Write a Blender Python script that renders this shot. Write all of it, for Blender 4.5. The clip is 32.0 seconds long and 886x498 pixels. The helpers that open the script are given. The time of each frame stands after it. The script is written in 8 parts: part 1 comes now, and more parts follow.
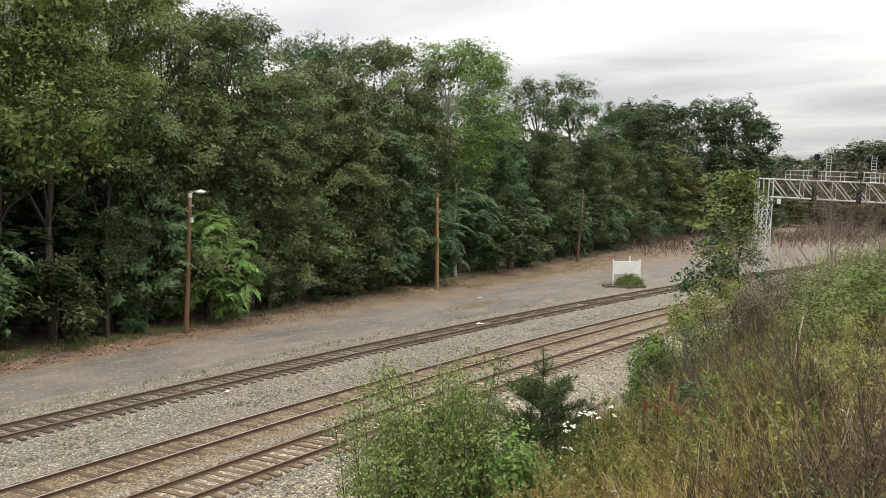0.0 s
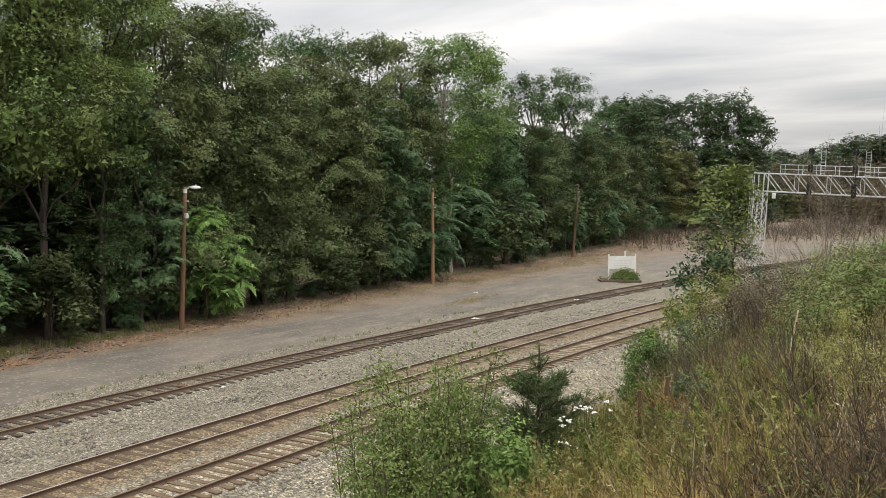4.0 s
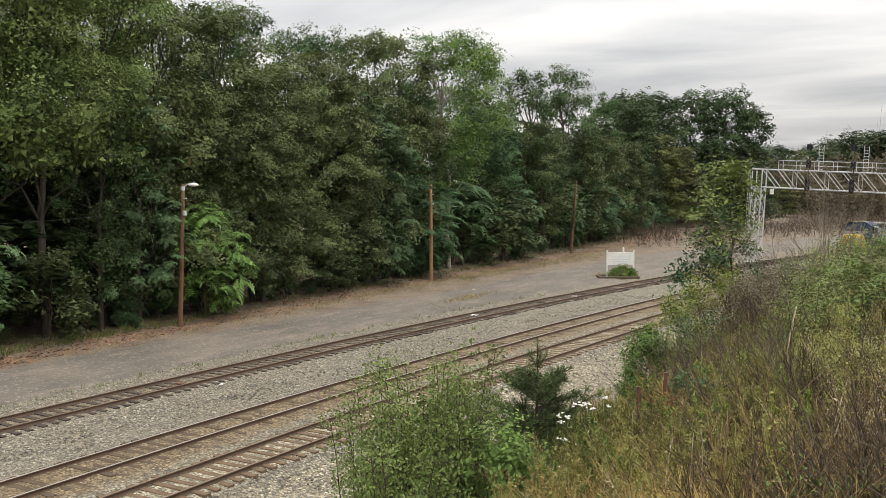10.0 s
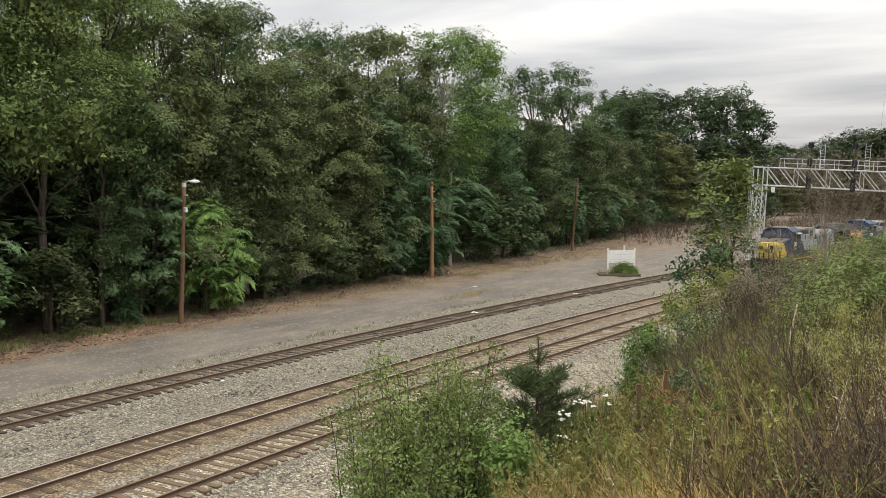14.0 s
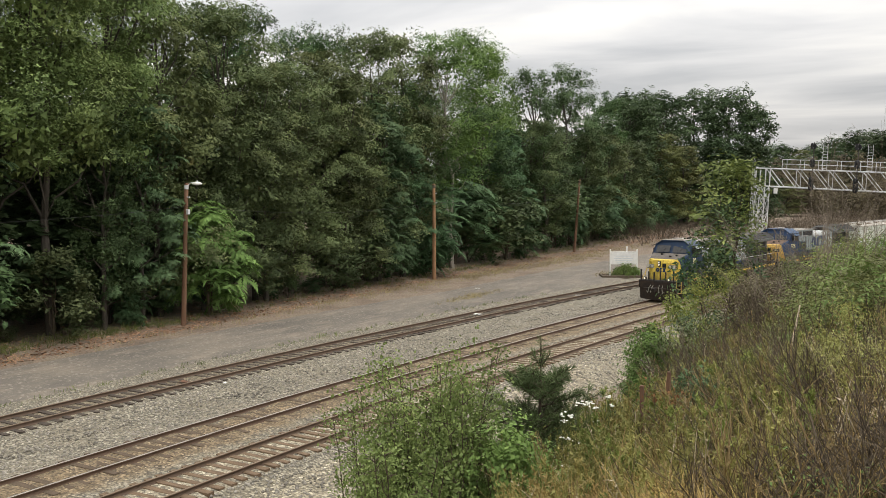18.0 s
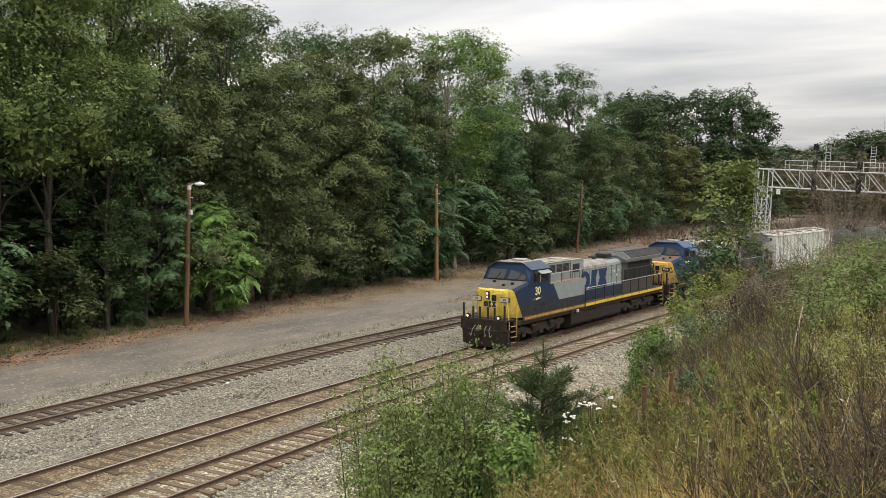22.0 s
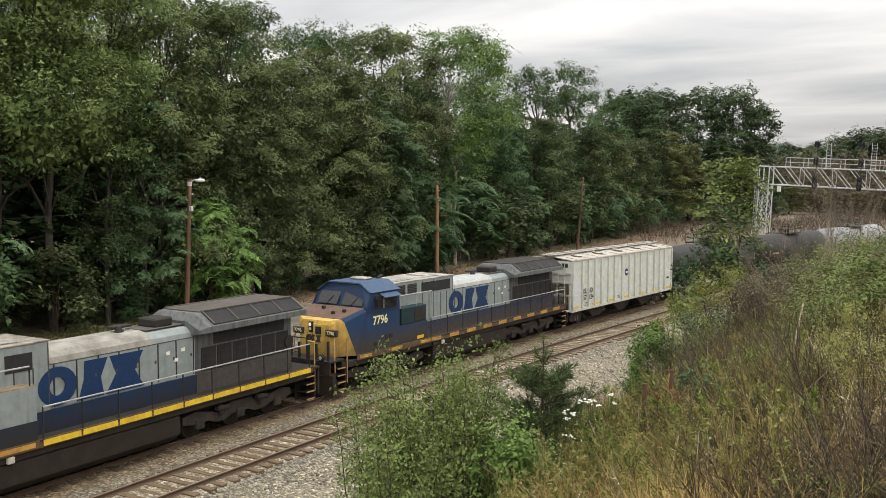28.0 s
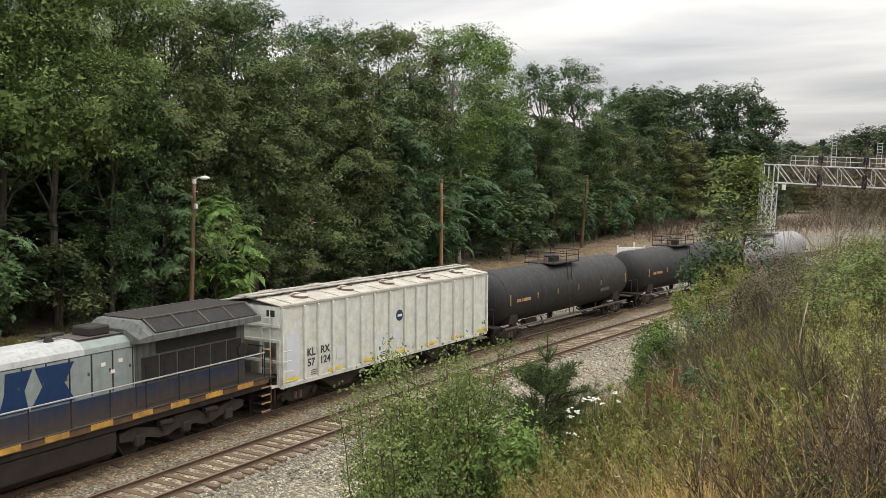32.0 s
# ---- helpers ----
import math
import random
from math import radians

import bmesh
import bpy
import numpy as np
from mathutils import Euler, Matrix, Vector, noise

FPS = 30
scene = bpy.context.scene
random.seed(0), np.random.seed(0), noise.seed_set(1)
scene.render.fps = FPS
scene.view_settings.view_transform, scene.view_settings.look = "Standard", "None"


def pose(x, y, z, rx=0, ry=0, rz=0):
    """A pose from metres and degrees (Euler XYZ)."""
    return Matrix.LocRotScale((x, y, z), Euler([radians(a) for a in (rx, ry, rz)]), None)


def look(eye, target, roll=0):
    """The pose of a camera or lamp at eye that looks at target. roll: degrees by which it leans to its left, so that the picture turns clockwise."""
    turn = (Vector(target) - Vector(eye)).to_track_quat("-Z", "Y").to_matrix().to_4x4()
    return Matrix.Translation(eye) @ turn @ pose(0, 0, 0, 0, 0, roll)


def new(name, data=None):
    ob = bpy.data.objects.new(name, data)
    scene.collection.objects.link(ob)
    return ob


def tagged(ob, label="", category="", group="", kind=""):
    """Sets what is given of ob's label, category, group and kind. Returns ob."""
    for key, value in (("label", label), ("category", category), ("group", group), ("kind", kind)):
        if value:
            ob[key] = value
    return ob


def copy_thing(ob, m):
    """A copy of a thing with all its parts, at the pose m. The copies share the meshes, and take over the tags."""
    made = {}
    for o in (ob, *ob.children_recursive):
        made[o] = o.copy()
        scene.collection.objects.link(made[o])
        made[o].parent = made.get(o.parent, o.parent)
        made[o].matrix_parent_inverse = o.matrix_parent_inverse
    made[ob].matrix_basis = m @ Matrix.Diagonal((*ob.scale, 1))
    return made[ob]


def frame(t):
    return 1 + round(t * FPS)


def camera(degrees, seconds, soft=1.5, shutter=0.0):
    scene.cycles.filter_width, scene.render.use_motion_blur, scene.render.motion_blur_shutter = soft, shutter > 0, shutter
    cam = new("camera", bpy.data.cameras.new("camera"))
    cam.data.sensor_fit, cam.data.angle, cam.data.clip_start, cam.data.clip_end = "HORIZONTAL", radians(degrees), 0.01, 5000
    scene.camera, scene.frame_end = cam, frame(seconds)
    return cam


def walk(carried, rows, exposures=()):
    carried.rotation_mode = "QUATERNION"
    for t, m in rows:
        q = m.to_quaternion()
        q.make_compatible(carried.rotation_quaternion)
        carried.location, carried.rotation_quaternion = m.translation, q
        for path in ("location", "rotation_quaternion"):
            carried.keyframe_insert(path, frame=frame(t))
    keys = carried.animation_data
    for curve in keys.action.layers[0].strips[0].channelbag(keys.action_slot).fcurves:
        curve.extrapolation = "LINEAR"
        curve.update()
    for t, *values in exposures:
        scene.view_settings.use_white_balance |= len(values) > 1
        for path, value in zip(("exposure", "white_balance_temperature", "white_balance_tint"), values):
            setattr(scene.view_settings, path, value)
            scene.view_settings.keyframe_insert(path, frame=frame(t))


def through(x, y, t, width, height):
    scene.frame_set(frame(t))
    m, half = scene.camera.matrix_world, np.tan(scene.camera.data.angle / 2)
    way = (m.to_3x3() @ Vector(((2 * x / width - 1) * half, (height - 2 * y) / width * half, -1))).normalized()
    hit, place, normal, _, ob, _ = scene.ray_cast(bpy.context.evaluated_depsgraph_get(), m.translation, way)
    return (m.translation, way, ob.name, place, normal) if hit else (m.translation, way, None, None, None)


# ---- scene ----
EYE = (0.0, 0.0, 8.730)
# seconds, then the camera's turn in degrees: it is held by hand at one spot
SWAY = [
    (0, 86.554, -0.218, -62.062), (0.5, 86.431, -0.320, -62.112), (1, 86.472, -0.308, -62.200), (1.5, 86.494, -0.213, -62.269),
    (2, 86.448, -0.221, -62.324), (2.5, 86.364, -0.165, -62.352), (3, 86.278, -0.171, -62.330), (3.5, 86.263, -0.110, -62.321),
    (5.5, 86.272, 0.011, -62.490), (6, 86.398, 0.347, -62.459), (6.5, 86.602, 0.515, -62.266), (7, 86.592, 0.231, -62.222),
    (7.5, 86.451, 0.120, -62.303), (8, 86.308, 0.077, -62.375), (8.5, 86.213, 0.043, -62.418), (9, 86.160, 0.040, -62.453),
    (9.5, 86.103, 0.048, -62.463), (10, 86.056, 0.045, -62.452), (10.5, 86.037, -0.003, -62.445), (11, 86.018, -0.025, -62.451),
    (11.5, 85.958, -0.051, -62.450), (12, 85.898, -0.081, -62.431), (12.5, 85.934, -0.056, -62.397), (13, 85.958, -0.053, -62.389),
    (13.5, 85.925, -0.032, -62.394), (14, 85.892, -0.096, -62.389), (14.5, 85.846, -0.077, -62.390), (16.5, 85.945, -0.098, -62.278),
    (17, 85.946, -0.085, -62.252), (17.5, 85.969, -0.070, -62.253), (18, 85.992, 0.005, -62.256), (18.5, 86.015, 0.042, -62.258),
    (19, 86.033, -0.013, -62.207), (19.5, 86.033, -0.007, -62.176), (20, 86.027, -0.025, -62.137), (20.5, 85.992, -0.105, -62.106),
    (21, 85.992, -0.104, -62.106), (21.5, 86.020, -0.036, -62.109), (22, 86.027, -0.031, -62.102), (22.5, 86.057, -0.097, -62.069),
    (23, 86.101, -0.124, -62.067), (23.5, 85.912, -0.189, -62.062), (24, 85.806, -0.194, -62.050), (24.5, 85.849, -0.165, -62.045),
    (25, 85.901, -0.096, -62.025), (25.5, 85.883, -0.091, -62.041), (27.5, 85.886, -0.076, -62.064), (28, 85.834, -0.115, -62.067),
    (28.5, 85.795, -0.217, -62.022), (29, 85.772, -0.260, -62.012), (29.5, 85.783, -0.278, -61.954), (30, 85.818, -0.245, -61.930),
    (30.5, 85.785, -0.136, -61.932), (31, 85.737, -0.110, -61.905), (31.5, 85.729, -0.111, -61.856), (32, 85.699, -0.195, -61.806),
]
cam = camera(50.524, 32.0, 0.8)
walk(cam, [(t, pose(*EYE, rx, ry, rz)) for t, rx, ry, rz in SWAY], [(0, 0.10, 6880, 10), (1.5, 0.03, 6880, 10), (3, -0.01, 6880, 10), (6, -0.03, 6880, 10), (14, -0.02, 6880, 10), (20, -0.04, 6880, 10), (32, -0.03, 6880, 10)])

# ---------------------------------------------------------------- light
def build_world():
    world = bpy.data.worlds.new("overcast_sky")
    scene.world = world
    world.use_nodes = True
    nt = world.node_tree
    nt.nodes.clear()
    out = nt.nodes.new("ShaderNodeOutputWorld")
    bg = nt.nodes.new("ShaderNodeBackground")
    sky = nt.nodes.new("ShaderNodeTexSky")
    sky.sky_type = "NISHITA"
    sky.sun_disc = False
    sky.sun_elevation = radians(48)
    sky.sun_rotation = radians(SUN_TURN)
    sky.air_density, sky.dust_density, sky.ozone_density = 1.0, 4.0, 1.0
    skyk = nt.nodes.new("ShaderNodeVectorMath")
    skyk.operation = "SCALE"
    skyk.inputs["Scale"].default_value = 0.02
    # the cloud deck: long soft rolls seen at a low angle
    geo = nt.nodes.new("ShaderNodeTexCoord")
    sep = nt.nodes.new("ShaderNodeSeparateXYZ")
    lift = nt.nodes.new("ShaderNodeMath")
    lift.operation = "MAXIMUM"
    lift.inputs[1].default_value = 0.0
    add = nt.nodes.new("ShaderNodeMath")
    add.operation = "ADD"
    add.inputs[1].default_value = 0.10
    inv = nt.nodes.new("ShaderNodeMath")
    inv.operation = "DIVIDE"
    inv.inputs[0].default_value = 1.0
    plane = nt.nodes.new("ShaderNodeVectorMath")
    plane.operation = "SCALE"
    flat = nt.nodes.new("ShaderNodeMapping")
    flat.inputs["Location"].default_value = (3.1, 1.7, 0.0)
    flat.inputs["Rotation"].default_value = (0, 0, radians(35))
    flat.inputs["Scale"].default_value = (0.62, 0.34, 0.0)
    big = nt.nodes.new("ShaderNodeTexNoise")
    big.inputs["Scale"].default_value = 1.7
    big.inputs["Detail"].default_value = 5.0
    big.inputs["Roughness"].default_value = 0.5
    big.inputs["Distortion"].default_value = 0.4
    ramp = nt.nodes.new("ShaderNodeValToRGB")
    cr = ramp.color_ramp
    cr.elements[0].position, cr.elements[0].color = 0.33, (0.60, 0.62, 0.66, 1)
    cr.elements[1].position, cr.elements[1].color = 0.62, (1.0, 1.0, 1.0, 1)
    mid = cr.elements.new(0.50)
    mid.color = (0.82, 0.83, 0.86, 1)
    deck = nt.nodes.new("ShaderNodeVectorMath")
    deck.operation = "SCALE"
    deck.inputs["Scale"].default_value = SKY_GAIN
    both = nt.nodes.new("ShaderNodeVectorMath")
    both.operation = "ADD"
    link = nt.links.new
    link(geo.outputs["Generated"], sep.inputs[0])
    link(sep.outputs["Z"], lift.inputs[0])
    link(lift.outputs[0], add.inputs[0])
    link(add.outputs[0], inv.inputs[1])
    link(geo.outputs["Generated"], plane.inputs[0])
    link(inv.outputs[0], plane.inputs["Scale"])
    link(plane.outputs[0], flat.inputs["Vector"])
    link(flat.outputs[0], big.inputs["Vector"])
    link(big.outputs["Fac"], ramp.inputs[0])
    link(ramp.outputs[0], deck.inputs[0])
    link(sky.outputs[0], skyk.inputs[0])
    # an overcast dome is brighter overhead than at the horizon
    dome = nt.nodes.new("ShaderNodeMath")
    dome.operation = "MULTIPLY_ADD"
    dome.inputs[1].default_value = 3.2
    dome.inputs[2].default_value = 0.93
    link(lift.outputs[0], dome.inputs[0])
    domed = nt.nodes.new("ShaderNodeVectorMath")
    domed.operation = "SCALE"
    link(deck.outputs[0], domed.inputs[0])
    link(dome.outputs[0], domed.inputs["Scale"])
    link(domed.outputs[0], both.inputs[0])
    link(skyk.outputs[0], both.inputs[1])
    link(both.outputs[0], bg.inputs["Color"])
    bg.inputs["Strength"].default_value = 1.0
    link(bg.outputs[0], out.inputs[0])


SKY_GAIN = 0.71
SUN_TURN = 200.0
build_world()
sun = new("sun", bpy.data.lights.new("sun", "SUN"))
sun.data.energy, sun.data.angle, sun.data.color = 1.2, radians(30), (1.0, 0.96, 0.9)
sun.matrix_basis = look((60, 10, 100), (40, 35, 0))

# ---------------------------------------------------------------- materials
def mix_node(nt, a, b, fac):
    m = nt.nodes.new("ShaderNodeMix")
    m.data_type = "RGBA"
    for sock, v in ((m.inputs[6], a), (m.inputs[7], b), (m.inputs[0], fac)):
        if hasattr(v, "links"):
            nt.links.new(v, sock)
        elif isinstance(v, tuple):
            sock.default_value = (*v[:3], 1)
        else:
            sock.default_value = v
    return m.outputs[2]


def tex(nt, kind, scale, vec=None, **more):
    n = nt.nodes.new({"noise": "ShaderNodeTexNoise", "cell": "ShaderNodeTexVoronoi", "wave": "ShaderNodeTexWave"}[kind])
    n.inputs["Scale"].default_value = scale
    for k, v in more.items():
        n.inputs[k].default_value = v
    if vec is not None:
        nt.links.new(vec, n.inputs["Vector"])
    return n


def ramp_node(nt, src, stops):
    r = nt.nodes.new("ShaderNodeValToRGB")
    els = r.color_ramp.elements
    while len(els) < len(stops):
        els.new(0.5)
    for e, (p, c) in zip(els, stops):
        e.position = p
        e.color = (*c, 1) if isinstance(c, tuple) else (c, c, c, 1)
    nt.links.new(src, r.inputs[0])
    return r.outputs[0]


def coords(nt, scale=(1, 1, 1), which="Object"):
    c = nt.nodes.new("ShaderNodeTexCoord")
    m = nt.nodes.new("ShaderNodeMapping")
    m.inputs["Scale"].default_value = scale
    nt.links.new(c.outputs[which], m.inputs["Vector"])
    return m.outputs[0]


def shell(name):
    mat = bpy.data.materials.new(name)
    mat.use_nodes = True
    nt = mat.node_tree
    return mat, nt, nt.nodes["Principled BSDF"]


def bumped(nt, bsdf, height, strength=0.4, dist=0.02):
    b = nt.nodes.new("ShaderNodeBump")
    b.inputs["Strength"].default_value = strength
    b.inputs["Distance"].default_value = dist
    nt.links.new(height, b.inputs["Height"])
    nt.links.new(b.outputs[0], bsdf.inputs["Normal"])


def plain(name, col, col2=None, rough=0.6, metal=0.0, grain=6.0, fine=60.0, dirt=None, dirt_amount=0.5, bump=0.15, stretch=(1, 1, 1), streak=False):
    """A surface with two scales of variation and, if asked for, dirt in patches or in vertical streaks."""
    mat, nt, bsdf = shell(name)
    vec = coords(nt, stretch)
    col2 = col2 or tuple(c * 0.7 for c in col)
    a = tex(nt, "noise", grain, vec, Detail=6.0, Roughness=0.65)
    b = tex(nt, "noise", fine, vec, Detail=3.0)
    base = mix_node(nt, col2, col, ramp_node(nt, a.outputs["Fac"], [(0.3, 0.0), (0.65, 1.0)]))
    base = mix_node(nt, base, tuple(min(1, c * 1.25) for c in col), ramp_node(nt, b.outputs["Fac"], [(0.5, 0.0), (0.8, 0.5)]))
    if dirt:
        v2 = coords(nt, (3.0, 3.0, 0.25) if streak else (1, 1, 1))
        d = tex(nt, "noise", 2.2, v2, Detail=7.0, Roughness=0.7)
        base = mix_node(nt, base, dirt, ramp_node(nt, d.outputs["Fac"], [(0.62 - 0.35 * dirt_amount, 0.0), (0.85 - 0.2 * dirt_amount, min(1.0, dirt_amount * 1.3))]))
    nt.links.new(base, bsdf.inputs["Base Color"])
    nt.links.new(ramp_node(nt, b.outputs["Fac"], [(0.3, max(0, rough - 0.1)), (0.7, min(1, rough + 0.1))]), bsdf.inputs["Roughness"])
    bsdf.inputs["Metallic"].default_value = metal
    bsdf.inputs["Specular IOR Level"].default_value = 0.3
    if bump:
        bumped(nt, bsdf, b.outputs["Fac"], bump, 0.01)
    return mat


def leaf_mat(name, dark, light, turned=None, turned_amount=0.1, through=0.22, per_object=True):
    """Leaves: each one its own shade, some turned, light showing through."""
    mat, nt, bsdf = shell(name)
    g = nt.nodes.new("ShaderNodeNewGeometry")
    base = mix_node(nt, dark, light, ramp_node(nt, g.outputs["Random Per Island"], [(0.0, 0.28), (0.92, 0.66), (1.0, 0.95)]))
    vec = coords(nt)
    n = tex(nt, "noise", 0.45, vec, Detail=3.0)
    base = mix_node(nt, base, tuple(c * 0.6 for c in dark), ramp_node(nt, n.outputs["Fac"], [(0.35, 0.7), (0.6, 0.0)]))
    if turned:
        n2 = tex(nt, "noise", 0.7, vec, Detail=4.0)
        base = mix_node(nt, base, turned, ramp_node(nt, n2.outputs["Fac"], [(0.72 - 0.4 * turned_amount, 0.0), (0.9 - 0.4 * turned_amount, 0.85)]))
    if per_object:
        oi = nt.nodes.new("ShaderNodeObjectInfo")
        hs = nt.nodes.new("ShaderNodeHueSaturation")
        nt.links.new(ramp_node(nt, oi.outputs["Random"], [(0.0, 0.492), (1.0, 0.520)]), hs.inputs["Hue"])
        nt.links.new(ramp_node(nt, oi.outputs["Random"], [(0.0, 0.8), (0.5, 1.15), (1.0, 0.9)]), hs.inputs["Value"])
        nt.links.new(base, hs.inputs["Color"])
        base = hs.outputs[0]
    nt.links.new(base, bsdf.inputs["Base Color"])
    bsdf.inputs["Roughness"].default_value = 0.65
    bsdf.inputs["Specular IOR Level"].default_value = 0.2
    tr = nt.nodes.new("ShaderNodeBsdfTranslucent")
    nt.links.new(base, tr.inputs["Color"])
    mx = nt.nodes.new("ShaderNodeMixShader")
    mx.inputs[0].default_value = through
    nt.links.new(bsdf.outputs[0], mx.inputs[1])
    nt.links.new(tr.outputs[0], mx.inputs[2])
    nt.links.new(mx.outputs[0], nt.nodes["Material Output"].inputs["Surface"])
    return mat


def gravel_mat(name, cols, soil, cell=16.0, lane=None):
    """Crushed stone, each stone its own grey; soil lies along the lanes given as (offset, half width) of the band coordinate."""
    mat, nt, bsdf = shell(name)
    vec = coords(nt)
    v = tex(nt, "cell", cell, vec, Randomness=1.0)
    v2 = tex(nt, "cell", cell * 0.37, vec, Randomness=1.0)
    gr = nt.nodes.new("ShaderNodeRGBToBW")
    nt.links.new(v.outputs["Color"], gr.inputs[0])
    base = ramp_node(nt, gr.outputs[0], [(0.0, cols[0]), (0.4, cols[1]), (0.75, cols[2]), (1.0, cols[3])])
    gr2 = nt.nodes.new("ShaderNodeRGBToBW")
    nt.links.new(v2.outputs["Color"], gr2.inputs[0])
    base = mix_node(nt, base, cols[1], ramp_node(nt, gr2.outputs[0], [(0.3, 0.0), (0.7, 0.45)]))
    base = mix_node(nt, base, (0.03, 0.028, 0.025), ramp_node(nt, v.outputs["Distance"], [(0.45, 0.0), (0.8, 0.75)]))
    big = tex(nt, "noise", 0.5, vec, Detail=6.0, Roughness=0.65)
    base = mix_node(nt, base, soil, ramp_node(nt, big.outputs["Fac"], [(0.52, 0.0), (0.8, 0.6)]))
    if lane:
        at = nt.nodes.new("ShaderNodeAttribute")
        at.attribute_name = "lat"
        for centre, half, amount, tint in lane:
            d = nt.nodes.new("ShaderNodeMath")
            d.operation = "SUBTRACT"
            d.inputs[1].default_value = centre
            ab = nt.nodes.new("ShaderNodeMath")
            ab.operation = "ABSOLUTE"
            wob = nt.nodes.new("ShaderNodeMath")
            wob.operation = "MULTIPLY_ADD"
            wob.inputs[1].default_value = 1.4
            nz = tex(nt, "noise", 1.3, vec, Detail=5.0)
            nt.links.new(at.outputs["Fac"], d.inputs[0])
            nt.links.new(d.outputs[0], ab.inputs[0])
            nt.links.new(nz.outputs["Fac"], wob.inputs[0])
            nt.links.new(ab.outputs[0], wob.inputs[2])
            m = ramp_node(nt, wob.outputs[0], [((half + 0.4) / 6, amount), ((half + 1.1) / 6, 0.0)])
            wob2 = nt.nodes.new("ShaderNodeMath")
            wob2.operation = "DIVIDE"
            wob2.inputs[1].default_value = 6.0
            nt.links.new(wob.outputs[0], wob2.inputs[0])
            ramp = m.node
            nt.links.new(wob2.outputs[0], ramp.inputs[0])
            base = mix_node(nt, base, tint, m)
            base.node.blend_type = "MULTIPLY"
    nt.links.new(base, bsdf.inputs["Base Color"])
    bsdf.inputs["Roughness"].default_value = 0.9
    bumped(nt, bsdf, v.outputs["Distance"], 0.9, 0.05)
    return mat


M = {}
M["bark"] = plain("bark", (0.085, 0.072, 0.058), (0.035, 0.030, 0.025), 0.9, grain=3, fine=25, bump=0.6, stretch=(4, 4, 0.6))
M["pale_bark"] = plain("pale_bark", (0.34, 0.31, 0.26), (0.16, 0.14, 0.12), 0.85, grain=3, fine=25, bump=0.4, stretch=(4, 4, 0.6))
M["twig"] = plain("twig", (0.095, 0.073, 0.048), (0.045, 0.035, 0.025), 0.9, grain=4, fine=30, bump=0.2)
M["pale_stem"] = plain("pale_stem", (0.50, 0.43, 0.30), (0.34, 0.28, 0.2), 0.85, grain=3, fine=25, bump=0.2)
M["oak_leaf"] = leaf_mat("oak_leaf", (0.036, 0.072, 0.029), (0.160, 0.245, 0.094), (0.21, 0.18, 0.06), 0.12)
M["edge_leaf"] = leaf_mat("edge_leaf", (0.066, 0.108, 0.038), (0.345, 0.440, 0.150), (0.33, 0.35, 0.10), 0.10)
M["locust_leaf"] = leaf_mat("locust_leaf", (0.070, 0.098, 0.040), (0.255, 0.295, 0.118), (0.30, 0.26, 0.10), 0.14)
M["fresh_leaf"] = leaf_mat("fresh_leaf", (0.080, 0.138, 0.032), (0.260, 0.360, 0.098), (0.25, 0.24, 0.08), 0.1)
M["lush_leaf"] = leaf_mat("lush_leaf", (0.085, 0.160, 0.040), (0.270, 0.400, 0.115), None)
M["frond_leaf"] = leaf_mat("frond_leaf", (0.044, 0.090, 0.038), (0.170, 0.265, 0.120), (0.15, 0.14, 0.05), 0.06)
M["dark_leaf"] = leaf_mat("dark_leaf", (0.032, 0.060, 0.026), (0.125, 0.175, 0.075), None)
M["scrub_leaf"] = leaf_mat("scrub_leaf", (0.085, 0.072, 0.045), (0.250, 0.205, 0.130), (0.16, 0.17, 0.07), 0.2)
M["rust_leaf"] = leaf_mat("rust_leaf", (0.054, 0.082, 0.034), (0.180, 0.215, 0.090), (0.21, 0.13, 0.06), 0.10)
M["sapling_leaf"] = leaf_mat("sapling_leaf", (0.080, 0.120, 0.030), (0.330, 0.390, 0.120), (0.38, 0.35, 0.11), 0.25)
M["mugwort_leaf"] = leaf_mat("mugwort_leaf", (0.165, 0.172, 0.052), (0.50, 0.475, 0.155), (0.34, 0.25, 0.10), 0.35)
M["grey_twig"] = plain("grey_twig", (0.23, 0.190, 0.145), (0.12, 0.098, 0.076), 0.9, grain=2, fine=20, bump=0.2)
M["bush_leaf"] = leaf_mat("bush_leaf", (0.085, 0.135, 0.036), (0.330, 0.405, 0.130), (0.46, 0.48, 0.18), 0.24, per_object=False)
M["needle"] = leaf_mat("needle", (0.050, 0.080, 0.030), (0.170, 0.230, 0.085), None, through=0.08, per_object=False)
M["weed_leaf"] = leaf_mat("weed_leaf", (0.085, 0.105, 0.034), (0.215, 0.230, 0.075), (0.28, 0.20, 0.09), 0.45)
M["yellow_leaf"] = leaf_mat("yellow_leaf", (0.125, 0.155, 0.036), (0.39, 0.42, 0.115), (0.28, 0.20, 0.085), 0.3)
M["turning_leaf"] = leaf_mat("turning_leaf", (0.080, 0.098, 0.034), (0.235, 0.250, 0.088), (0.26, 0.19, 0.08), 0.22)
M["dry_grass"] = leaf_mat("dry_grass", (0.36, 0.245, 0.085), (0.70, 0.53, 0.205), (0.19, 0.18, 0.06), 0.18, through=0.15)
M["green_grass"] = leaf_mat("green_grass", (0.085, 0.110, 0.030), (0.23, 0.25, 0.080), (0.26, 0.22, 0.10), 0.22, through=0.15)
M["verge_straw"] = leaf_mat("verge_straw", (0.24, 0.185, 0.095), (0.46, 0.375, 0.215), None, through=0.1)
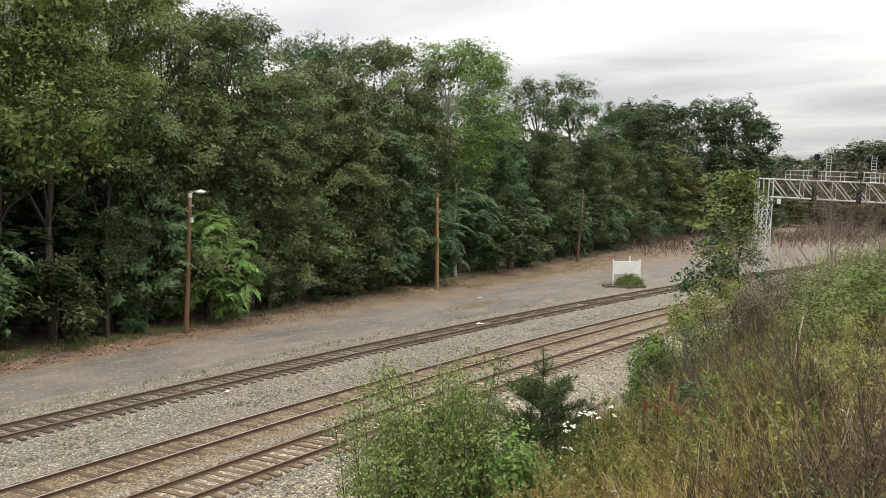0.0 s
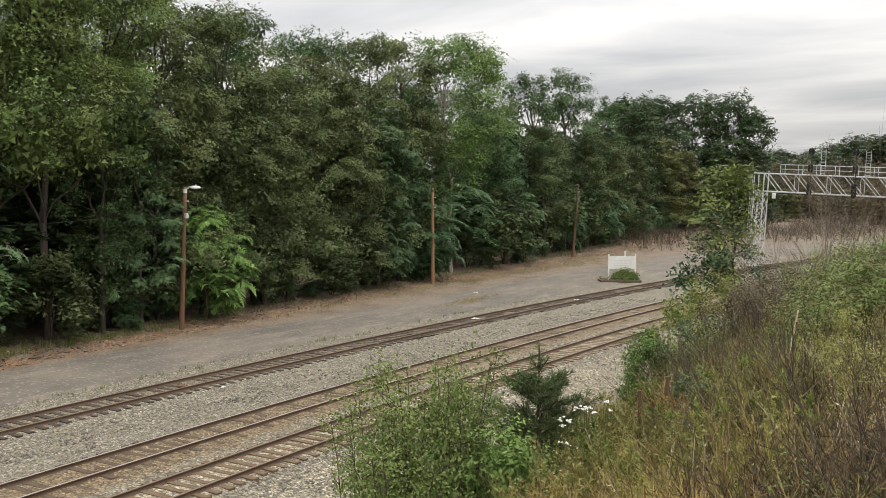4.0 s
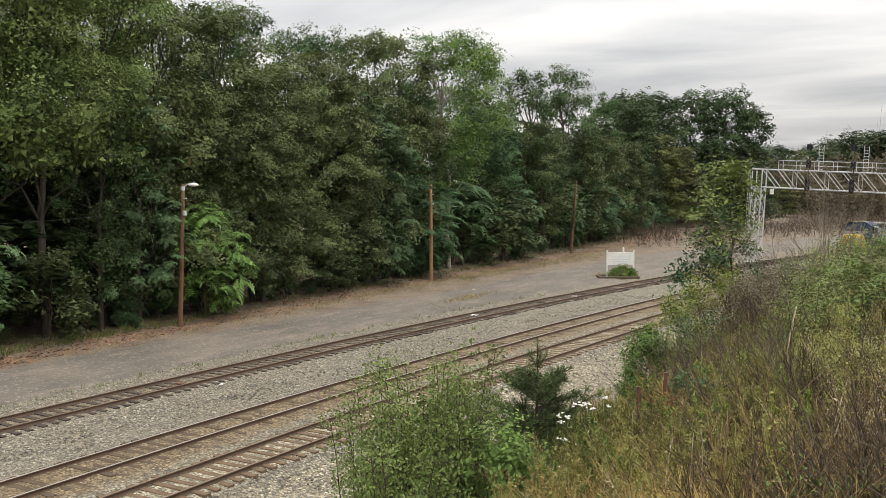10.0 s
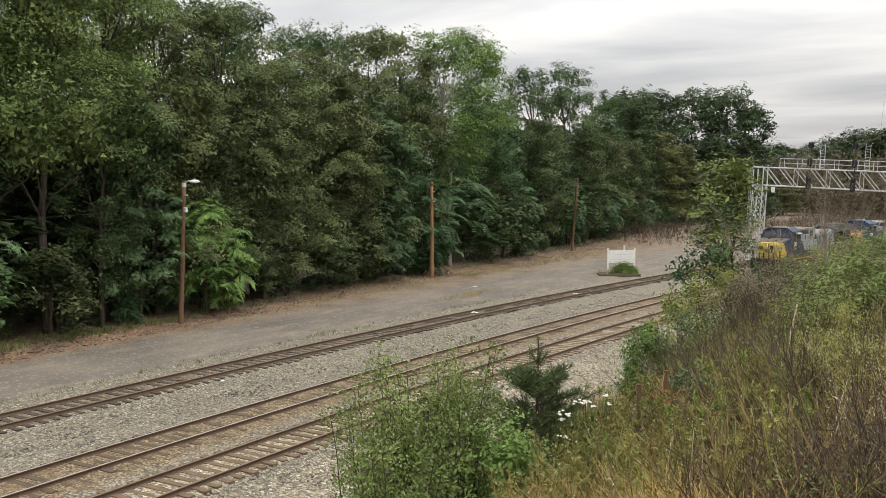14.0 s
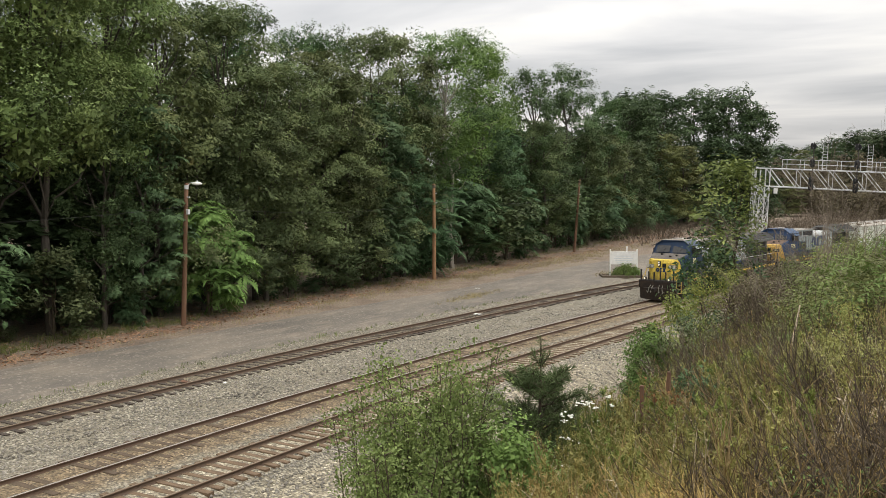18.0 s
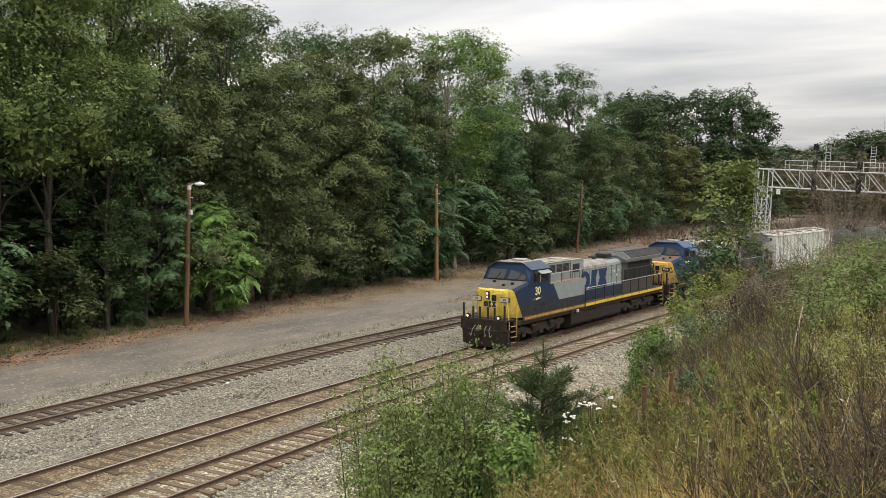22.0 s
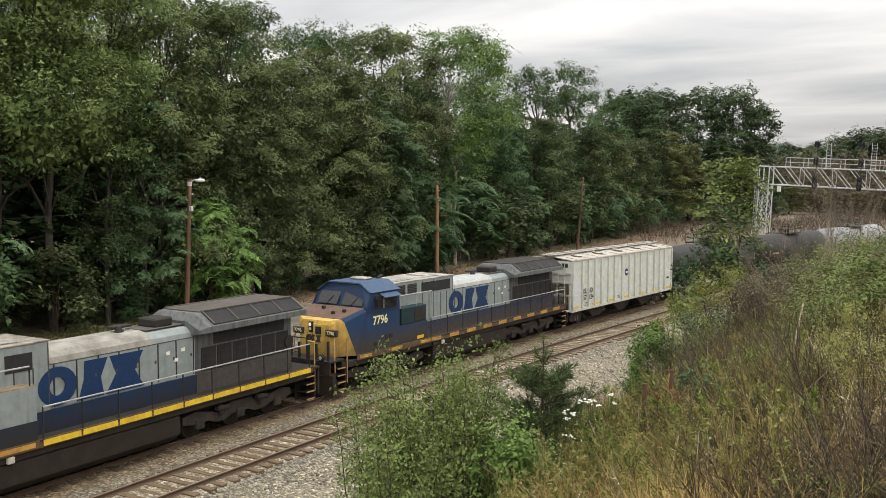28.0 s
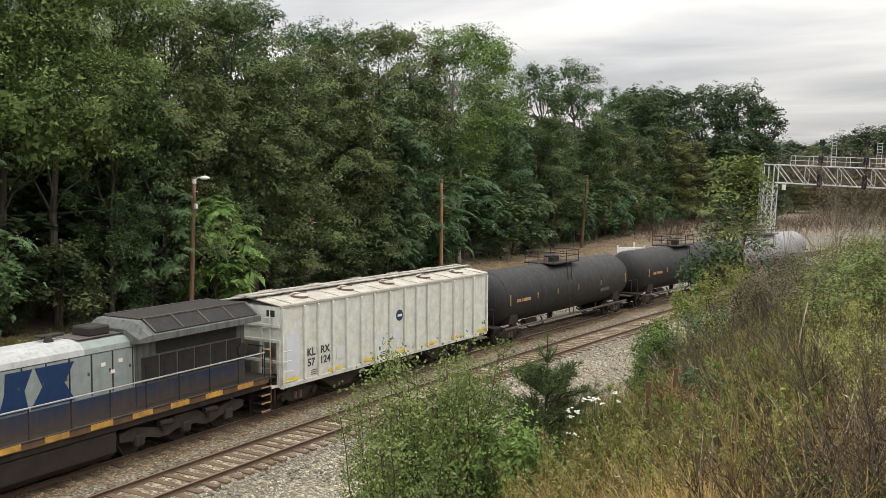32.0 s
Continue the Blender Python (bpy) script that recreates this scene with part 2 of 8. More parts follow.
M["straw_stalk"] = plain("straw_stalk", (0.25, 0.182, 0.080), (0.125, 0.090, 0.045), 0.9, grain=1.2, fine=20, bump=0)
M["red_leaf"] = leaf_mat("red_leaf", (0.19, 0.085, 0.035), (0.36, 0.19, 0.075), None)
M["petal"] = plain("petal", (0.66, 0.67, 0.58), (0.6, 0.62, 0.55), 0.7, bump=0)
M["ballast"] = gravel_mat("ballast", [(0.042, 0.036, 0.028), (0.165, 0.146, 0.104), (0.328, 0.296, 0.222), (0.585, 0.542, 0.428)], (0.20, 0.163, 0.104), 12.0,
                          lane=[(-0.5, 1.3, 0.90, (0.88, 0.71, 0.53)), (7.0, 0.75, 0.8, (0.82, 0.74, 0.63)), (-7.4, 1.8, 0.8, (1.35, 1.32, 1.24)), (-3.75, 0.9, 0.9, (1.42, 1.40, 1.34))])
M["asphalt"] = None

# ---------------------------------------------------------------- shaping tools
TRACK_Y, TURN = 23.728, 0.002327        # the running track passes this far from the camera and bends towards its side
RADIUS = 1.0 / TURN
LAT = {"far": 6.99, "running": 0.0, "near": -3.71}


def along(s, lat=0.0, z=0.0):
    """A point s metres along the running track and lat metres beyond it."""
    a = s * TURN
    return Vector(((RADIUS + lat) * math.sin(a), TRACK_Y - RADIUS + (RADIUS + lat) * math.cos(a), z))


def heading(s):
    """Degrees by which the track's way, away from the camera, is turned."""
    return -math.degrees(s * TURN)


def lat_of(x, y):
    return np.hypot(x, y - (TRACK_Y - RADIUS)) - RADIUS


def raw_mesh(name, verts, faces):
    me = bpy.data.meshes.new(name)
    verts = np.asarray(verts, dtype=np.float32).reshape(-1, 3)
    faces = np.asarray(faces, dtype=np.int32)
    k = faces.shape[1]
    me.vertices.add(len(verts))
    me.vertices.foreach_set("co", verts.ravel())
    me.loops.add(faces.size)
    me.loops.foreach_set("vertex_index", faces.ravel())
    me.polygons.add(len(faces))
    me.polygons.foreach_set("loop_start", np.arange(0, faces.size, k, dtype=np.int32))
    me.update(calc_edges=True)
    return me


def mesh_part(name, me, material, parent=None, label="", smooth=False):
    me.materials.clear()
    me.materials.append(material)
    if smooth:
        me.shade_smooth()
    ob = new(name, me)
    if parent is not None:
        ob.parent = parent
    if label:
        ob["label"] = label
    return ob


def part(name, bm, material, parent=None, label="", smooth=False):
    me = bpy.data.meshes.new(name)
    bm.to_mesh(me)
    bm.free()
    return mesh_part(name, me, material, parent, label, smooth)


def thing(name, label, category, m=None, group="", kind=""):
    ob = new(name)
    ob.empty_display_size = 0.2
    if m is not None:
        ob.matrix_basis = m
    return tagged(ob, label, category, group, kind)


def add_box(bm, x0, x1, y0, y1, z0, z1, bevel=0.0):
    ret = bmesh.ops.create_cube(bm, size=1.0)
    vs = ret["verts"]
    for v in vs:
        v.co = Vector((x0 + (v.co.x + 0.5) * (x1 - x0), y0 + (v.co.y + 0.5) * (y1 - y0), z0 + (v.co.z + 0.5) * (z1 - z0)))
    if bevel:
        es = list({e for v in vs for e in v.link_edges})
        bmesh.ops.bevel(bm, geom=es, offset=bevel, segments=1, affect="EDGES", profile=0.5)
    return bm


def box(x0, x1, y0, y1, z0, z1, bevel=0.0):
    return add_box(bmesh.new(), x0, x1, y0, y1, z0, z1, bevel)


def add_tube(bm, p, q, r, r2=None, n=6, caps=True):
    p, q = Vector(p), Vector(q)
    d = q - p
    if d.length < 1e-6:
        return bm
    m = Matrix.Translation((p + q) / 2) @ d.to_track_quat("Z", "Y").to_matrix().to_4x4()
    bmesh.ops.create_cone(bm, cap_ends=caps, segments=n, radius1=r, radius2=r if r2 is None else r2, depth=d.length, matrix=m)
    return bm


def tube(p, q, r, r2=None, n=6):
    return add_tube(bmesh.new(), p, q, r, r2, n)


def pipe(points, r, n=6):
    bm = bmesh.new()
    for a, b in zip(points, points[1:]):
        add_tube(bm, a, b, r, None, n)
    return bm


def prism(outline, y0, y1, bevel=0.0):
    """A solid from an outline in x and z, between two y."""
    bm = bmesh.new()
    a = [bm.verts.new((x, y0, z)) for x, z in outline]
    b = [bm.verts.new((x, y1, z)) for x, z in outline]
    bm.faces.new(a)
    bm.faces.new(list(reversed(b)))
    for i in range(len(a)):
        j = (i + 1) % len(a)
        bm.faces.new((a[j], a[i], b[i], b[j]))
    bmesh.ops.recalc_face_normals(bm, faces=bm.faces)
    if bevel:
        bmesh.ops.bevel(bm, geom=list(bm.edges), offset=bevel, segments=1, affect="EDGES")
    return bm


def cross_prism(outline, x0, x1, bevel=0.0):
    """A solid from an outline in y and z, between two x."""
    bm = bmesh.new()
    a = [bm.verts.new((x0, y, z)) for y, z in outline]
    b = [bm.verts.new((x1, y, z)) for y, z in outline]
    bm.faces.new(a)
    bm.faces.new(list(reversed(b)))
    for i in range(len(a)):
        j = (i + 1) % len(a)
        bm.faces.new((a[j], a[i], b[i], b[j]))
    bmesh.ops.recalc_face_normals(bm, faces=bm.faces)
    if bevel:
        bmesh.ops.bevel(bm, geom=list(bm.edges), offset=bevel, segments=1, affect="EDGES")
    return bm


# ---- leaves
def unit(v):
    return v / np.maximum(np.linalg.norm(v, axis=-1, keepdims=True), 1e-9)


def spray_leaves(rng, n, radius, size, slim=0.55, flat=0.5, leaf=None):
    """n single leaves round a twig's end: base, side, tip, side of each."""
    c = rng.normal(size=(n, 3)) * np.array([1, 1, flat]) * radius * 0.6
    nrm = unit(np.array([0, 0, 1.0]) + rng.normal(size=(n, 3)) * 0.30)
    t = unit(np.cross(nrm, rng.normal(size=(n, 3))))
    return (leaf or one_leaf)(rng, c, nrm, t, size, slim)


def far_leaf(rng, c, nrm, t, size, slim):
    """A leaf of three corners, for crowns far off."""
    n = len(c)
    s = size * rng.uniform(0.7, 1.3, (n, 1))
    w = unit(np.cross(nrm, t))
    v = np.stack([c - t * s * 0.42 + w * s * slim * 0.5, c + t * s * 0.58 - nrm * s * 0.12, c - t * s * 0.42 - w * s * slim * 0.5], 1)
    return v.reshape(-1, 3), np.arange(3 * n).reshape(-1, 3)


def one_leaf(rng, c, nrm, t, size, slim):
    n = len(c)
    s = size * rng.uniform(0.7, 1.3, (n, 1))
    w = unit(np.cross(nrm, t))
    v = np.stack([c - t * s * 0.5, c + w * s * slim * 0.5 - nrm * s * 0.08, c + t * s * 0.5 - nrm * s * 0.15, c - w * s * slim * 0.5 - nrm * s * 0.08], 1)
    return v.reshape(-1, 3), np.arange(4 * n).reshape(-1, 4)


def whorl_leaves(rng, fronds=6, pairs=6, length=0.8, size=0.2, droop=0.5, slim=0.35, leaf=None):
    """Feathered leaves that stand out round a shoot and hang over."""
    cs, ns, ts = [], [], []
    for k in range(fronds):
        az = 2 * math.pi * (k + rng.uniform(-0.3, 0.3)) / fronds
        out = np.array([math.cos(az), math.sin(az), 0.0])
        side = np.array([-math.sin(az), math.cos(az), 0.0])
        up0 = rng.uniform(0.1, 0.6)
        for i in range(pairs):
            f = (i + 1) / pairs
            p = out * length * f + np.array([0, 0, length * (up0 * f - droop * f * f)])
            for sg in (-1, 1):
                d = unit(side * sg + out * 0.5 + np.array([0, 0, -0.35]))
                cs.append(p + d * size * 0.5)
                ts.append(d)
                ns.append(unit(np.array([0, 0, 1.0]) + rng.normal(size=3) * 0.25))
    return (leaf or one_leaf)(rng, np.array(cs), np.array(ns), np.array(ts), size, slim)


def turn_to(rng, normals):
    """Turns that bring z to each normal, with a chance spin."""
    n = unit(normals)
    a = unit(np.cross(n, rng.normal(size=n.shape)))
    return np.stack([a, np.cross(n, a), n], 2)


def scatter(templates, rng, places, normals, scales):
    vs, fs, at = [], [], 0
    rot = turn_to(rng, normals)
    pick = rng.integers(0, len(templates), len(places))
    for k, (tv, tf) in enumerate(templates):
        idx = np.nonzero(pick == k)[0]
        if not len(idx):
            continue
        v = np.einsum("nij,kj->nki", rot[idx], tv) * scales[idx][:, None, None] + places[idx][:, None, :]
        f = tf[None] + (np.arange(len(idx)) * len(tv))[:, None, None] + at
        vs.append(v.reshape(-1, 3))
        fs.append(f.reshape(-1, tf.shape[1]))
        at += v.shape[0] * v.shape[1]
    return np.concatenate(vs), np.concatenate(fs)


def limb(bm, rng, p, q, r0, r1, bends=3, wander=0.12, n=6):
    """A bent, tapering round stem as one skin; returns the points along it."""
    p, q = np.array(p, float), np.array(q, float)
    L = np.linalg.norm(q - p)
    pts = [p + (q - p) * i / bends + (rng.normal(size=3) * wander * L / bends if 0 < i < bends else 0) for i in range(bends + 1)]
    d = unit(q - p)
    a = unit(np.cross(d, np.array([0.31, 0.87, 0.39]) if abs(d[2]) > 0.9 else np.array([0, 0, 1.0])))
    b = np.cross(d, a)
    rings = []
    for i, c in enumerate(pts):
        r = r0 + (r1 - r0) * i / bends
        rings.append([bm.verts.new(c + (a * math.cos(2 * math.pi * k / n) + b * math.sin(2 * math.pi * k / n)) * r) for k in range(n)])
    for u, v in zip(rings, rings[1:]):
        for k in range(n):
            bm.faces.new((u[k], u[(k + 1) % n], v[(k + 1) % n], v[k]))
    bm.faces.new(rings[-1])
    return pts


def lobes_of(rng, h, r, low, count, top_bias=1.0):
    """Centres and radii of the foliage masses of a crown."""
    c, rad = [], []
    for i in range(count):
        f = (i + rng.uniform(0, 1)) / count
        z = h * (low + (1 - low) * f ** top_bias)
        prof = math.sin(math.pi * min(1, max(0.06, 0.24 + 0.72 * f))) ** 0.6
        a = i * 2.4 + rng.uniform(-0.5, 0.5)
        d = r * prof * rng.uniform(0.35, 0.9)
        c.append((d * math.cos(a), d * math.sin(a), min(z, h * 0.93)))
        rad.append(r * rng.uniform(0.32, 0.52) * (0.70 + 0.30 * prof))
    return np.array(c), np.array(rad)


def make_tree(name, seed, h, r, low, style, leaf, bark, label, leaves=11000, lobes=22, size=0.24, forked=1, top_bias=1.0, trunk=None, inner=2400, leaf_shape=None, slim=0.7, bough=1.0):
    rng = np.random.default_rng(seed)
    tree = thing(name, label, "tree")
    c, rad = lobes_of(rng, h, r, low, lobes, top_bias)
    rad = rad * bough
    bm = bmesh.new()
    base = trunk or h * 0.014
    stems = []
    for k in range(forked):
        a = rng.uniform(0, 6.28)
        off = 0.0 if forked == 1 else r * 0.16
        stems.append(limb(bm, rng, (0, 0, -0.3), (off * math.cos(a) * 2, off * math.sin(a) * 2, h * 0.82), base, base * 0.25, 6, 0.10, 8))
    for (x, y, z), lr in zip(c, rad):
        st = stems[rng.integers(len(stems))]
        at = st[max(1, min(5, int(6 * (z / h) * 1.05)))]
        limb(bm, rng, at, (x, y, z - lr * 0.2), base * 0.26, base * 0.08, 3, 0.2, 5)
    part("trunk", bm, bark, tree)
    if style == "whorl":
        temps = [whorl_leaves(rng, rng.integers(4, 7), 7, 0.75, size, 0.55, 0.42, far_leaf) for _ in range(5)]
        per = 75
    elif style == "flat":
        temps = [spray_leaves(rng, 16, 0.55, size, 0.62, 0.22, far_leaf) for _ in range(6)]
        per = 16
    else:
        temps = [spray_leaves(rng, 14, 0.42, size, slim, 0.6, leaf_shape or far_leaf) for _ in range(6)]
        per = 14
    n = max(10, leaves // per)
    w = rad ** 2
    which = rng.choice(len(c), n, p=w / w.sum())
    # twigs gather in tufts on the upper side of each bough, with shaded gaps between
    tufts = 9
    td = rng.normal(size=(len(c), tufts, 3)) + np.array([0, 0, 0.5])
    td[..., 2] = np.where(td[..., 2] < -0.75, -td[..., 2], td[..., 2])
    td = unit(td) * (np.array([1.2, 1.2, 0.72]) if style == "flat" else 1.0) * rng.uniform(0.62, 1.08, (len(c), tufts, 1))
    d = td[which, rng.integers(0, tufts, n)]
    d = d + rng.normal(size=(n, 3)) * np.array([0.2, 0.2, 0.13]) * rng.choice((1.0, 1.8), (n, 1), p=(0.82, 0.18))
    p = c[which] + d * rad[which][:, None]
    nrm = unit(d) * 0.6 + np.array([0, 0, 0.9])
    v, f = scatter(temps, rng, p, nrm, rng.uniform(0.75, 1.25, n))
    if inner:       # the shaded heart of each bough
        wi = rng.choice(len(c), inner, p=w / w.sum())
        ci = c[wi] + rng.normal(size=(inner, 3)) * rad[wi][:, None] * 0.36 * np.array([1, 1, 0.8])
        iv, jf = far_leaf(rng, ci, unit(rng.normal(size=(inner, 3)) + np.array([0, 0, 0.5])), unit(rng.normal(size=(inner, 3))), r * 0.062, 0.9)
        f = np.concatenate([f, jf + len(v)])
        v = np.concatenate([v, iv])
    mesh_part("crown", raw_mesh("crown", v, f), leaf, tree)
    return tree

# ---------------------------------------------------------------- ground, tracks, road
HILL_LAT = [-400.0, -60.0, -30.0, -23.7, -20.0, -17.5, -14.2, -11.3, -9.8, -6.2, 9.0, 12.0, 30.0, 34.0, 60.0, 400.0]
HILL_Z = [9.0, 8.5, 6.9, 6.2, 4.8, 3.45, 1.4, -0.1, -0.50, -0.52, -0.52, -0.34, -0.32, -0.30, 0.6, 3.0]


def ground_z(x, y):
    """The cutting: a flat railway floor, a weedy bank on the camera's side, woods on the other."""
    x, y = np.asarray(x, float), np.asarray(y, float)
    z = np.interp(lat_of(x, y), HILL_LAT, HILL_Z)
    rough = 0.10 * np.sin(x * 0.9 + y * 0.5) * np.sin(y * 1.1 - x * 0.3) + 0.05 * np.sin(x * 2.3 + 1.0) * np.sin(y * 2.9)
    bank = np.clip((-9.6 - lat_of(x, y)) / 3, 0, 1)
    wood = np.clip((y - 41.0) / 4, 0, 1)
    return z + rough * np.maximum(bank, wood) + 0.25 * wood


def soil_mat():
    mat, nt, bsdf = shell("soil")
    vec = coords(nt)
    a = tex(nt, "noise", 0.35, vec, Detail=7.0, Roughness=0.65)
    b = tex(nt, "noise", 6.0, vec, Detail=5.0)
    c = tex(nt, "cell", 9.0, vec)
    base = ramp_node(nt, a.outputs["Fac"], [(0.30, (0.105, 0.078, 0.052)), (0.45, (0.185, 0.140, 0.102)), (0.56, (0.255, 0.207, 0.150)), (0.70, (0.17, 0.155, 0.085))])
    bw = nt.nodes.new("ShaderNodeRGBToBW")
    nt.links.new(c.outputs["Color"], bw.inputs[0])
    base = mix_node(nt, base, (0.235, 0.155, 0.108), ramp_node(nt, bw.outputs[0], [(0.45, 0.0), (0.8, 0.7)]))
    base = mix_node(nt, base, (0.06, 0.05, 0.035), ramp_node(nt, b.outputs["Fac"], [(0.35, 0.7), (0.6, 0.0)]))
    at = nt.nodes.new("ShaderNodeAttribute")      # overgrown bank: shade under the weeds is put into the soil colour
    at.attribute_name = "bank_shade"
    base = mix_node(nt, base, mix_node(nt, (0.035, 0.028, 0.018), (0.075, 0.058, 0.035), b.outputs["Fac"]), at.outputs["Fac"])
    nt.links.new(base, bsdf.inputs["Base Color"])
    bsdf.inputs["Roughness"].default_value = 0.95
    bumped(nt, bsdf, b.outputs["Fac"], 0.6, 0.08)
    return mat


def road_mat():
    mat, nt, bsdf = shell("worn_asphalt")
    vec = coords(nt)
    a = tex(nt, "noise", 0.18, vec, Detail=7.0, Roughness=0.6)
    lanes = tex(nt, "noise", 0.16, coords(nt, (0.35, 3.0, 1)), Detail=5.0)
    b = tex(nt, "noise", 2.2, vec, Detail=8.0, Roughness=0.75)
    c = tex(nt, "noise", 40.0, vec, Detail=3.0)
    base = ramp_node(nt, a.outputs["Fac"], [(0.30, (0.086, 0.075, 0.063)), (0.5, (0.120, 0.105, 0.086)), (0.7, (0.158, 0.135, 0.107))])
    base = mix_node(nt, base, (0.180, 0.152, 0.119), ramp_node(nt, lanes.outputs["Fac"], [(0.5, 0.0), (0.72, 0.6)]))
    base = mix_node(nt, base, (0.09, 0.085, 0.08), ramp_node(nt, b.outputs["Fac"], [(0.28, 0.6), (0.42, 0.0)]))
    worn = tex(nt, "noise", 0.55, coords(nt, (0.5, 1.6, 1)), Detail=8.0, Roughness=0.7)
    base = mix_node(nt, base, (0.255, 0.212, 0.158), ramp_node(nt, worn.outputs["Fac"], [(0.50, 0.0), (0.68, 0.65)]))
    base = mix_node(nt, base, (0.085, 0.075, 0.062), ramp_node(nt, worn.outputs["Fac"], [(0.30, 0.55), (0.43, 0.0)]))
    grit = tex(nt, "cell", 9.0, vec, Randomness=1.0)
    gw = nt.nodes.new("ShaderNodeRGBToBW")
    nt.links.new(grit.outputs["Color"], gw.inputs[0])
    base = mix_node(nt, base, (0.30, 0.27, 0.22), ramp_node(nt, gw.outputs[0], [(0.70, 0.0), (0.9, 0.6)]))
    base = mix_node(nt, base, (0.22, 0.19, 0.152), ramp_node(nt, c.outputs["Fac"], [(0.55, 0.0), (0.8, 0.6)]))
    nt.links.new(base, bsdf.inputs["Base Color"])
    bsdf.inputs["Roughness"].default_value = 0.9
    bumped(nt, bsdf, c.outputs["Fac"], 0.4, 0.02)
    return mat


def spaced(stops):
    out = []
    for a, b, step in stops:
        out.extend(np.arange(a, b, step))
    return np.array(out)


def build_ground():
    xs = spaced([(-4000, -400, 400), (-400, -40, 40), (-40, 150, 1.25), (150, 400, 12), (400, 4001, 300)])
    ys = spaced([(-4000, -400, 400), (-400, -30, 30), (-30, 60, 1.0), (60, 400, 15), (400, 4001, 300)])
    X, Y = np.meshgrid(xs, ys, indexing="ij")
    Z = ground_z(X, Y)
    n, k = X.shape
    i = np.arange(n * k).reshape(n, k)
    faces = np.stack([i[:-1, :-1], i[1:, :-1], i[1:, 1:], i[:-1, 1:]], -1).reshape(-1, 4)
    me = raw_mesh("ground", np.stack([X, Y, Z], -1), faces)
    at = me.attributes.new("bank_shade", "FLOAT", "POINT")
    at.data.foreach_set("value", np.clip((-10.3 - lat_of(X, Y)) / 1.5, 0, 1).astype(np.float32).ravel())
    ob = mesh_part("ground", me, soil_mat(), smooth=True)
    tagged(ob, "leaf-strewn brown soil with dry grass in a railway cutting", "ground", kind="structure")


def build_ballast():
    ss = np.arange(-60, 230, 0.5)
    prof = [(-9.9, -0.56), (-8.8, -0.47), (-7.4, -0.46), (-6.5, -0.46), (-6.0, -0.44), (-5.3, -0.27), (-5.0, -0.20), (-4.6, -0.165), (-4.2, -0.16), (-3.2, -0.16), (-2.7, -0.165), (-2.4, -0.18), (-1.6, -0.16), (-0.8, -0.148), (0.0, -0.150),
            (0.8, -0.152), (1.4, -0.185), (1.9, -0.28), (2.6, -0.30), (3.6, -0.32), (4.6, -0.30), (5.3, -0.24), (5.9, -0.175), (7.0, -0.165), (8.1, -0.18), (8.6, -0.26), (9.6, -0.295), (10.4, -0.325), (11.6, -0.45)]
    rng = np.random.default_rng(4)
    verts, lat = [], []
    for s in ss:
        for l, z in prof:
            edge = rng.normal() * (0.3 if l in (-9.9,) else 0.0)
            verts.append(along(s, l + edge, z + rng.normal() * 0.012))
            lat.append(l)
    n, k = len(ss), len(prof)
    i = np.arange(n * k).reshape(n, k)
    faces = np.stack([i[:-1, :-1], i[1:, :-1], i[1:, 1:], i[:-1, 1:]], -1).reshape(-1, 4)
    me = raw_mesh("ballast", np.array([tuple(v) for v in verts]), faces)
    at = me.attributes.new("lat", "FLOAT", "POINT")
    at.data.foreach_set("value", np.array(lat, dtype=np.float32))
    ob = mesh_part("ballast", me, M["ballast"])
    tagged(ob, "grey crushed-stone ballast, stained tan along the running track", "ballast", kind="structure")


def build_road():
    ss = np.arange(-60, 215, 1.0)
    near = np.interp(ss, [-60, 20, 45, 57, 77, 96, 215], [10.4, 10.6, 10.4, 10.2, 10.6, 11.0, 14.0])
    far = np.interp(ss, [-60, 29, 44, 55, 67, 94, 115, 131, 170, 215], [17.6, 17.8, 17.8, 18.2, 18.4, 22.6, 25.3, 27.0, 27.0, 26.0])
    rng = np.random.default_rng(8)
    verts = []
    m = 12
    for s, a, b in zip(ss, near, far):
        for j in range(m + 1):
            f = j / m
            l = a + (b - a) * f + (rng.normal() * 0.22 if j in (0, m) else 0)
            verts.append(tuple(along(s, l, -0.29 + 0.03 * math.sin(math.pi * f) - (0.11 if j in (0, m) else 0))))
    n, k = len(ss), m + 1
    i = np.arange(n * k).reshape(n, k)
    faces = np.stack([i[:-1, :-1], i[1:, :-1], i[1:, 1:], i[:-1, 1:]], -1).reshape(-1, 4)
    ob = mesh_part("road", raw_mesh("road", np.array(verts), faces), M["asphalt"])
    tagged(ob, "worn grey-brown gravelled asphalt service road beside the tracks", "road", kind="structure")


RAIL = [(-0.07, -0.172), (0.07, -0.172), (0.07, -0.155), (0.012, -0.14), (0.012, -0.045), (0.036, -0.032), (0.036, 0.0), (-0.036, 0.0), (-0.036, -0.032), (-0.012, -0.045), (-0.012, -0.14), (-0.07, -0.155)]


def rail_mesh(lat, s0=-60, s1=225, step=1.5):
    ss = np.arange(s0, s1, step)
    verts = [tuple(along(s, lat + dy, z)) for s in ss for dy, z in RAIL]
    k, n = len(RAIL), len(ss)
    faces = []
    for i in range(n - 1):
        for j in range(k):
            faces.append((i * k + j, (i + 1) * k + j, (i + 1) * k + (j + 1) % k, i * k + (j + 1) % k))
    return raw_mesh("rail", verts, faces)


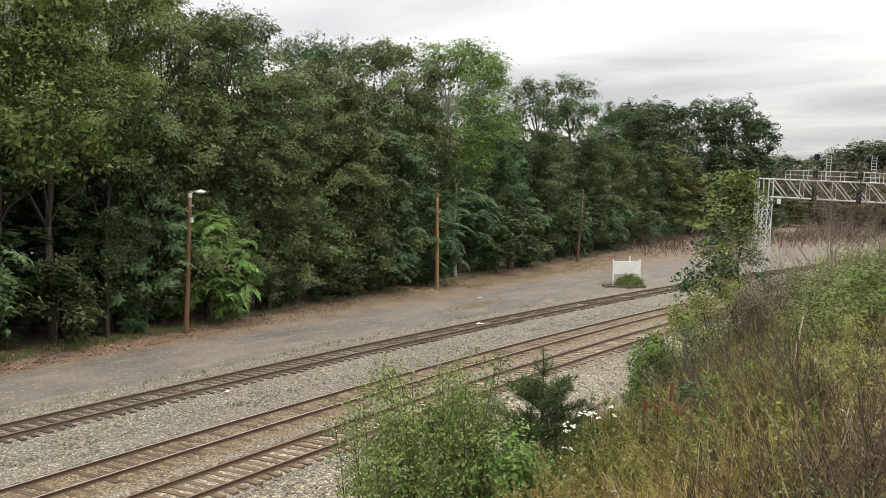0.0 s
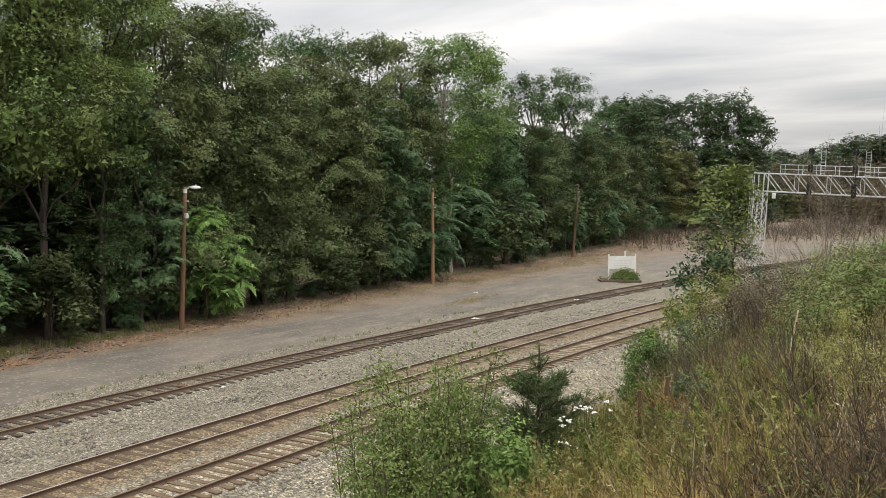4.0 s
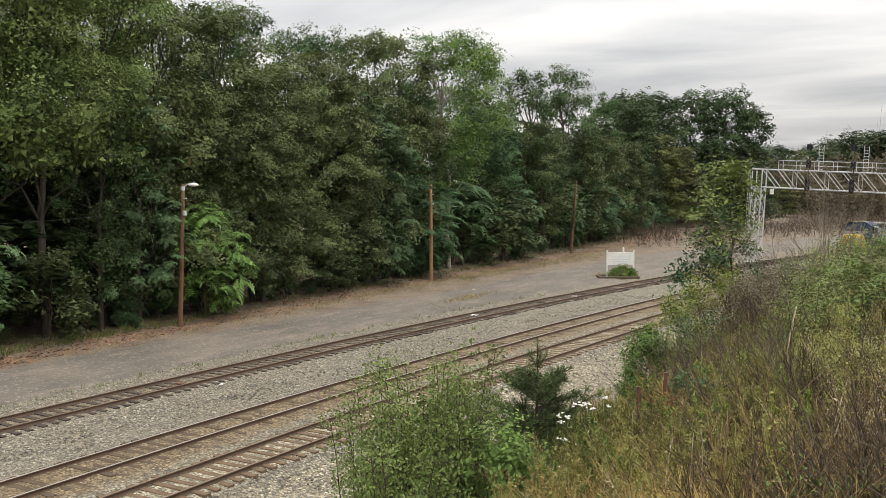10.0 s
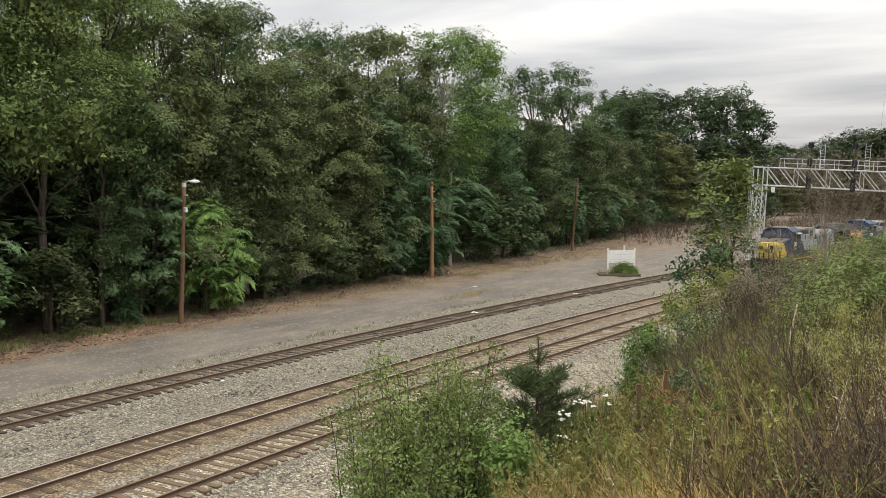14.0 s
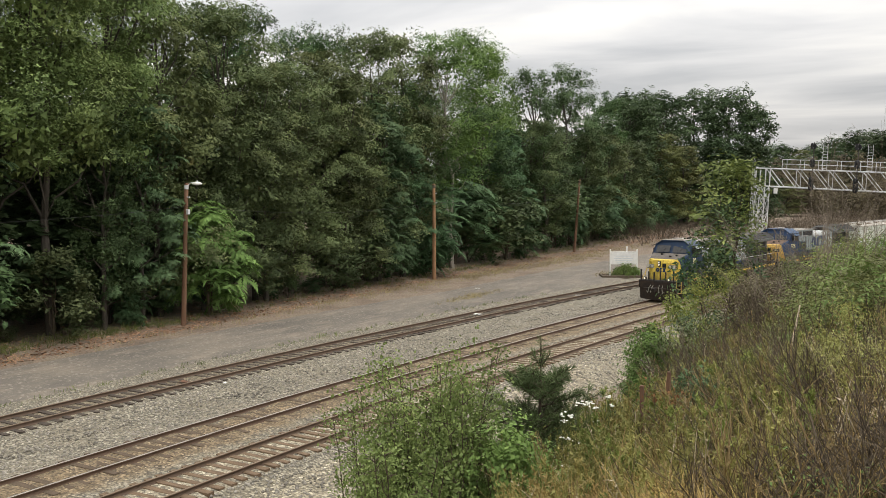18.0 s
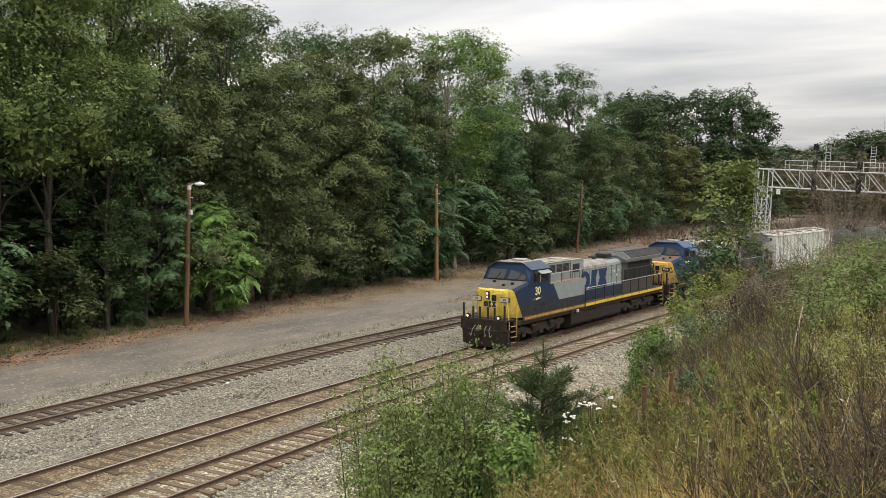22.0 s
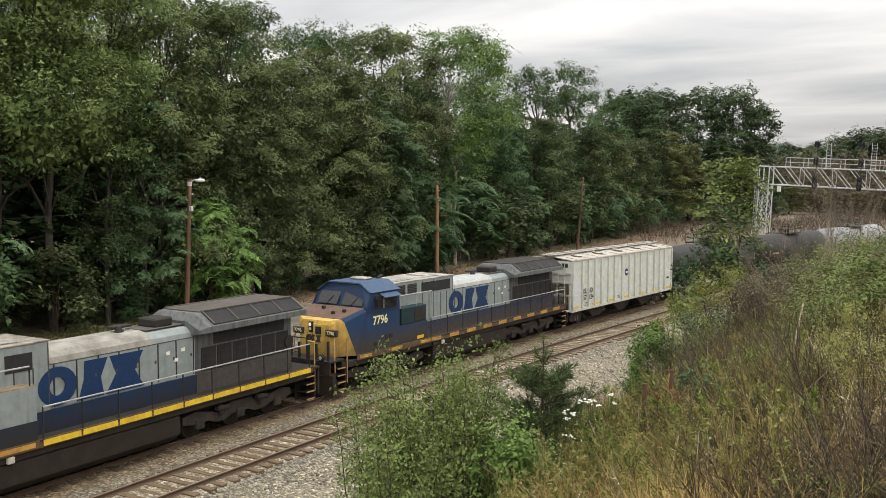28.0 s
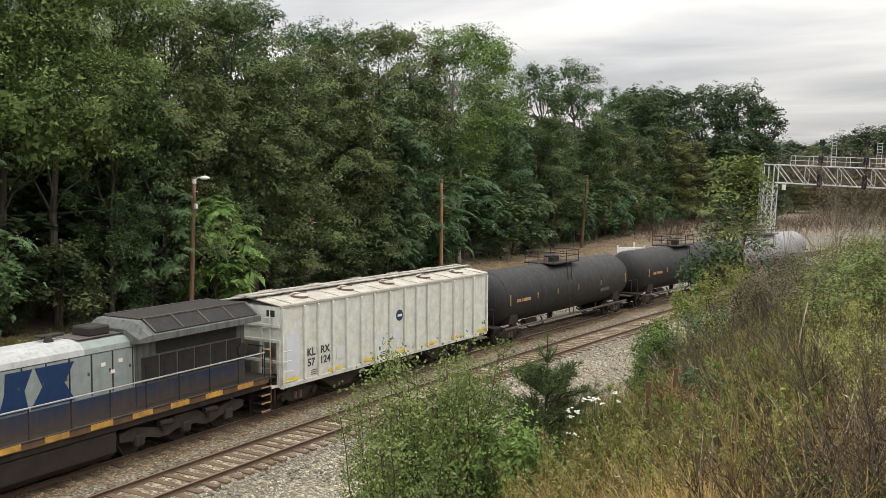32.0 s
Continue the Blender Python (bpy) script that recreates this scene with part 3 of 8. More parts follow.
def tie_mesh(seed, length=2.6):
    rng = np.random.default_rng(seed)
    bm = box(-0.115, 0.115, -length / 2, length / 2, -0.36, -0.172, 0.012)
    for v in bm.verts:
        v.co += Vector(rng.normal(size=3) * 0.008)
    me = bpy.data.meshes.new("sleeper")
    bm.to_mesh(me)
    bm.free()
    return me


def build_track(key, label, tie_mat, rail_mat, lift, gap, s0, s1):
    track = thing("railway_track", label, "railway track", kind="structure")
    lat = LAT[key]
    for sg in (-1, 1):
        mesh_part("rail", rail_mesh(lat + sg * 0.765), rail_mat, track, smooth=False)
    kinds = [tie_mesh(10 + i) for i in range(5)]
    for me in kinds:
        me.materials.append(tie_mat)
    plate = bpy.data.meshes.new("tie_plate")
    bm = bmesh.new()
    for sg in (-1, 1):
        add_box(bm, -0.10, 0.10, sg * 0.765 - 0.16, sg * 0.765 + 0.16, -0.172, -0.158)
    bm.to_mesh(plate)
    bm.free()
    plate.materials.append(M["rust"])
    rng = np.random.default_rng(int(lat * 10) + 90)
    s, count = s0, 0
    while s < s1 and count < 290:
        ob = new("sleeper", kinds[rng.integers(5)])
        p = along(s, lat + rng.normal() * 0.05, lift + rng.normal() * 0.008)
        ob.matrix_basis = pose(*p, 0, 0, heading(s) + rng.normal() * 1.2)
        ob.parent = track
        s += gap * rng.uniform(0.93, 1.07)
        count += 1
    return track


M["asphalt"] = road_mat()
M["rust"] = plain("rust", (0.16, 0.085, 0.05), (0.09, 0.05, 0.035), 0.85, metal=0.0, grain=5, fine=50, bump=0.3)
def rail_steel(name, side, top_col, shine):
    """Rusty web and foot; the head polished by wheels where trains run."""
    mat, nt, bsdf = shell(name)
    vec = coords(nt)
    n = tex(nt, "noise", 8.0, vec, Detail=5.0)
    rusty = mix_node(nt, side, tuple(c * 0.6 for c in side), n.outputs["Fac"])
    g = nt.nodes.new("ShaderNodeNewGeometry")
    sp = nt.nodes.new("ShaderNodeSeparateXYZ")
    nt.links.new(g.outputs["Position"], sp.inputs[0])
    up = ramp_node(nt, sp.outputs["Z"], [(0.0, 0.0), (1.0, 1.0)])
    mr = nt.nodes.new("ShaderNodeMapRange")
    mr.inputs["From Min"].default_value, mr.inputs["From Max"].default_value = -0.006, -0.001
    nt.links.new(sp.outputs["Z"], mr.inputs["Value"])
    nt.links.new(mix_node(nt, rusty, top_col, mr.outputs[0]), bsdf.inputs["Base Color"])
    bsdf.inputs["Roughness"].default_value = 0.75
    r = nt.nodes.new("ShaderNodeMapRange")
    r.inputs["To Min"].default_value, r.inputs["To Max"].default_value = 0.8, shine
    nt.links.new(mr.outputs[0], r.inputs["Value"])
    nt.links.new(r.outputs[0], bsdf.inputs["Roughness"])
    nt.links.new(mr.outputs[0], bsdf.inputs["Metallic"])
    return mat


M["rail_used"] = rail_steel("rail_used", (0.12, 0.072, 0.045), (0.42, 0.39, 0.35), 0.45)
M["rail_worn"] = rail_steel("rail_worn", (0.125, 0.082, 0.054), (0.24, 0.185, 0.135), 0.6)
M["tie_dark"] = plain("tie_dark", (0.070, 0.055, 0.042), (0.030, 0.024, 0.020), 0.9, grain=2.5, fine=30, bump=0.5, stretch=(6, 0.8, 3))
M["tie_tan"] = plain("tie_tan", (0.105, 0.076, 0.050), (0.055, 0.040, 0.028), 0.9, grain=2.5, fine=30, bump=0.5, stretch=(6, 0.8, 3))
M["tie_brown"] = plain("tie_brown", (0.165, 0.112, 0.068), (0.080, 0.054, 0.036), 0.9, grain=2.5, fine=30, bump=0.5, stretch=(6, 0.8, 3))
build_ground()
build_ballast()
build_road()

# ---------------------------------------------------------------- the woods: x, y, height, crown radius, kind
WOOD_NEAR = [
    (30.6, 45.9, 25.4, 5.5, "edge"), (34.7, 46.6, 26.2, 6.0, "edge"), (37.3, 45.4, 26.5, 5.2, "edge"), (42.1, 46.1, 26.6, 5.2, "edge"),
    (46.4, 45.7, 22.9, 4.6, "locust"), (44.2, 51.0, 29.0, 5.4, "oak"), (50.2, 51.5, 25.3, 4.6, "locust"), (29.5, 44.8, 15.2, 3.6, "frond"),
    (40.6, 44.6, 13.3, 3.2, "oak"), (43.4, 44.4, 14.3, 3.2, "frond"), (52.6, 46.0, 22.4, 5.0, "locust"), (49.7, 45.1, 14.4, 3.2, "rust"),
    (56.2, 45.7, 18.6, 4.5, "locust"), (72.3, 60.4, 26.0, 6.0, "oak"), (67.8, 60.3, 24.9, 5.5, "oak"), (60.6, 45.6, 18.3, 4.6, "locust"),
    (66.4, 46.7, 20.4, 5.0, "locust"), (84.2, 62.2, 25.4, 6.0, "oak"), (91.1, 62.5, 26.1, 5.0, "oak"), (55.9, 44.4, 14.6, 3.6, "rust"),
]
WOOD_MIDDLE = [
    (67.2, 45.0, 17.8, 4.0, "locust"), (74.2, 46.6, 22.9, 5.0, "locust"), (80.6, 47.0, 23.6, 4.8, "locust"), (72.3, 44.5, 16.3, 4.0, "frond"),
    (67.2, 44.5, 13.5, 3.4, "rust"), (81.6, 45.9, 18.7, 4.0, "oak"), (86.6, 44.4, 24.4, 6.0, "airy"), (102.4, 48.4, 25.5, 5.5, "airy"),
    (76.6, 44.5, 13.2, 3.6, "frond"), (96.9, 45.8, 17.6, 4.2, "oak"), (101.3, 44.9, 14.6, 4.0, "frond"), (113.7, 46.9, 23.7, 5.4, "oak"),
    (128.4, 48.1, 25.4, 6.0, "oak"), (141.4, 47.8, 23.2, 5.4, "oak"), (113.8, 44.9, 17.0, 4.6, "locust"), (129.1, 44.9, 16.3, 4.6, "rust"),
    (141.4, 45.5, 16.5, 5.0, "locust"),
]
WOOD_END = [
    (165.8, 49.2, 24.6, 7.0, "distant"), (182.0, 56.0, 25.0, 8.0, "distant"), (197.0, 54.0, 26.5, 8.0, "distant"), (189.4, 49.8, 26.6, 7.5, "distant"), (208.7, 47.4, 28.6, 7.5, "distant"), (204.2, 39.3, 28.1, 7.5, "distant"),
    (203.1, 34.5, 25.0, 6.0, "distant"), (150.8, 45.2, 16.0, 5.2, "rust"), (172.0, 45.1, 18.0, 5.5, "olive"), (181.2, 43.7, 16.2, 5.0, "olive"),
    (195.9, 40.4, 17.8, 6.0, "distant"), (199.1, 34.2, 16.4, 6.0, "distant"),
]
WOOD_FAR = [
    (326.7, 46.8, 21.2, 9.0, "distant"), (357.1, 45.7, 21.1, 10.0, "olive"), (397.7, 42.5, 22.8, 12.0, "distant"), (328.9, 27.5, 23.1, 11.0, "distant"),
    (299.4, 19.0, 23.6, 10.0, "distant"), (289.7, 13.4, 23.3, 10.0, "distant"), (289.9, 7.7, 22.6, 10.0, "distant"), (300.0, 0.8, 23.7, 11.0, "distant"),
    (298.7, 27.8, 13.5, 9.0, "brush"), (288.0, 34.4, 11.8, 8.0, "brush"), (269.6, 14.8, 13.0, 9.0, "brush"),
]
WOOD_BRUSH = [
    (264.1, 39.0, 13.7, 6.7, "brush"),
    (242.1, 32.7, 8.6, 5.4, "olive"),
    (270.5, 34.5, 13.3, 8.1, "brush"),
    (262.6, 28.4, 13.8, 8.1, "brush"),
    (243.2, 22.0, 9.9, 6.7, "brush"),
    (257.6, 21.7, 14.3, 8.1, "brush"),
    (255.0, 16.3, 14.8, 8.1, "brush"),
    (238.3, 12.5, 10.4, 6.7, "brush"),
    (249.6, 11.1, 14.8, 8.1, "brush"),
    (249.9, 5.8, 14.5, 8.1, "brush"),
    (249.9, 0.4, 14.5, 8.1, "brush"),
]


def retire(ob):
    for o in (*ob.children_recursive, ob):
        bpy.data.objects.remove(o)


def build_woods():
    kinds = {
        "oak": [make_tree("oak_tree", 1, 20, 5, 0.16, "spray", M["oak_leaf"], M["bark"], "tall dark-green broadleaf tree at the wood's edge", 27000, 24, 0.165, bough=0.76),
                make_tree("oak_tree", 2, 20, 5, 0.12, "spray", M["oak_leaf"], M["bark"], "tall dark-green broadleaf tree at the wood's edge", 27000, 21, 0.165, bough=0.76),
                make_tree("oak_tree", 3, 20, 5, 0.20, "spray", M["oak_leaf"], M["bark"], "tall dark-green broadleaf tree at the wood's edge", 27000, 27, 0.165, bough=0.76)],
        "locust": [make_tree("locust_tree", 4, 20, 5, 0.12, "flat", M["locust_leaf"], M["bark"], "olive-green feathery tree with layered boughs", 25000, 30, 0.21, bough=0.78),
                   make_tree("locust_tree", 5, 20, 5, 0.10, "flat", M["locust_leaf"], M["bark"], "olive-green feathery tree with layered boughs", 25000, 27, 0.21, bough=0.78)],
        "frond": [make_tree("ailanthus_tree", 6, 20, 5, 0.08, "whorl", M["frond_leaf"], M["bark"], "dark-green tree with long drooping feathered leaves", 17000, 32, 0.32),
                  make_tree("ailanthus_tree", 7, 20, 5, 0.10, "whorl", M["frond_leaf"], M["bark"], "dark-green tree with long drooping feathered leaves", 17000, 29, 0.32)],
        "rust": [make_tree("vine_covered_tree", 8, 20, 5, 0.10, "spray", M["rust_leaf"], M["bark"], "brownish-green tree turning to autumn colour", 24000, 27, 0.22, bough=0.8)],
        "olive": [make_tree("turning_tree", 9, 20, 5, 0.08, "flat", M["turning_leaf"], M["bark"], "yellow-olive tree beginning to turn", 18000, 28, 0.30, bough=0.8)],
        "airy": [make_tree("airy_tree", 11, 20, 5, 0.34, "flat", M["fresh_leaf"], M["pale_bark"], "tall open tree with pale forked trunks and thin crown", 22000, 26, 0.20, 3, 0.8, 0.17, 700, bough=0.85)],
    }
    kinds["edge"] = [make_tree("oak_tree", 18, 20, 5, 0.36, "spray", M["edge_leaf"], M["bark"], "tall broadleaf tree with yellowing upper boughs", 40000, 26, 0.135, bough=0.80),
                     make_tree("oak_tree", 19, 20, 5, 0.40, "spray", M["edge_leaf"], M["bark"], "tall broadleaf tree with yellowing upper boughs", 40000, 24, 0.135, bough=0.80)]
    kinds["deep"] = [make_tree("oak_tree", 14, 20, 5, 0.06, "spray", M["dark_leaf"], M["bark"], "dark broadleaf tree deep in the wood", 2600, 26, 0.95, inner=1000)]
    kinds["distant"] = [make_tree("oak_tree", 15, 20, 5, 0.04, "spray", M["dark_leaf"], M["bark"], "distant dark-green tree beyond the yard", 11500, 34, 0.36, inner=5200, bough=1.0),
                        make_tree("oak_tree", 16, 20, 5, 0.04, "spray", M["dark_leaf"], M["bark"], "distant dark-green tree beyond the yard", 11500, 31, 0.36, inner=5200, bough=1.0)]
    kinds["brush"] = [make_tree("brushwood_tree", 17, 12, 7.5, 0.04, "spray", M["scrub_leaf"], M["grey_twig"], "distant brownish tree beyond the yard", 6000, 34, 0.38, inner=900, bough=0.75)]
    rng = np.random.default_rng(5)
    rows = WOOD_NEAR + WOOD_MIDDLE + WOOD_END + WOOD_FAR + WOOD_BRUSH
    for i in range(34):         # the depth of the wood behind its edge
        x = 22 + i * 5.6
        rows.append((x, rng.uniform(53, 66), rng.uniform(16, 19.5), rng.uniform(5, 6.2), "deep"))
    rows += [(24 + i * 3.1, rng.uniform(48.5, 51.0), rng.uniform(9, 13), rng.uniform(3.6, 4.6), "deep") for i in range(9)]
    for x, y, h, r, k in rows:
        proto = kinds[k][rng.integers(len(kinds[k]))]
        z = float(ground_z(x, y)) - 0.1
        h *= 0.97 if x < 60 else 1.0
        tall, wide = (12.0, 7.5) if k == "brush" else (20.0, 5.0)
        m = Matrix.Translation((x, y, z)) @ Euler((0, 0, rng.uniform(0, 6.28))).to_matrix().to_4x4() @ Matrix.Diagonal((r / wide, r / wide, (h - z) / tall, 1))
        copy_thing(proto, m)["group"] = "trees of the wood"
    for ps in kinds.values():
        for p in ps:
            retire(p)


def make_shrub(name, seed, h, r, style, leaf, label, leaves=2500, size=0.2, bark=None, lobes=9):
    return make_tree(name, seed, h, r, 0.12, style, leaf, bark or M["twig"], label, leaves, lobes, size, 3, 0.9, h * 0.012, 160)


def build_understory():
    """Bushes along the foot of the wood."""
    kinds = [make_shrub("ailanthus_shrub", 21, 4, 2, "whorl", M["frond_leaf"], "leafy dark-green shrub with feathered leaves at the wood's edge", 3500, 0.28),
             make_shrub("ailanthus_shrub", 22, 4, 2, "whorl", M["frond_leaf"], "leafy dark-green shrub with feathered leaves at the wood's edge", 3500, 0.28),
             make_shrub("undergrowth_bush", 23, 4, 2, "spray", M["oak_leaf"], "dense dark-green bush at the wood's edge", 3100, 0.22),
             make_shrub("undergrowth_bush", 24, 4, 2, "spray", M["rust_leaf"], "tangled green bush with drying leaves", 3100, 0.21)]
    bright = make_shrub("bright_ailanthus", 25, 5, 2.2, "whorl", M["lush_leaf"], "bright-green young tree with long feathered leaves behind a lamp pole", 8500, 0.32, lobes=18)
    rng = np.random.default_rng(12)
    x = 27.0
    while x < 190:
        y = 44.2 + rng.uniform(-0.5, 2.2)
        h = rng.uniform(3.2, 8.5) if rng.uniform() < 0.68 else rng.uniform(1.0, 2.2)
        r = max(1.0, h * rng.uniform(0.42, 0.62))
        if 44.0 < x < 52.0:
            y, h, r = y + 2.4, h * 0.5, r * 0.6
        elif 83.0 < x < 90.0:
            y, h, r = y + 1.2, h * 0.4, r * 0.6
        elif 31.0 < x < 41.5:
            h, r = h * 0.62, r * 0.75
        z = float(ground_z(x, y)) - 0.05
        k = kinds[rng.integers(4)]
        m = Matrix.Translation((x, y, z)) @ Euler((0, 0, rng.uniform(0, 6.28))).to_matrix().to_4x4() @ Matrix.Diagonal((r / 2, r / 2, h / 4, 1))
        copy_thing(k, m)["group"] = "bushes at the wood's edge"
        x += rng.uniform(1.0, 2.1) * (1 + x / 150)
    bright.matrix_basis = Matrix.Translation((48.4, 43.3, -0.2)) @ Matrix.Diagonal((1.3, 1.15, 1.4, 1))
    for p in kinds:
        retire(p)


build_woods()
build_understory()

# ---------------------------------------------------------------- the weedy bank in front
def polar(deg, r, dz=0.0):
    """A place on the ground by compass turn from the tracks' normal and distance from the camera."""
    x, y = r * math.sin(radians(deg)), r * math.cos(radians(deg))
    return Vector((x, y, float(ground_z(x, y)) + dz))


def blades(rng, n, h, w, lean, spread):
    vs, fs = [], []
    for i in range(n):
        a = rng.uniform(0, 6.28)
        o = np.array([math.cos(a), math.sin(a), 0])
        side = np.array([-math.sin(a), math.cos(a), 0]) * w
        root = rng.normal(size=3) * np.array([spread, spread, 0])
        hh, ln = h * rng.uniform(0.55, 1.15), lean * rng.uniform(0.3, 1.5) * h
        mid = root + o * ln * 0.3 + np.array([0, 0, hh * 0.6])
        tip = root + o * ln + np.array([0, 0, hh * rng.uniform(0.85, 1.0)])
        k = len(vs)
        vs += [root - side, root + side, mid + side * 0.8, mid - side * 0.8, tip + side * 0.25, tip - side * 0.25]
        fs += [(k, k + 1, k + 2, k + 3), (k + 3, k + 2, k + 4, k + 5)]
    return np.array(vs), np.array(fs)


def stalk(rng, h, leaves, size, w=0.0028, top=0, slim=0.16, tuft=0.022):
    """A weed: a stem with leaves up its length, and at need a tuft of small ones on top."""
    bend = rng.normal(size=2) * 0.12 * h
    pts = [np.array([bend[0] * f * f, bend[1] * f * f, h * f]) for f in np.linspace(0, 1, 4)]
    vs, fs = [], []
    for a, b in zip(pts, pts[1:]):
        for s in (np.array([w, 0, 0]), np.array([0, w, 0])):
            k = len(vs)
            vs += [a - s, a + s, b + s * 0.8, b - s * 0.8]
            fs.append((k, k + 1, k + 2, k + 3))
    vs, fs = np.array(vs), np.array(fs)
    f = rng.uniform(0.25, 1.0, leaves)
    c = np.stack([bend[0] * f * f, bend[1] * f * f, h * f], 1)
    t = unit(np.c_[rng.normal(size=(leaves, 2)), rng.uniform(0.0, 1.5, leaves)])
    lv, lf = one_leaf(rng, c + t * size * 0.5, unit(np.array([0, 0, 1.0]) + rng.normal(size=(leaves, 3)) * 0.3), t, size, slim)
    out_v, out_f = [vs, lv], [fs, lf + len(vs)]
    if top:
        c2 = pts[-1] + rng.normal(size=(top, 3)) * np.array([0.03, 0.03, 0.10])
        tv, tf = one_leaf(rng, c2, unit(rng.normal(size=(top, 3))), unit(rng.normal(size=(top, 3))), tuft, 0.6)
        out_v.append(tv)
        out_f.append(tf + len(vs) + len(lv))
    return np.concatenate(out_v), np.concatenate(out_f)


def sticks(rng, h, n, w=0.0042):
    """Bare forking twigs."""
    vs, fs = [], []

    def grow(p, d, L, w, depth):
        q = p + d * L
        for s in (unit(np.cross(d, rng.normal(size=3))) * w,):
            k = len(vs)
            vs.extend([p - s, p + s, q + s * 0.7, q - s * 0.7])
            fs.append((k, k + 1, k + 2, k + 3))
        if depth:
            for _ in range(rng.integers(2, 4)):
                grow(p + d * L * rng.uniform(0.5, 1), unit(d + rng.normal(size=3) * 0.45 + np.array([0, 0, 0.1])), L * rng.uniform(0.5, 0.8), w * 0.65, depth - 1)

    for _ in range(n):
        d = unit(np.array([rng.normal() * 0.4, rng.normal() * 0.4, 1.0]))
        grow(rng.normal(size=3) * np.array([0.15, 0.15, 0]), d, h * 0.5, w, 2)
    return np.array(vs), np.array(fs)


def sown(rng, n, a0, a1, r0, r1, keep=None):
    """Places on the bank, thinning with the distance."""
    out = []
    while len(out) < n:
        a, r = rng.uniform(a0, a1), r0 * (r1 / r0) ** rng.uniform(0, 1)
        p = polar(a, r)
        lat = float(lat_of(p.x, p.y))
        if lat > -9.7 + rng.normal() * 0.35:
            continue
        if keep and rng.uniform() > keep(a, r, lat):
            continue
        out.append(tuple(p))
    return np.array(out)


def stuff(name, temps, rng, places, scale, mat, label, category, tilt=0.12):
    n = len(places)
    nrm = np.c_[rng.normal(size=(n, 2)) * tilt, np.ones(n)]
    v, f = scatter(temps, rng, places, nrm, rng.uniform(*scale, n))
    ob = mesh_part(name, raw_mesh(name, v, f), mat)
    return tagged(ob, label, category, kind="stuff")


def plume(rng, h, shoots, leaves, size, w=0.0026, spread=0.28):
    """A fine upright herb: a stem with thin side shoots set with many small leaves."""
    bend = rng.normal(size=2) * 0.10 * h
    at = lambda f: np.array([bend[0] * f * f, bend[1] * f * f, h * f])
    vs, fs, cs, ts = [], [], [], []

    def strip(p, q, w):
        s = unit(np.cross(q - p, rng.normal(size=3))) * w
        k = len(vs)
        vs.extend([p - s, p + s, q + s * 0.6, q - s * 0.6])
        fs.append((k, k + 1, k + 2, k + 3))

    for f0, f1 in ((0, 0.35), (0.35, 0.7), (0.7, 1.0)):
        strip(at(f0), at(f1), w)
    for _ in range(shoots):
        f = rng.uniform(0.25, 0.95)
        d = unit(np.r_[rng.normal(size=2), 1.3 + rng.uniform(0, 0.9)])
        L = h * spread * rng.uniform(0.5, 1.1) * (1.25 - f)
        strip(at(f), at(f) + d * L, w * 0.6)
        for g in rng.uniform(0.15, 1.05, leaves):
            cs.append(at(f) + d * L * g)
            ts.append(unit(d + rng.normal(size=3) * 0.7))
    cs, ts = np.array(cs), np.array(ts)
    lv, lf = far_leaf(rng, cs + ts * size * 0.4, unit(np.array([0, 0, 1.0]) + rng.normal(size=cs.shape) * 0.5), ts, size * 1.15, 0.42)
    stems = np.array(fs)
    tri = np.concatenate([stems[:, [0, 1, 2]], stems[:, [0, 2, 3]]])
    return np.concatenate([np.array(vs), lv]), np.concatenate([tri, lf + len(vs)])


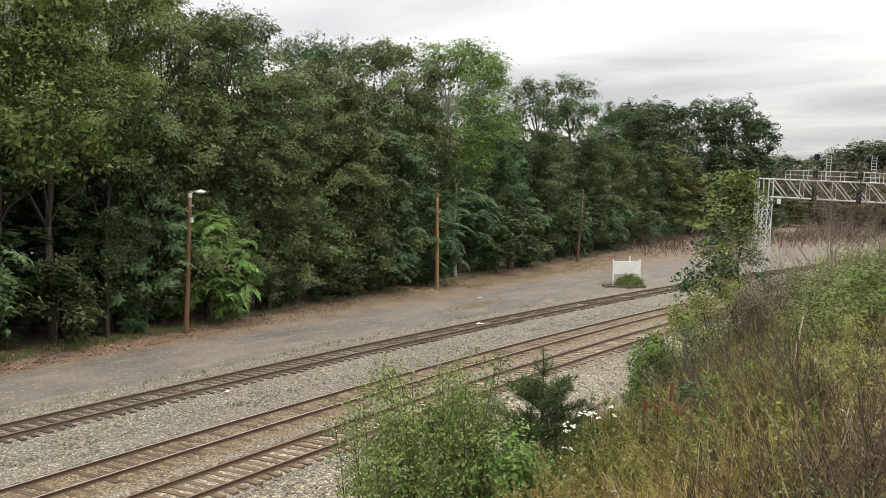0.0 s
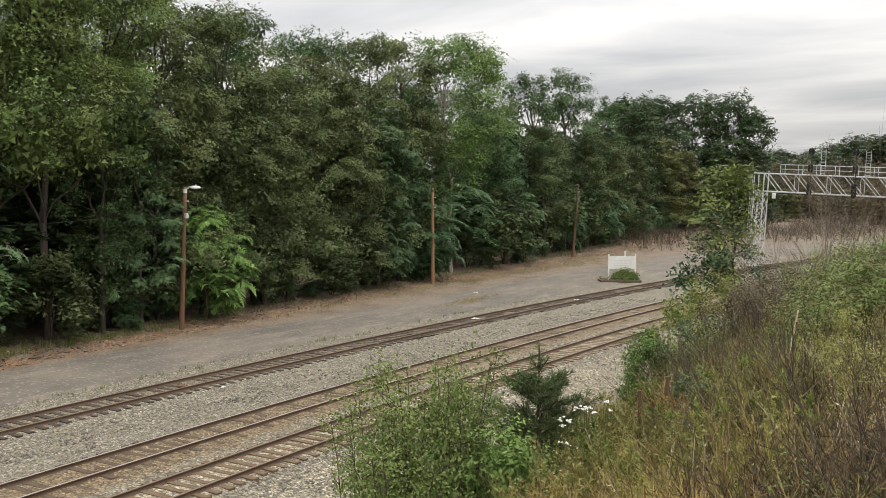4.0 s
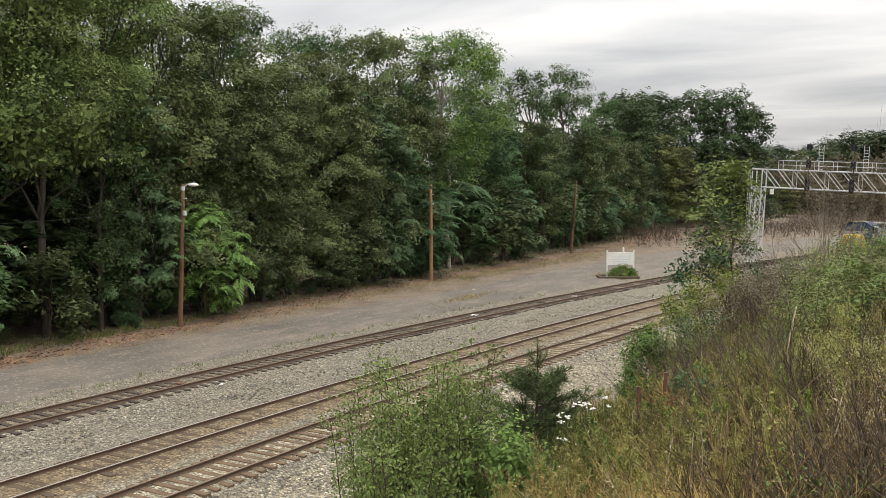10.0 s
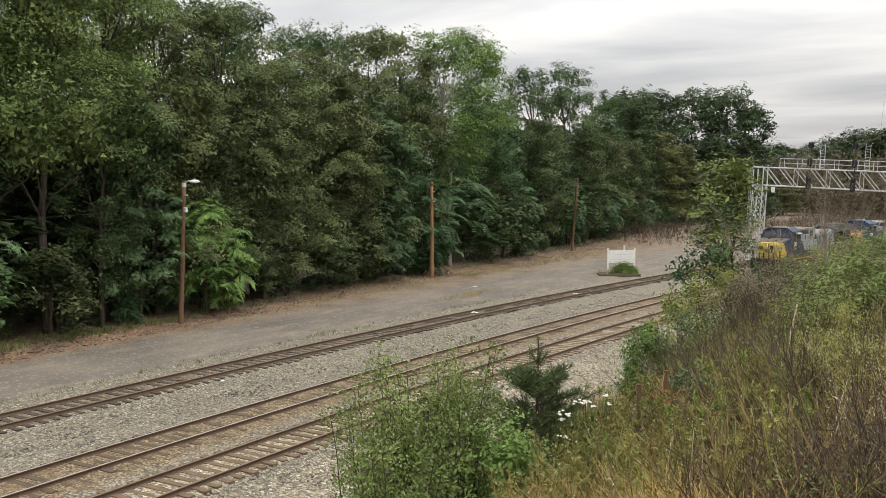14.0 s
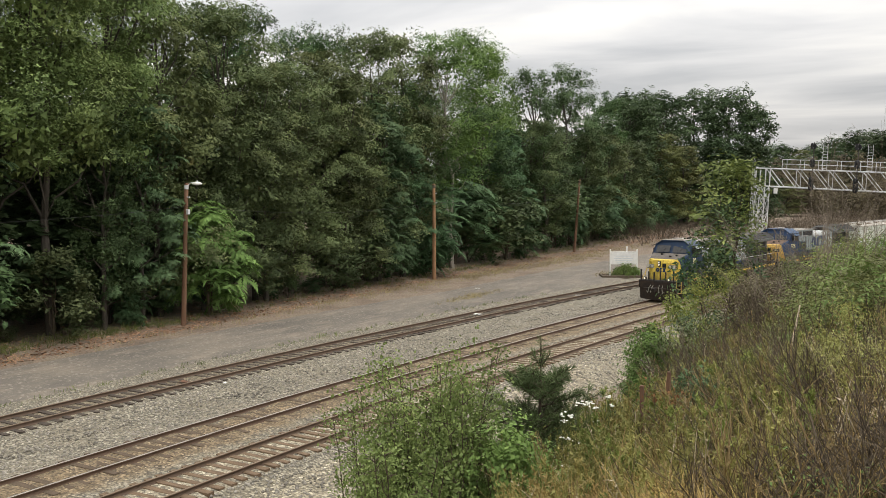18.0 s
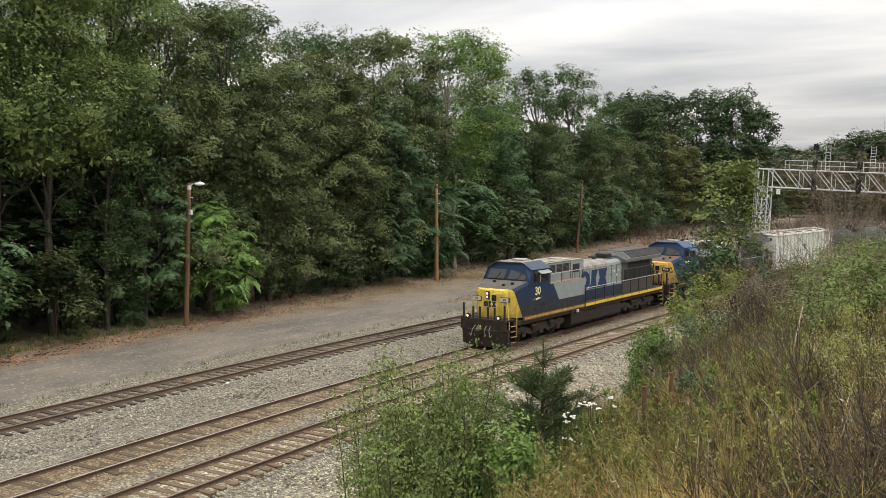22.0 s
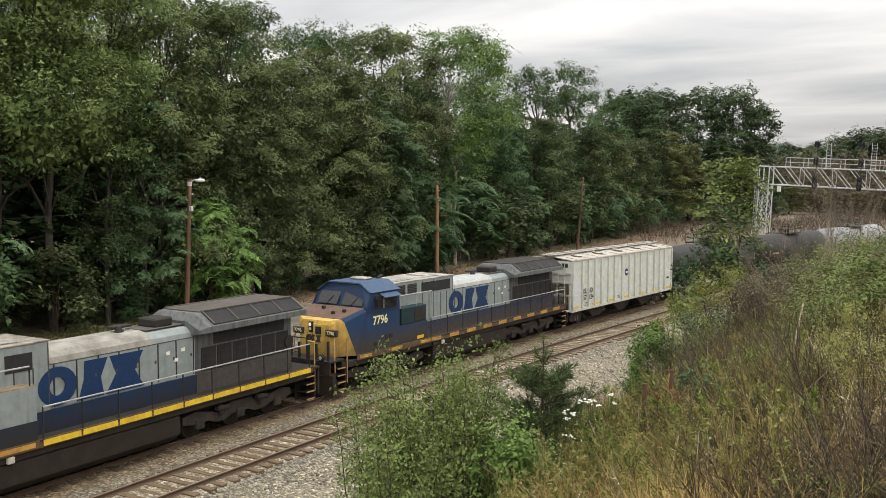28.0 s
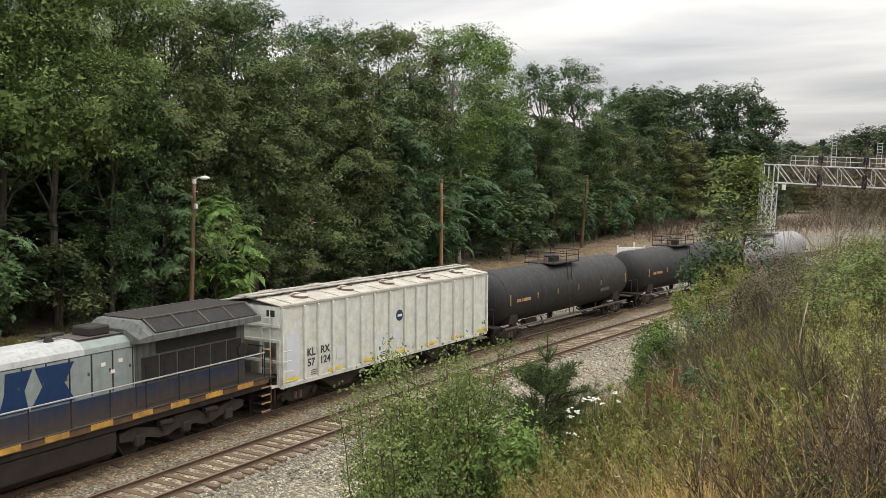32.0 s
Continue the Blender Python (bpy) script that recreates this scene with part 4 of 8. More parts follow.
def build_bank():
    rng = np.random.default_rng(31)

    def patch(a, r, k):
        """Plants grow in patches: a value from 0 to 1 over the bank."""
        q = math.log(r) * 9
        return 0.5 + 0.5 * math.sin(a * 1.15 + k * 1.7 + 1.3 * math.sin(q * 0.9 + k)) * math.sin(q * 1.9 + k * 2.3 + 0.8 * math.sin(a * 0.7))

    def brushy(a, r):
        """The near right of the slope is dark brushwood with little else."""
        return 1 - 0.85 * ease(a, 82.8, 85.2) * (1 - ease(r, 12, 15))

    def ease(v, a, b):
        return min(1.0, max(0.0, (v - a) / (b - a)))

    fine = [blades(rng, 13, 0.60, 0.0042, 0.55, 0.12) for _ in range(7)]
    short = [blades(rng, 12, 0.45, 0.0060, 0.5, 0.16) for _ in range(4)]
    low = lambda a, r: 0.12 if a < 77.5 and r > 15 else 1.0
    # straw on the near slope, olive herbs above it, brown brushwood beyond, greener grass farther off
    stuff("dry_grass", fine, rng, sown(rng, 3200, 62, 90, 5.6, 13.5, lambda a, r, l: (1.0 if 67 < a < 79 else 0.05) * (1 - 0.85 * ease(r, 8.4, 11)) * (0.30 + 0.70 * patch(a, r, 0))), (0.6, 1.25), M["dry_grass"], "tall straw-coloured dry grass on the bank", "grass")
    stuff("green_grass", short, rng, sown(rng, 1200, 50, 93, 9.0, 60, lambda a, r, l: (0.25 if r < 22 and a > 76 else 1.0 if r > 14 else 0.5) * (0.2 + patch(a, r, 1))), (0.6, 1.25), M["green_grass"], "tall olive-green grass on the bank", "grass")
    mug = [plume(rng, 0.95, 12, 7, 0.038, 0.0040) for _ in range(6)]
    gold = [plume(rng, 0.90, 10, 9, 0.044, 0.0040, spread=0.34) for _ in range(5)]
    stuff("mugwort", mug, rng, sown(rng, 1650, 66, 89, 7.5, 24, lambda a, r, l: ease(r, 7.2, 9) * (1 - 0.25 * ease(a, 78, 82)) * (1 - 0.8 * ease(a, 82.5, 84.5) * (1 - ease(r, 11, 14))) * low(a, r) * brushy(a, r) * (0.04 + 0.96 * patch(a, r, 2) ** 1.7)), (0.6, 1.25), M["mugwort_leaf"], "fine feathery olive herbs on the bank", "weeds")
    stuff("goldenrod", gold, rng, sown(rng, 620, 68, 93, 9.0, 45, lambda a, r, l: low(a, r) * brushy(a, r) * patch(a, r, 3) ** 3), (0.6, 1.35), M["yellow_leaf"], "yellowish goldenrod plants going over", "weeds")
    stuff("fresh_weeds", gold, rng, sown(rng, 520, 62, 72.5, 8.5, 14, lambda a, r, l: 0.2 + 0.8 * patch(a, r, 4)), (0.5, 0.9), M["fresh_leaf"], "fresh green weeds in patches on the bank", "weeds")
    weeds = [stalk(rng, 0.8, 30, 0.075, 0.004, slim=0.26) for _ in range(6)]
    stuff("weeds", weeds, rng, sown(rng, 900, 76, 93, 12.0, 60, lambda a, r, l: patch(a, r, 5) ** 2), (0.6, 1.3), M["weed_leaf"], "leafy olive weeds drying out on the bank", "weeds")
    dead = [plume(rng, 1.05, 11, 3, 0.022, 0.0046, 0.48) for _ in range(6)]
    stuff("dead_stalks", dead, rng, sown(rng, 1000, 68, 93, 6.5, 45, lambda a, r, l: (1.0 if a > 77 else 0.16) * low(a, r) * brushy(a, r) * (0.06 + 0.94 * patch(a, r, 5) ** 2)), (0.6, 1.3), M["straw_stalk"], "brown dead stalks standing among the weeds", "weeds", 0.3)
    bare = [sticks(rng, 1.0, 4, 0.0062) for _ in range(8)]
    stuff("bare_twigs", bare, rng, sown(rng, 1150, 74, 93, 7.0, 40, lambda a, r, l: ease(a, 75.5, 79) * low(a, r) * (0.08 + 0.92 * patch(a, r, 6) ** 2)), (0.6, 1.35), M["twig"], "grey-brown bare twigs among the weeds", "brushwood", 0.5)
    pale = [sticks(rng, 1.0, 2, 0.0045) for _ in range(6)]
    stuff("pale_twigs", pale, rng, sown(rng, 260, 75, 93, 7.5, 28, lambda a, r, l: 0.15 + patch(a, r, 7)), (0.8, 1.4), M["straw_stalk"], "tawny dry twigs standing among the weeds", "brushwood", 0.45)
    seed = [stalk(rng, 0.95, 5, 0.05, 0.0035, 26, 0.2, 0.014) for _ in range(6)]
    stuff("seed_heads", seed, rng, sown(rng, 200, 69, 93, 7.5, 24, lambda a, r, l: 0.1 + patch(a, r, 8) ** 2), (0.7, 1.25), M["pale_stem"], "pale fluffy seed heads on dry stalks", "weeds", 0.2)


build_bank()

# ---------------------------------------------------------------- the train
def grimed(name, col, grime, low, high, amount=0.85, rough=0.5, chips=None, streaks=0.6):
    """Vehicle paint with road grime thrown up from the rails, between two heights, and chipped or stained spots."""
    mat, nt, bsdf = shell(name)
    vec = coords(nt)
    a = tex(nt, "noise", 3.0, vec, Detail=6.0, Roughness=0.7)
    b = tex(nt, "noise", 30.0, vec, Detail=4.0)
    st = tex(nt, "noise", 2.5, coords(nt, (2.5, 2.5, 0.2)), Detail=6.0, Roughness=0.6)
    base = mix_node(nt, tuple(c * 0.72 for c in col), col, ramp_node(nt, a.outputs["Fac"], [(0.3, 0.0), (0.65, 1.0)]))
    base = mix_node(nt, base, grime, ramp_node(nt, st.outputs["Fac"], [(0.48, 0.0), (0.76, streaks)]))
    if chips:
        base = mix_node(nt, base, chips, ramp_node(nt, b.outputs["Fac"], [(0.60, 0.0), (0.70, 0.8)]))
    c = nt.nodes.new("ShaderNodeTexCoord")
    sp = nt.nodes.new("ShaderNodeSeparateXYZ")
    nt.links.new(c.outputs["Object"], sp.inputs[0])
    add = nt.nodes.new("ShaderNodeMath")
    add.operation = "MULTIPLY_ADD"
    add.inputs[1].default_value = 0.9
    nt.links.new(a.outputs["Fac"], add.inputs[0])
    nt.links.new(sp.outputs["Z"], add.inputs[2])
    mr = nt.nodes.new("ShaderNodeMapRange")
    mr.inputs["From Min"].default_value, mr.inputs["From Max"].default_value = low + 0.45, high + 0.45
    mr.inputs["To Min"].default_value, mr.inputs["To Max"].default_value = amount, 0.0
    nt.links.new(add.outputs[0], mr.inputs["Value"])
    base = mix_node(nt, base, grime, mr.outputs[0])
    nt.links.new(base, bsdf.inputs["Base Color"])
    nt.links.new(ramp_node(nt, a.outputs["Fac"], [(0.3, rough), (0.7, min(1, rough + 0.25))]), bsdf.inputs["Roughness"])
    bsdf.inputs["Specular IOR Level"].default_value = 0.28
    bumped(nt, bsdf, b.outputs["Fac"], 0.12, 0.006)
    return mat


def glow(name, col, strength):
    mat, nt, bsdf = shell(name)
    bsdf.inputs["Base Color"].default_value = (*col, 1)
    bsdf.inputs["Emission Color"].default_value = (*col, 1)
    bsdf.inputs["Emission Strength"].default_value = strength
    return mat


def dark_glass(name):
    mat, nt, bsdf = shell(name)
    n = tex(nt, "noise", 5.0, coords(nt), Detail=4.0)
    nt.links.new(ramp_node(nt, n.outputs["Fac"], [(0.3, (0.012, 0.014, 0.016)), (0.7, (0.035, 0.036, 0.035))]), bsdf.inputs["Base Color"])
    nt.links.new(ramp_node(nt, n.outputs["Fac"], [(0.3, 0.06), (0.7, 0.28)]), bsdf.inputs["Roughness"])
    bsdf.inputs["Specular IOR Level"].default_value = 0.32
    return mat


GRIME = (0.026, 0.024, 0.022)
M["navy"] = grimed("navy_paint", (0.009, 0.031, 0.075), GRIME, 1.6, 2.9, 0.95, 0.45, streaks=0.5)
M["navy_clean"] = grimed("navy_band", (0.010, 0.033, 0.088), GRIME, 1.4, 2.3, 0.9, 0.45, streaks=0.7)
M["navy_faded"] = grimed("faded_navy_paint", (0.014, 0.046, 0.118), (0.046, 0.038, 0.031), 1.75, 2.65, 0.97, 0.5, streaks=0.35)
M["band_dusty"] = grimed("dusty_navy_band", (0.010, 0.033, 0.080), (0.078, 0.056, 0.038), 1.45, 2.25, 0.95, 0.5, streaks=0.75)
M["royal"] = grimed("royal_roof_paint", (0.036, 0.085, 0.170), (0.12, 0.11, 0.11), 0.0, 0.2, 0.4, 0.45)
M["slate_roof"] = grimed("slate_roof_paint", (0.045, 0.068, 0.110), (0.12, 0.11, 0.10), 0.0, 0.2, 0.4, 0.5)
M["grey_paint"] = grimed("grey_paint", (0.270, 0.310, 0.305), (0.105, 0.095, 0.080), 1.2, 2.2, 0.6, 0.5, (0.21, 0.225, 0.22), streaks=0.35)
# whitish hood-top grey, lightened further for the sun on it
M["pale_grey"] = grimed("pale_grey_paint", (0.44, 0.46, 0.45), (0.16, 0.145, 0.12), 0.0, 0.2, 0.4, 0.5, streaks=0.5)
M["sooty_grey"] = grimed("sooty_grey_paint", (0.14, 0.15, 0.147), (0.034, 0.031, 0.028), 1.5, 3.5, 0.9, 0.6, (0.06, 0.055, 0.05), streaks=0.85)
M["roof_mottled"] = plain("mottled_roof", (0.36, 0.325, 0.27), (0.085, 0.073, 0.060), 0.8, grain=1.8, fine=25, dirt=(0.05, 0.043, 0.037), dirt_amount=0.45)
M["rusty_deck"] = plain("rusty_deck", (0.29, 0.225, 0.155), (0.14, 0.10, 0.068), 0.85, grain=3, fine=30, dirt=(0.07, 0.055, 0.04), dirt_amount=0.35)
M["dusty_truck"] = plain("dusty_truck", (0.050, 0.041, 0.033), (0.020, 0.017, 0.014), 0.9, grain=2.5, fine=30, bump=0.3, dirt=(0.085, 0.066, 0.048), dirt_amount=0.3)
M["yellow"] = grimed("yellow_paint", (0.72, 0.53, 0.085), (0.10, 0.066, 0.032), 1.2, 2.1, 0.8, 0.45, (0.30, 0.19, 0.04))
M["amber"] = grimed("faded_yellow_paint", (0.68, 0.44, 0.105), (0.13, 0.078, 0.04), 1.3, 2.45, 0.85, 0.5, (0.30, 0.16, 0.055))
M["stripe"] = plain("reflective_stripe", (0.80, 0.56, 0.04), (0.55, 0.36, 0.04), 0.4, grain=4, fine=40, dirt=(0.16, 0.10, 0.05), dirt_amount=0.35)
M["old_stripe"] = plain("dulled_stripe", (0.58, 0.33, 0.06), (0.34, 0.19, 0.05), 0.55, grain=4, fine=40, dirt=(0.13, 0.085, 0.05), dirt_amount=0.6)
M["soot"] = plain("sooty_steel", (0.034, 0.030, 0.027), (0.016, 0.014, 0.013), 0.8, grain=3, fine=40, bump=0.2)
M["under"] = plain("underframe", (0.036, 0.028, 0.022), (0.014, 0.011, 0.010), 0.8, grain=2.5, fine=35, bump=0.3, dirt=(0.055, 0.040, 0.030), dirt_amount=0.4)
M["tank_brown"] = plain("fuel_tank", (0.030, 0.023, 0.018), (0.018, 0.014, 0.012), 0.85, grain=2, fine=35, bump=0.2, dirt=(0.045, 0.033, 0.024), dirt_amount=0.4)
M["roof_grime"] = plain("roof_grime", (0.100, 0.088, 0.075), (0.052, 0.046, 0.041), 0.8, grain=2, fine=30, dirt=(0.06, 0.055, 0.05), dirt_amount=0.45)
M["dusty_hood"] = plain("dusty_hood_top", (0.33, 0.32, 0.285), (0.17, 0.155, 0.13), 0.75, grain=2, fine=30, dirt=(0.07, 0.06, 0.05), dirt_amount=0.4)
M["nose_deck"] = plain("grimy_nose_deck", (0.135, 0.120, 0.105), (0.060, 0.053, 0.047), 0.8, grain=2, fine=30, dirt=(0.05, 0.043, 0.037), dirt_amount=0.4)
M["rust_deck"] = plain("rust_brown_deck", (0.155, 0.098, 0.072), (0.080, 0.052, 0.041), 0.8, grain=2, fine=30, dirt=(0.05, 0.040, 0.034), dirt_amount=0.35)
M["roof_pale"] = plain("pale_roof", (0.50, 0.48, 0.43), (0.24, 0.225, 0.20), 0.75, grain=2, fine=30, dirt=(0.075, 0.066, 0.058), dirt_amount=0.65)
M["pilot"] = plain("pilot_steel", (0.034, 0.024, 0.017), (0.012, 0.010, 0.009), 0.85, grain=2.5, fine=35, bump=0.3, dirt=(0.075, 0.048, 0.030), dirt_amount=0.35)
M["screen"] = plain("radiator_screen", (0.030, 0.030, 0.030), (0.015, 0.015, 0.015), 0.8, grain=3, fine=80, bump=0.5)
M["louvre"] = plain("louvre_steel", (0.085, 0.075, 0.068), (0.045, 0.040, 0.038), 0.7, grain=4, fine=40)
M["glass"] = dark_glass("cab_glass")
M["rail_grey"] = plain("handrail_grey", (0.40, 0.40, 0.39), (0.25, 0.24, 0.23), 0.5, grain=4, fine=40)
M["rail_yellow"] = plain("handrail_yellow", (0.62, 0.45, 0.10), (0.40, 0.27, 0.07), 0.5, grain=4, fine=40)
M["rail_orange"] = plain("handrail_orange", (0.42, 0.25, 0.11), (0.25, 0.14, 0.07), 0.6, grain=4, fine=40)
M["hose"] = plain("rubber_hose", (0.24, 0.24, 0.19), (0.12, 0.115, 0.10), 0.7, grain=6, fine=40)
M["board"] = plain("number_board", (0.55, 0.53, 0.45), (0.40, 0.38, 0.33), 0.5, grain=8, fine=50)
M["dark_board"] = plain("dark_number_board", (0.05, 0.045, 0.04), (0.03, 0.028, 0.025), 0.5, grain=8, fine=50)
M["lettering"] = plain("pale_lettering", (0.80, 0.74, 0.42), (0.66, 0.60, 0.34), 0.5, grain=8, fine=50, bump=0)
M["lettering_white"] = plain("white_lettering", (0.78, 0.76, 0.68), (0.6, 0.58, 0.5), 0.5, grain=8, fine=50, bump=0)
M["lettering_black"] = plain("black_lettering", (0.05, 0.05, 0.055), (0.03, 0.03, 0.03), 0.6, grain=8, fine=50, bump=0)
M["headlight"] = glow("headlight", (1.0, 0.93, 0.75), 0.3)
M["lamp_off"] = plain("unlit_lens", (0.5, 0.5, 0.45), (0.3, 0.3, 0.28), 0.2, bump=0)
M["hopper_paint"] = grimed("hopper_paint", (0.665, 0.69, 0.63), (0.36, 0.31, 0.24), 0.3, 1.35, 0.6, 0.55, (0.60, 0.58, 0.51), streaks=0.4)
M["hopper_roof"] = plain("hopper_roof", (0.47, 0.455, 0.405), (0.33, 0.31, 0.265), 0.75, grain=2, fine=30, dirt=(0.22, 0.175, 0.13), dirt_amount=0.5)
M["patch_paint"] = plain("repainted_patch", (0.58, 0.61, 0.63), (0.52, 0.54, 0.56), 0.5, grain=3, fine=30)
M["tank_black"] = grimed("tank_black", (0.024, 0.025, 0.025), (0.06, 0.053, 0.046), 0.4, 1.4, 0.4, 0.5)
M["tank_grey"] = grimed("tank_grey", (0.30, 0.31, 0.32), (0.2, 0.17, 0.14), 0.6, 1.8, 0.5, 0.5)
M["catwalk_rust"] = plain("rusty_catwalk", (0.20, 0.13, 0.09), (0.11, 0.08, 0.06), 0.85, grain=4, fine=40)
M["rust_sill"] = plain("rusty_sill", (0.15, 0.088, 0.045), (0.075, 0.047, 0.030), 0.8, grain=2.5, fine=35, bump=0.2, dirt=(0.05, 0.038, 0.03), dirt_amount=0.5)
M["green_box"] = plain("dark_green_cover", (0.012, 0.036, 0.046), (0.008, 0.022, 0.030), 0.5, grain=3, fine=40)
M["badge_blue"] = plain("badge_blue", (0.010, 0.036, 0.105), (0.008, 0.024, 0.070), 0.5, grain=8, fine=50, bump=0)


def loft(rings, close_ends=True):
    bm = bmesh.new()
    vs = [[bm.verts.new(p) for p in ring] for ring in rings]
    n = len(rings[0])
    for a, b in zip(vs, vs[1:]):
        for i in range(n):
            j = (i + 1) % n
            bm.faces.new((a[i], a[j], b[j], b[i]))
    if close_ends:
        bm.faces.new(list(reversed(vs[0])))
        bm.faces.new(vs[-1])
    bmesh.ops.recalc_face_normals(bm, faces=bm.faces)
    return bm


def lettered(text, size, mat, parent, m, name="number", thick=0.004, slant=0.0):
    cu = bpy.data.curves.new("lettering", "FONT")
    cu.body, cu.size, cu.extrude, cu.resolution_u, cu.shear = text, size, thick, 3, slant
    cu.align_x, cu.align_y, cu.offset = "CENTER", "CENTER", size * 0.018
    tmp = bpy.data.objects.new("lettering", cu)
    scene.collection.objects.link(tmp)
    me = bpy.data.meshes.new_from_object(tmp.evaluated_get(bpy.context.evaluated_depsgraph_get()))
    bpy.data.objects.remove(tmp)
    ob = mesh_part(name, me, mat, parent)
    ob.matrix_basis = m
    return ob


def on_side(x, y, z):
    """A frame that lies on a vehicle's flank, reading from its front to its rear on the y+ side."""
    return Matrix(((-1, 0, 0, x), (0, 0, 1, y), (0, 1, 0, z), (0, 0, 0, 1)))


WHEELS = []


def wheelset(car, x, r=0.5):
    bm = bmesh.new()
    for sg in (-1, 1):
        y = sg * 0.765
        add_tube(bm, (0, y - 0.06, 0), (0, y + 0.06, 0), r, None, 20)
        add_tube(bm, (0, y - sg * 0.075, 0), (0, y - sg * 0.05, 0), r + 0.03, None, 20)
        add_tube(bm, (0, y + sg * 0.05, 0), (0, y + sg * 0.10, 0), r * 0.28, None, 10)
        for k in range(4):
            a = k * math.pi / 2
            add_tube(bm, (0.28 * math.cos(a), y + sg * 0.055, 0.28 * math.sin(a)), (0.28 * math.cos(a), y + sg * 0.07, 0.28 * math.sin(a)), 0.05, None, 6)
    add_tube(bm, (0, -0.8, 0), (0, 0.8, 0), 0.09, None, 8)
    ob = part("wheelset", bm, M["under"], car)
    ob.matrix_basis = pose(x, 0, r)
    WHEELS.append((ob, x, r))
    return ob


def engine_truck(car, x):
    for dx in (-1.98, 0.0, 1.98):
        wheelset(car, x + dx, 0.52)
    for sg in (-1, 1):
        y = sg * 1.16
        out = [(-2.75, 0.62), (-2.75, 0.86), (-2.2, 0.98), (-1.4, 0.80), (-0.9, 0.72), (-0.5, 0.98), (0.5, 0.98), (0.9, 0.72), (1.4, 0.80), (2.2, 0.98), (2.75, 0.86), (2.75, 0.62),
               (2.3, 0.55), (1.6, 0.55), (1.2, 0.42), (0.75, 0.42), (0.4, 0.55), (-0.4, 0.55), (-0.75, 0.42), (-1.2, 0.42), (-1.6, 0.55), (-2.3, 0.55)]
        frame_ob = part("truck_frame", prism([(x + a, b) for a, b in out], y - 0.09, y + 0.09), M["dusty_truck"], car)
        for dx in (-1.98, 0.0, 1.98):
            part("axle_box", box(x + dx - 0.2, x + dx + 0.2, y + sg * 0.06 - 0.09, y + sg * 0.06 + 0.09, 0.34, 0.70, 0.04), M["dusty_truck"], frame_ob)
        for dx in (-1.0, 1.0):
            part("spring", tube((x + dx, y + sg * 0.10, 0.62), (x + dx, y + sg * 0.10, 1.0), 0.11, None, 10), M["soot"], frame_ob)
            part("brake_cylinder", tube((x + dx - 0.32, y + sg * 0.16, 0.86), (x + dx + 0.26, y + sg * 0.16, 0.90), 0.10, None, 10), M["under"], frame_ob)
        part("sand_pipe", pipe([(x + 2.85, y, 1.1), (x + 2.75, y, 0.5), (x + 2.55, y, 0.18)], 0.025, 5), M["soot"], frame_ob)
    part("bolster", box(x - 1.9, x + 1.9, -0.95, 0.95, 0.62, 1.0, 0.05), M["soot"], car)


def freight_truck(car, x):
    for dx in (-0.88, 0.88):
        wheelset(car, x + dx, 0.46)
    for sg in (-1, 1):
        y = sg * 1.02
        out = [(-1.15, 0.62), (-0.65, 0.66), (-0.32, 0.84), (0.32, 0.84), (0.65, 0.66), (1.15, 0.62), (1.15, 0.45), (0.7, 0.42), (0.42, 0.24), (-0.42, 0.24), (-0.7, 0.42), (-1.15, 0.45)]
        fr = part("side_frame", prism([(x + a, b) for a, b in out], y - 0.07, y + 0.07), M["dusty_truck"], car)
        for dx in (-0.88, 0.88):
            part("bearing_cap", tube((x + dx, y - 0.02, 0.46), (x + dx, y + sg * 0.17, 0.46), 0.12, None, 10), M["soot"], fr)
        for dx in (-0.14, 0.14):
            part("spring", tube((x + dx, y + sg * 0.06, 0.30), (x + dx, y + sg * 0.06, 0.58), 0.08, None, 8), M["catwalk_rust"], fr)
    part("bolster", box(x - 0.2, x + 0.2, -1.0, 1.0, 0.45, 0.72, 0.03), M["under"], car)


def coupler(car, x, sg):
    ob = part("coupler", prism([(x, 0.72), (x + sg * 0.45, 0.74), (x + sg * 0.62, 0.66), (x + sg * 0.68, 0.95), (x + sg * 0.45, 1.0), (x, 0.98)], -0.13, 0.13), M["under"], car)
    return ob


def handrail(car, X, u0, u1, y, z0, z1, gap, mat, post_mat):
    n = max(1, round((u1 - u0) / gap))
    rail_ob = part("handrail", tube((X(u0), y, z1), (X(u1), y, z1), 0.025, None, 6), mat, car)
    for i in range(n + 1):
        u = u0 + (u1 - u0) * i / n
        part("stanchion", tube((X(u), y, z0), (X(u), y, z1), 0.022, None, 6), post_mat, rail_ob)


